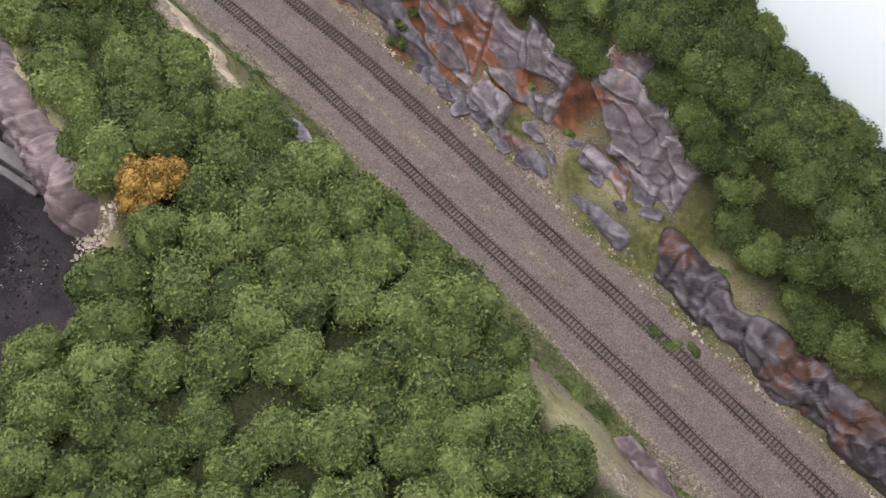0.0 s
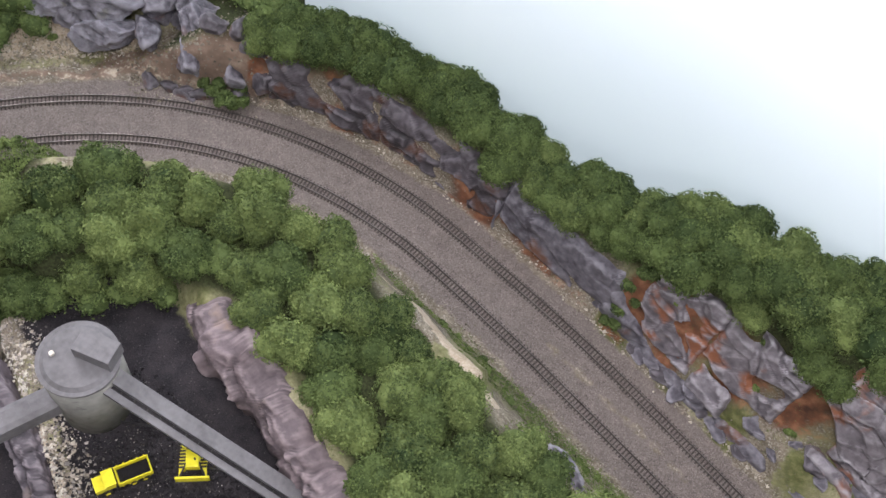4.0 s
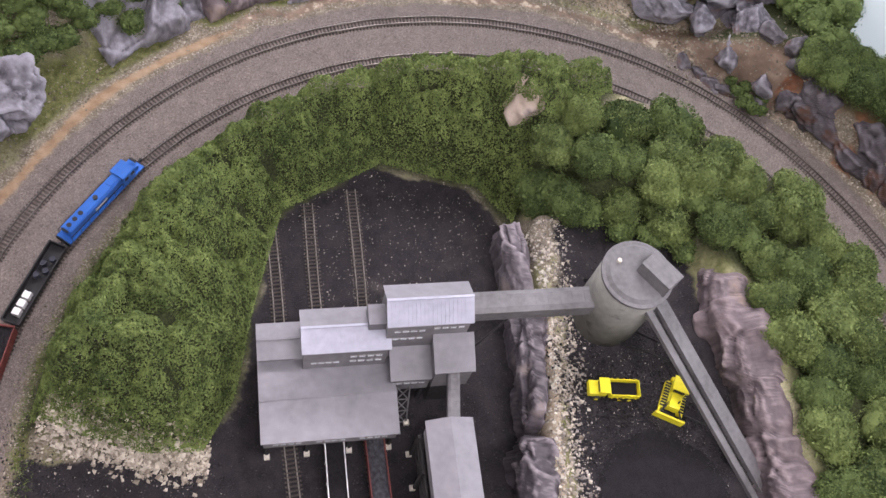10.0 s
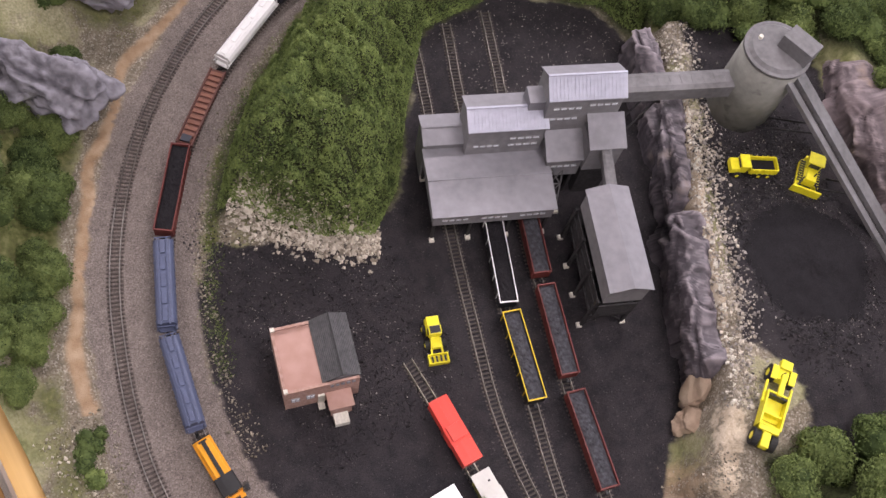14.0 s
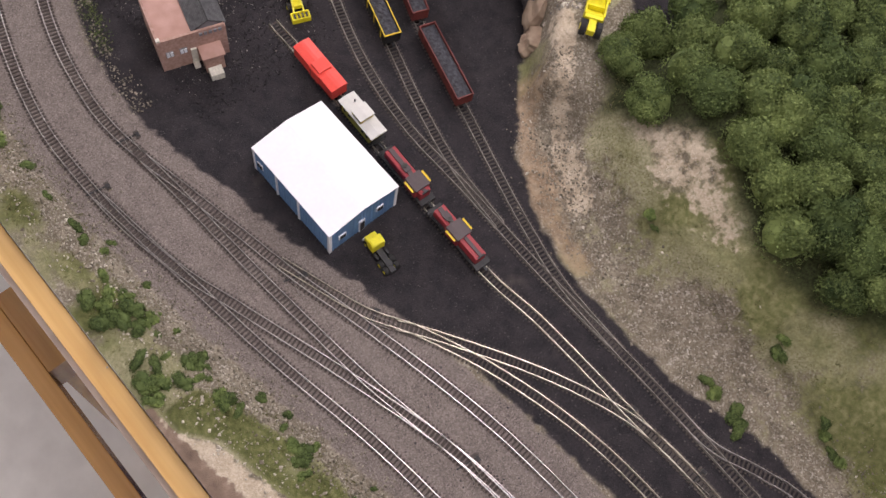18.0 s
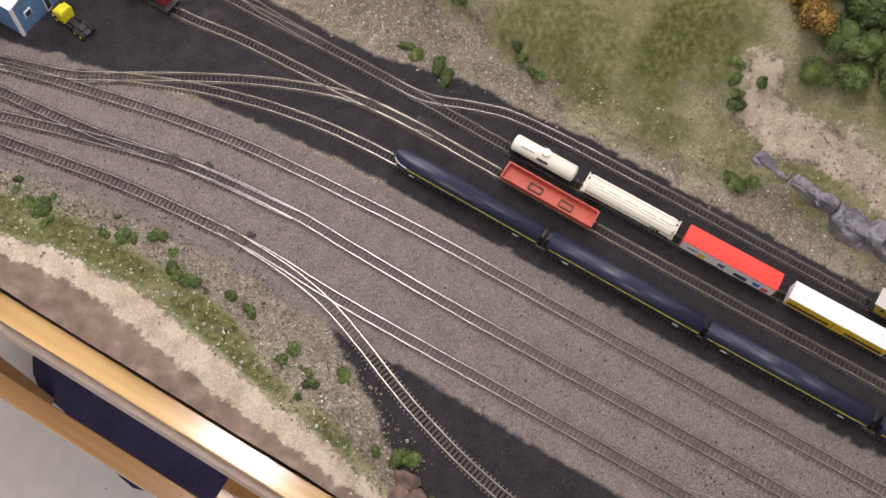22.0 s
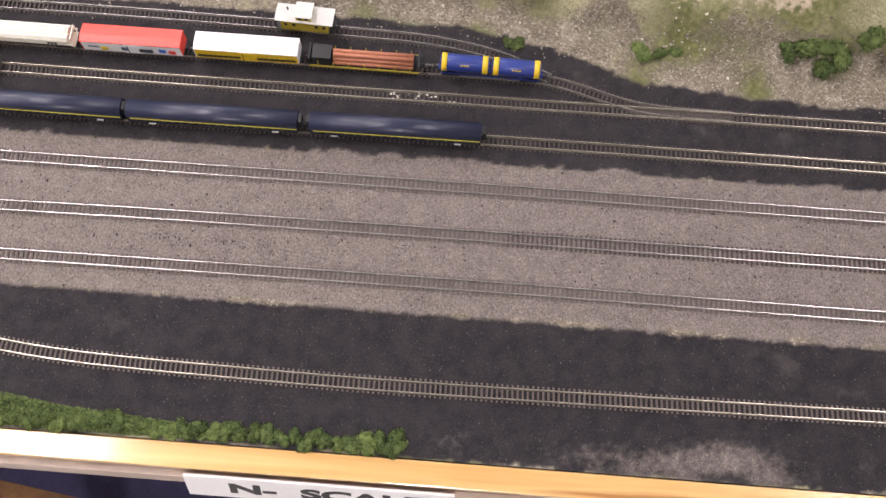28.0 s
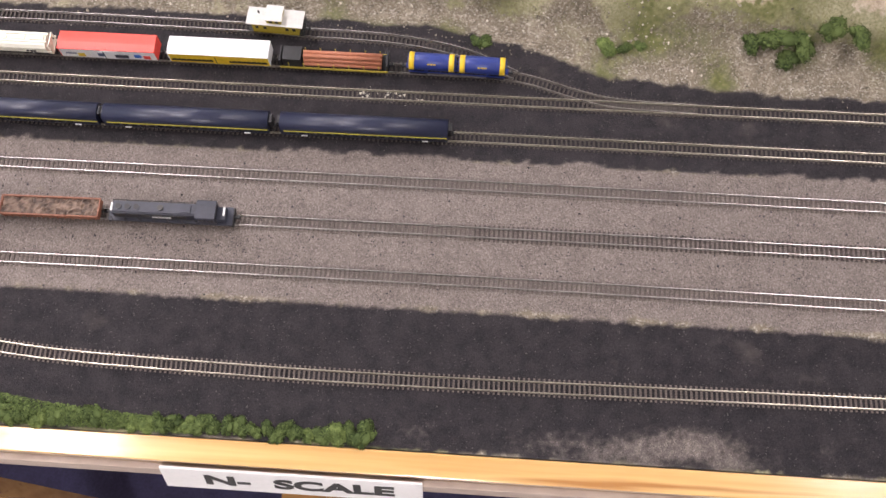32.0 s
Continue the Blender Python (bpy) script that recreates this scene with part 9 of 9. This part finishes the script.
def outer_spot(rng):
    a, r = radians(rng.uniform(232, 330)), R_OUT + 0.05 + rng.gamma(1.6, 0.018)
    return HUB[0] + r * math.sin(a), HUB[1] + r * math.cos(a)


def cut_spot(rng):
    x = rng.uniform(-0.12, 0.65)
    return x, outer_y(x) + rng.choice((rng.uniform(0.040, 0.09), -0.088 - rng.gamma(1.2, 0.012)))


tufts("olive grass tufts on the front bank", front_spot, 1300, 51)
tufts("olive grass tufts on the hillside behind the yard", hill_spot, 1900, 52)
tufts("olive grass tufts outside the curve", outer_spot, 1500, 53)
tufts("green weeds along the inside edge of the loop", along(arc(((0, 360), (R_IN - 0.040,) * 2), 190, 245), 0.006), 900, 55, 0.0018, M_LEAFMAT)
tufts("green grass tufts along the main lines", cut_spot, 1700, 54, material=M_LEAFMAT)

# ---- sign and the rails in front of the edge board ----
def lettering(text, size, parent, material, x, y, z, wide):
    """Each character as a piece of its own, set out by the width of the text before it."""
    def solid(body):
        cu = bpy.data.curves.new("letter", "FONT")
        cu.body, cu.size, cu.extrude, cu.align_y, cu.offset = body, size, 0.0003, "CENTER", 0.0009
        ob = new("letter", cu)
        me = bpy.data.meshes.new_from_object(ob.evaluated_get(bpy.context.evaluated_depsgraph_get()))
        bpy.data.objects.remove(ob)
        bpy.data.curves.remove(cu)
        me.materials.append(material)
        return me

    def right(me):
        return max(v.co.x for v in me.vertices)

    full = right(solid(text))
    for k, ch in enumerate(text):
        if ch != " ":
            me = solid(ch)
            o = shared("letter", me, parent, pose(x + wide * (right(solid(text[:k + 1])) - right(me) - full / 2), y, z, 90, 0, 0))
            o.scale = (wide, 1.0, 1.0)


sign = thing("sign", "white plastic sign with black letters below the edge board", "sign", pose(0.882, -0.3925, -0.021, -20, 0, 0))
part("plate", boxes((0, 0, 0, 0.228, 0.0026, 0.036), bevel=0.0006), P["white"], sign)
lettering("N-  SCALE", 0.023, sign, M_BLACK, 0.006, -0.0015, 0.0, 1.62)

BLOCKS = (-0.223, 0.397, 0.905)
front_rail = thing("front_rail", "varnished pine rail below and before the layout edge", "rail", pose(0.35, -0.424, -0.16))
part("bar", boxes((0, 0, 0, 3.7, 0.020, 0.06), bevel=0.0015), M_RAILWOOD, front_rail)
for x in BLOCKS:
    part("block", boxes((x - 0.35, 0.029, 0.0005, 0.105, 0.038, 0.054), bevel=0.001), M_RAILWOOD, front_rail)
    part("post", boxes((x - 0.35, 0.030, -0.428, 0.06, 0.036, 0.784), bevel=0.001), M_RAILWOOD, front_rail)


def rug():
    edge = glide([(-0.34, 0.2), (-0.32, -0.2), (-0.30, -0.30), (-0.245, -0.369), (-0.154, -0.388), (-0.06, -0.41), (0.03, -0.434), (0.12, -0.40), (0.25, -0.42), (0.5, -0.5), (0.9, -0.6), (1.6, -0.62)], 0.03)
    bm = bmesh.new()
    z0, z1 = FLOOR_Z + 0.0005, FLOOR_Z + 0.005
    edge = [(x, y) for x, y in edge if x > -0.335 and y < 0.1]
    rows = [[bm.verts.new(p) for p in ((x, 0.3, z0), (x, 0.3, z1), (x, y, z1), (x, y, z0))] for x, y in edge]
    for a, b in zip(rows, rows[1:]):
        for i in range(4):
            bm.faces.new((a[i], b[i], b[(i + 1) % 4], a[(i + 1) % 4]))
    bm.faces.new(rows[0]), bm.faces.new(rows[-1][::-1])
    bmesh.ops.recalc_face_normals(bm, faces=bm.faces)
    tagged(link("rug", bm, M_NAVY), "dark navy rug with a wavy edge on the floor", "rug")


rug()

lay_ties()
for proto in (*KINDS, *BUSHES, GOLD):
    for o in (*proto.children_recursive, proto):
        bpy.data.objects.remove(o)


# ---- trains that run ----
def inner_run():
    """The clockwise freight: car, length, on the inner line."""
    return [
        (engine("locomotive", "bright blue road locomotive leading the freight train", 0.119, P["blue"], P["blue"], P["blue"], cab_at=0.30, fans=3, letter=P["white"]), 0.125),
        (gondola_marked(), 0.098),
        (hopper("oxide red hopper heaped with dark coal in the train", 0.101, P["oxide"], P["oxide"], M_COAL), 0.108),
        (box_car("faded orange box car in the train", 0.103, P["orange"], P["orange"]), 0.110),
        (covered_hopper("dark slate covered hopper in the train", 0.086, P["dark"]), 0.092),
        (covered_hopper("clean white covered hopper in the train", 0.103, P["white"]), 0.110),
        (deck_car("brown flat car with rusty cross bars", 0.099), 0.106),
        (hopper("oxide red hopper with black coal in the train", 0.099, P["oxide"], P["oxide"], M_COAL), 0.106),
        (covered_hopper("slate blue covered hopper in the train", 0.095, P["slate"]), 0.101),
        (covered_hopper("slate blue covered hopper near the end of the train", 0.095, P["slate"]), 0.101),
        (engine("locomotive", "amber locomotive with a black roof strip at the rear", 0.070, P["amber"], M_BLACK, P["amber"], cab_at=-0.26, fans=0, centre_cab=True), 0.077),
    ]


def gondola_marked():
    t = gondola("black gondola with pale crates aboard", 0.092, M_BLACK)
    for k in range(3):
        part("crate", boxes((-0.034 + k * 0.0095, 0, Z0 + 0.0042, 0.0075, 0.0075, 0.0068), bevel=0.0005), P["white"], t, "pale crate")
    for k in range(4):
        part("drum", rod(bmesh.new(), (0.008 + k * 0.007, 0.003 * (-1) ** k, Z0 + 0.001), (0.008 + k * 0.007, 0.003 * (-1) ** k, Z0 + 0.0065), 0.003, 14), P["dark"], t)
    return t


def at(line, s):
    step = float(np.linalg.norm(line[1] - line[0]))
    i = np.arange(len(line)) * step
    s = min(max(s, 0.0), i[-1])
    return np.array((np.interp(s, i, line[:, 0]), np.interp(s, i, line[:, 1])))


def run(cars, line, front):
    """Key each car along the line; front(t) gives the head's distance along it."""
    gap = 0.0
    for t, n in cars:
        rows = []
        for k in range(65):
            sec = k * 0.5
            s = front(sec) - gap - n / 2
            a, b = at(line, s - n * 0.32), at(line, s + n * 0.32)
            c, d = (a + b) / 2, b - a
            rows.append((sec, pose(c[0], c[1], 0, 0, 0, math.degrees(math.atan2(d[1], d[0])))))
        walk(t, rows)
        gap += n


def motions():
    step = float(np.linalg.norm(INNER[1] - INNER[0]))
    zero = step * int(np.argmin(np.hypot(INNER[:, 0] - HUB[0], INNER[:, 1] - (HUB[1] - R_IN))))
    run(inner_run(), INNER, lambda t: zero + float(np.interp(t, [0, 9, 11, 13, 16, 32], [-0.70, 0.469, 0.727, 0.978, 1.347, 3.05])))
    cars = [
        (engine("locomotive", "black road locomotive with white end boards", 0.119, P["dark"], P["dark"], P["dark"], cab_at=0.30, fans=3, white_ends=True, letter=P["white"]), 0.126),
        (gondola("gondola filled with rusty scrap behind the black locomotive", 0.092, P["brown"], load=M_SCRAP), 0.098),
        (hopper("black hopper with coal behind the scrap gondola", 0.094, M_BLACK, M_BLACK, M_COAL), 0.101),
        (covered_hopper("dark slate covered hopper at the end of the local train", 0.095, P["dark"]), 0.101),
    ]
    i = int(np.argmin(np.hypot(OUTER[:, 0] + 0.235, OUTER[:, 1] + 0.275)))
    line = glide(np.concatenate([OUTER[::-1][: len(OUTER) - i], CROSS_B[2:]])[::6])
    s = np.arange(len(line)) * float(np.linalg.norm(line[1] - line[0]))
    low = line[:, 1] < -0.1
    end = float(s[low][np.argmin(np.abs(line[low][:, 0] - 0.643))])
    run(cars, line, lambda t: end + float(np.interp(t, [0, 11, 31, 32], [-3.75, -3.75, 0.0, 0.168])))


motions()
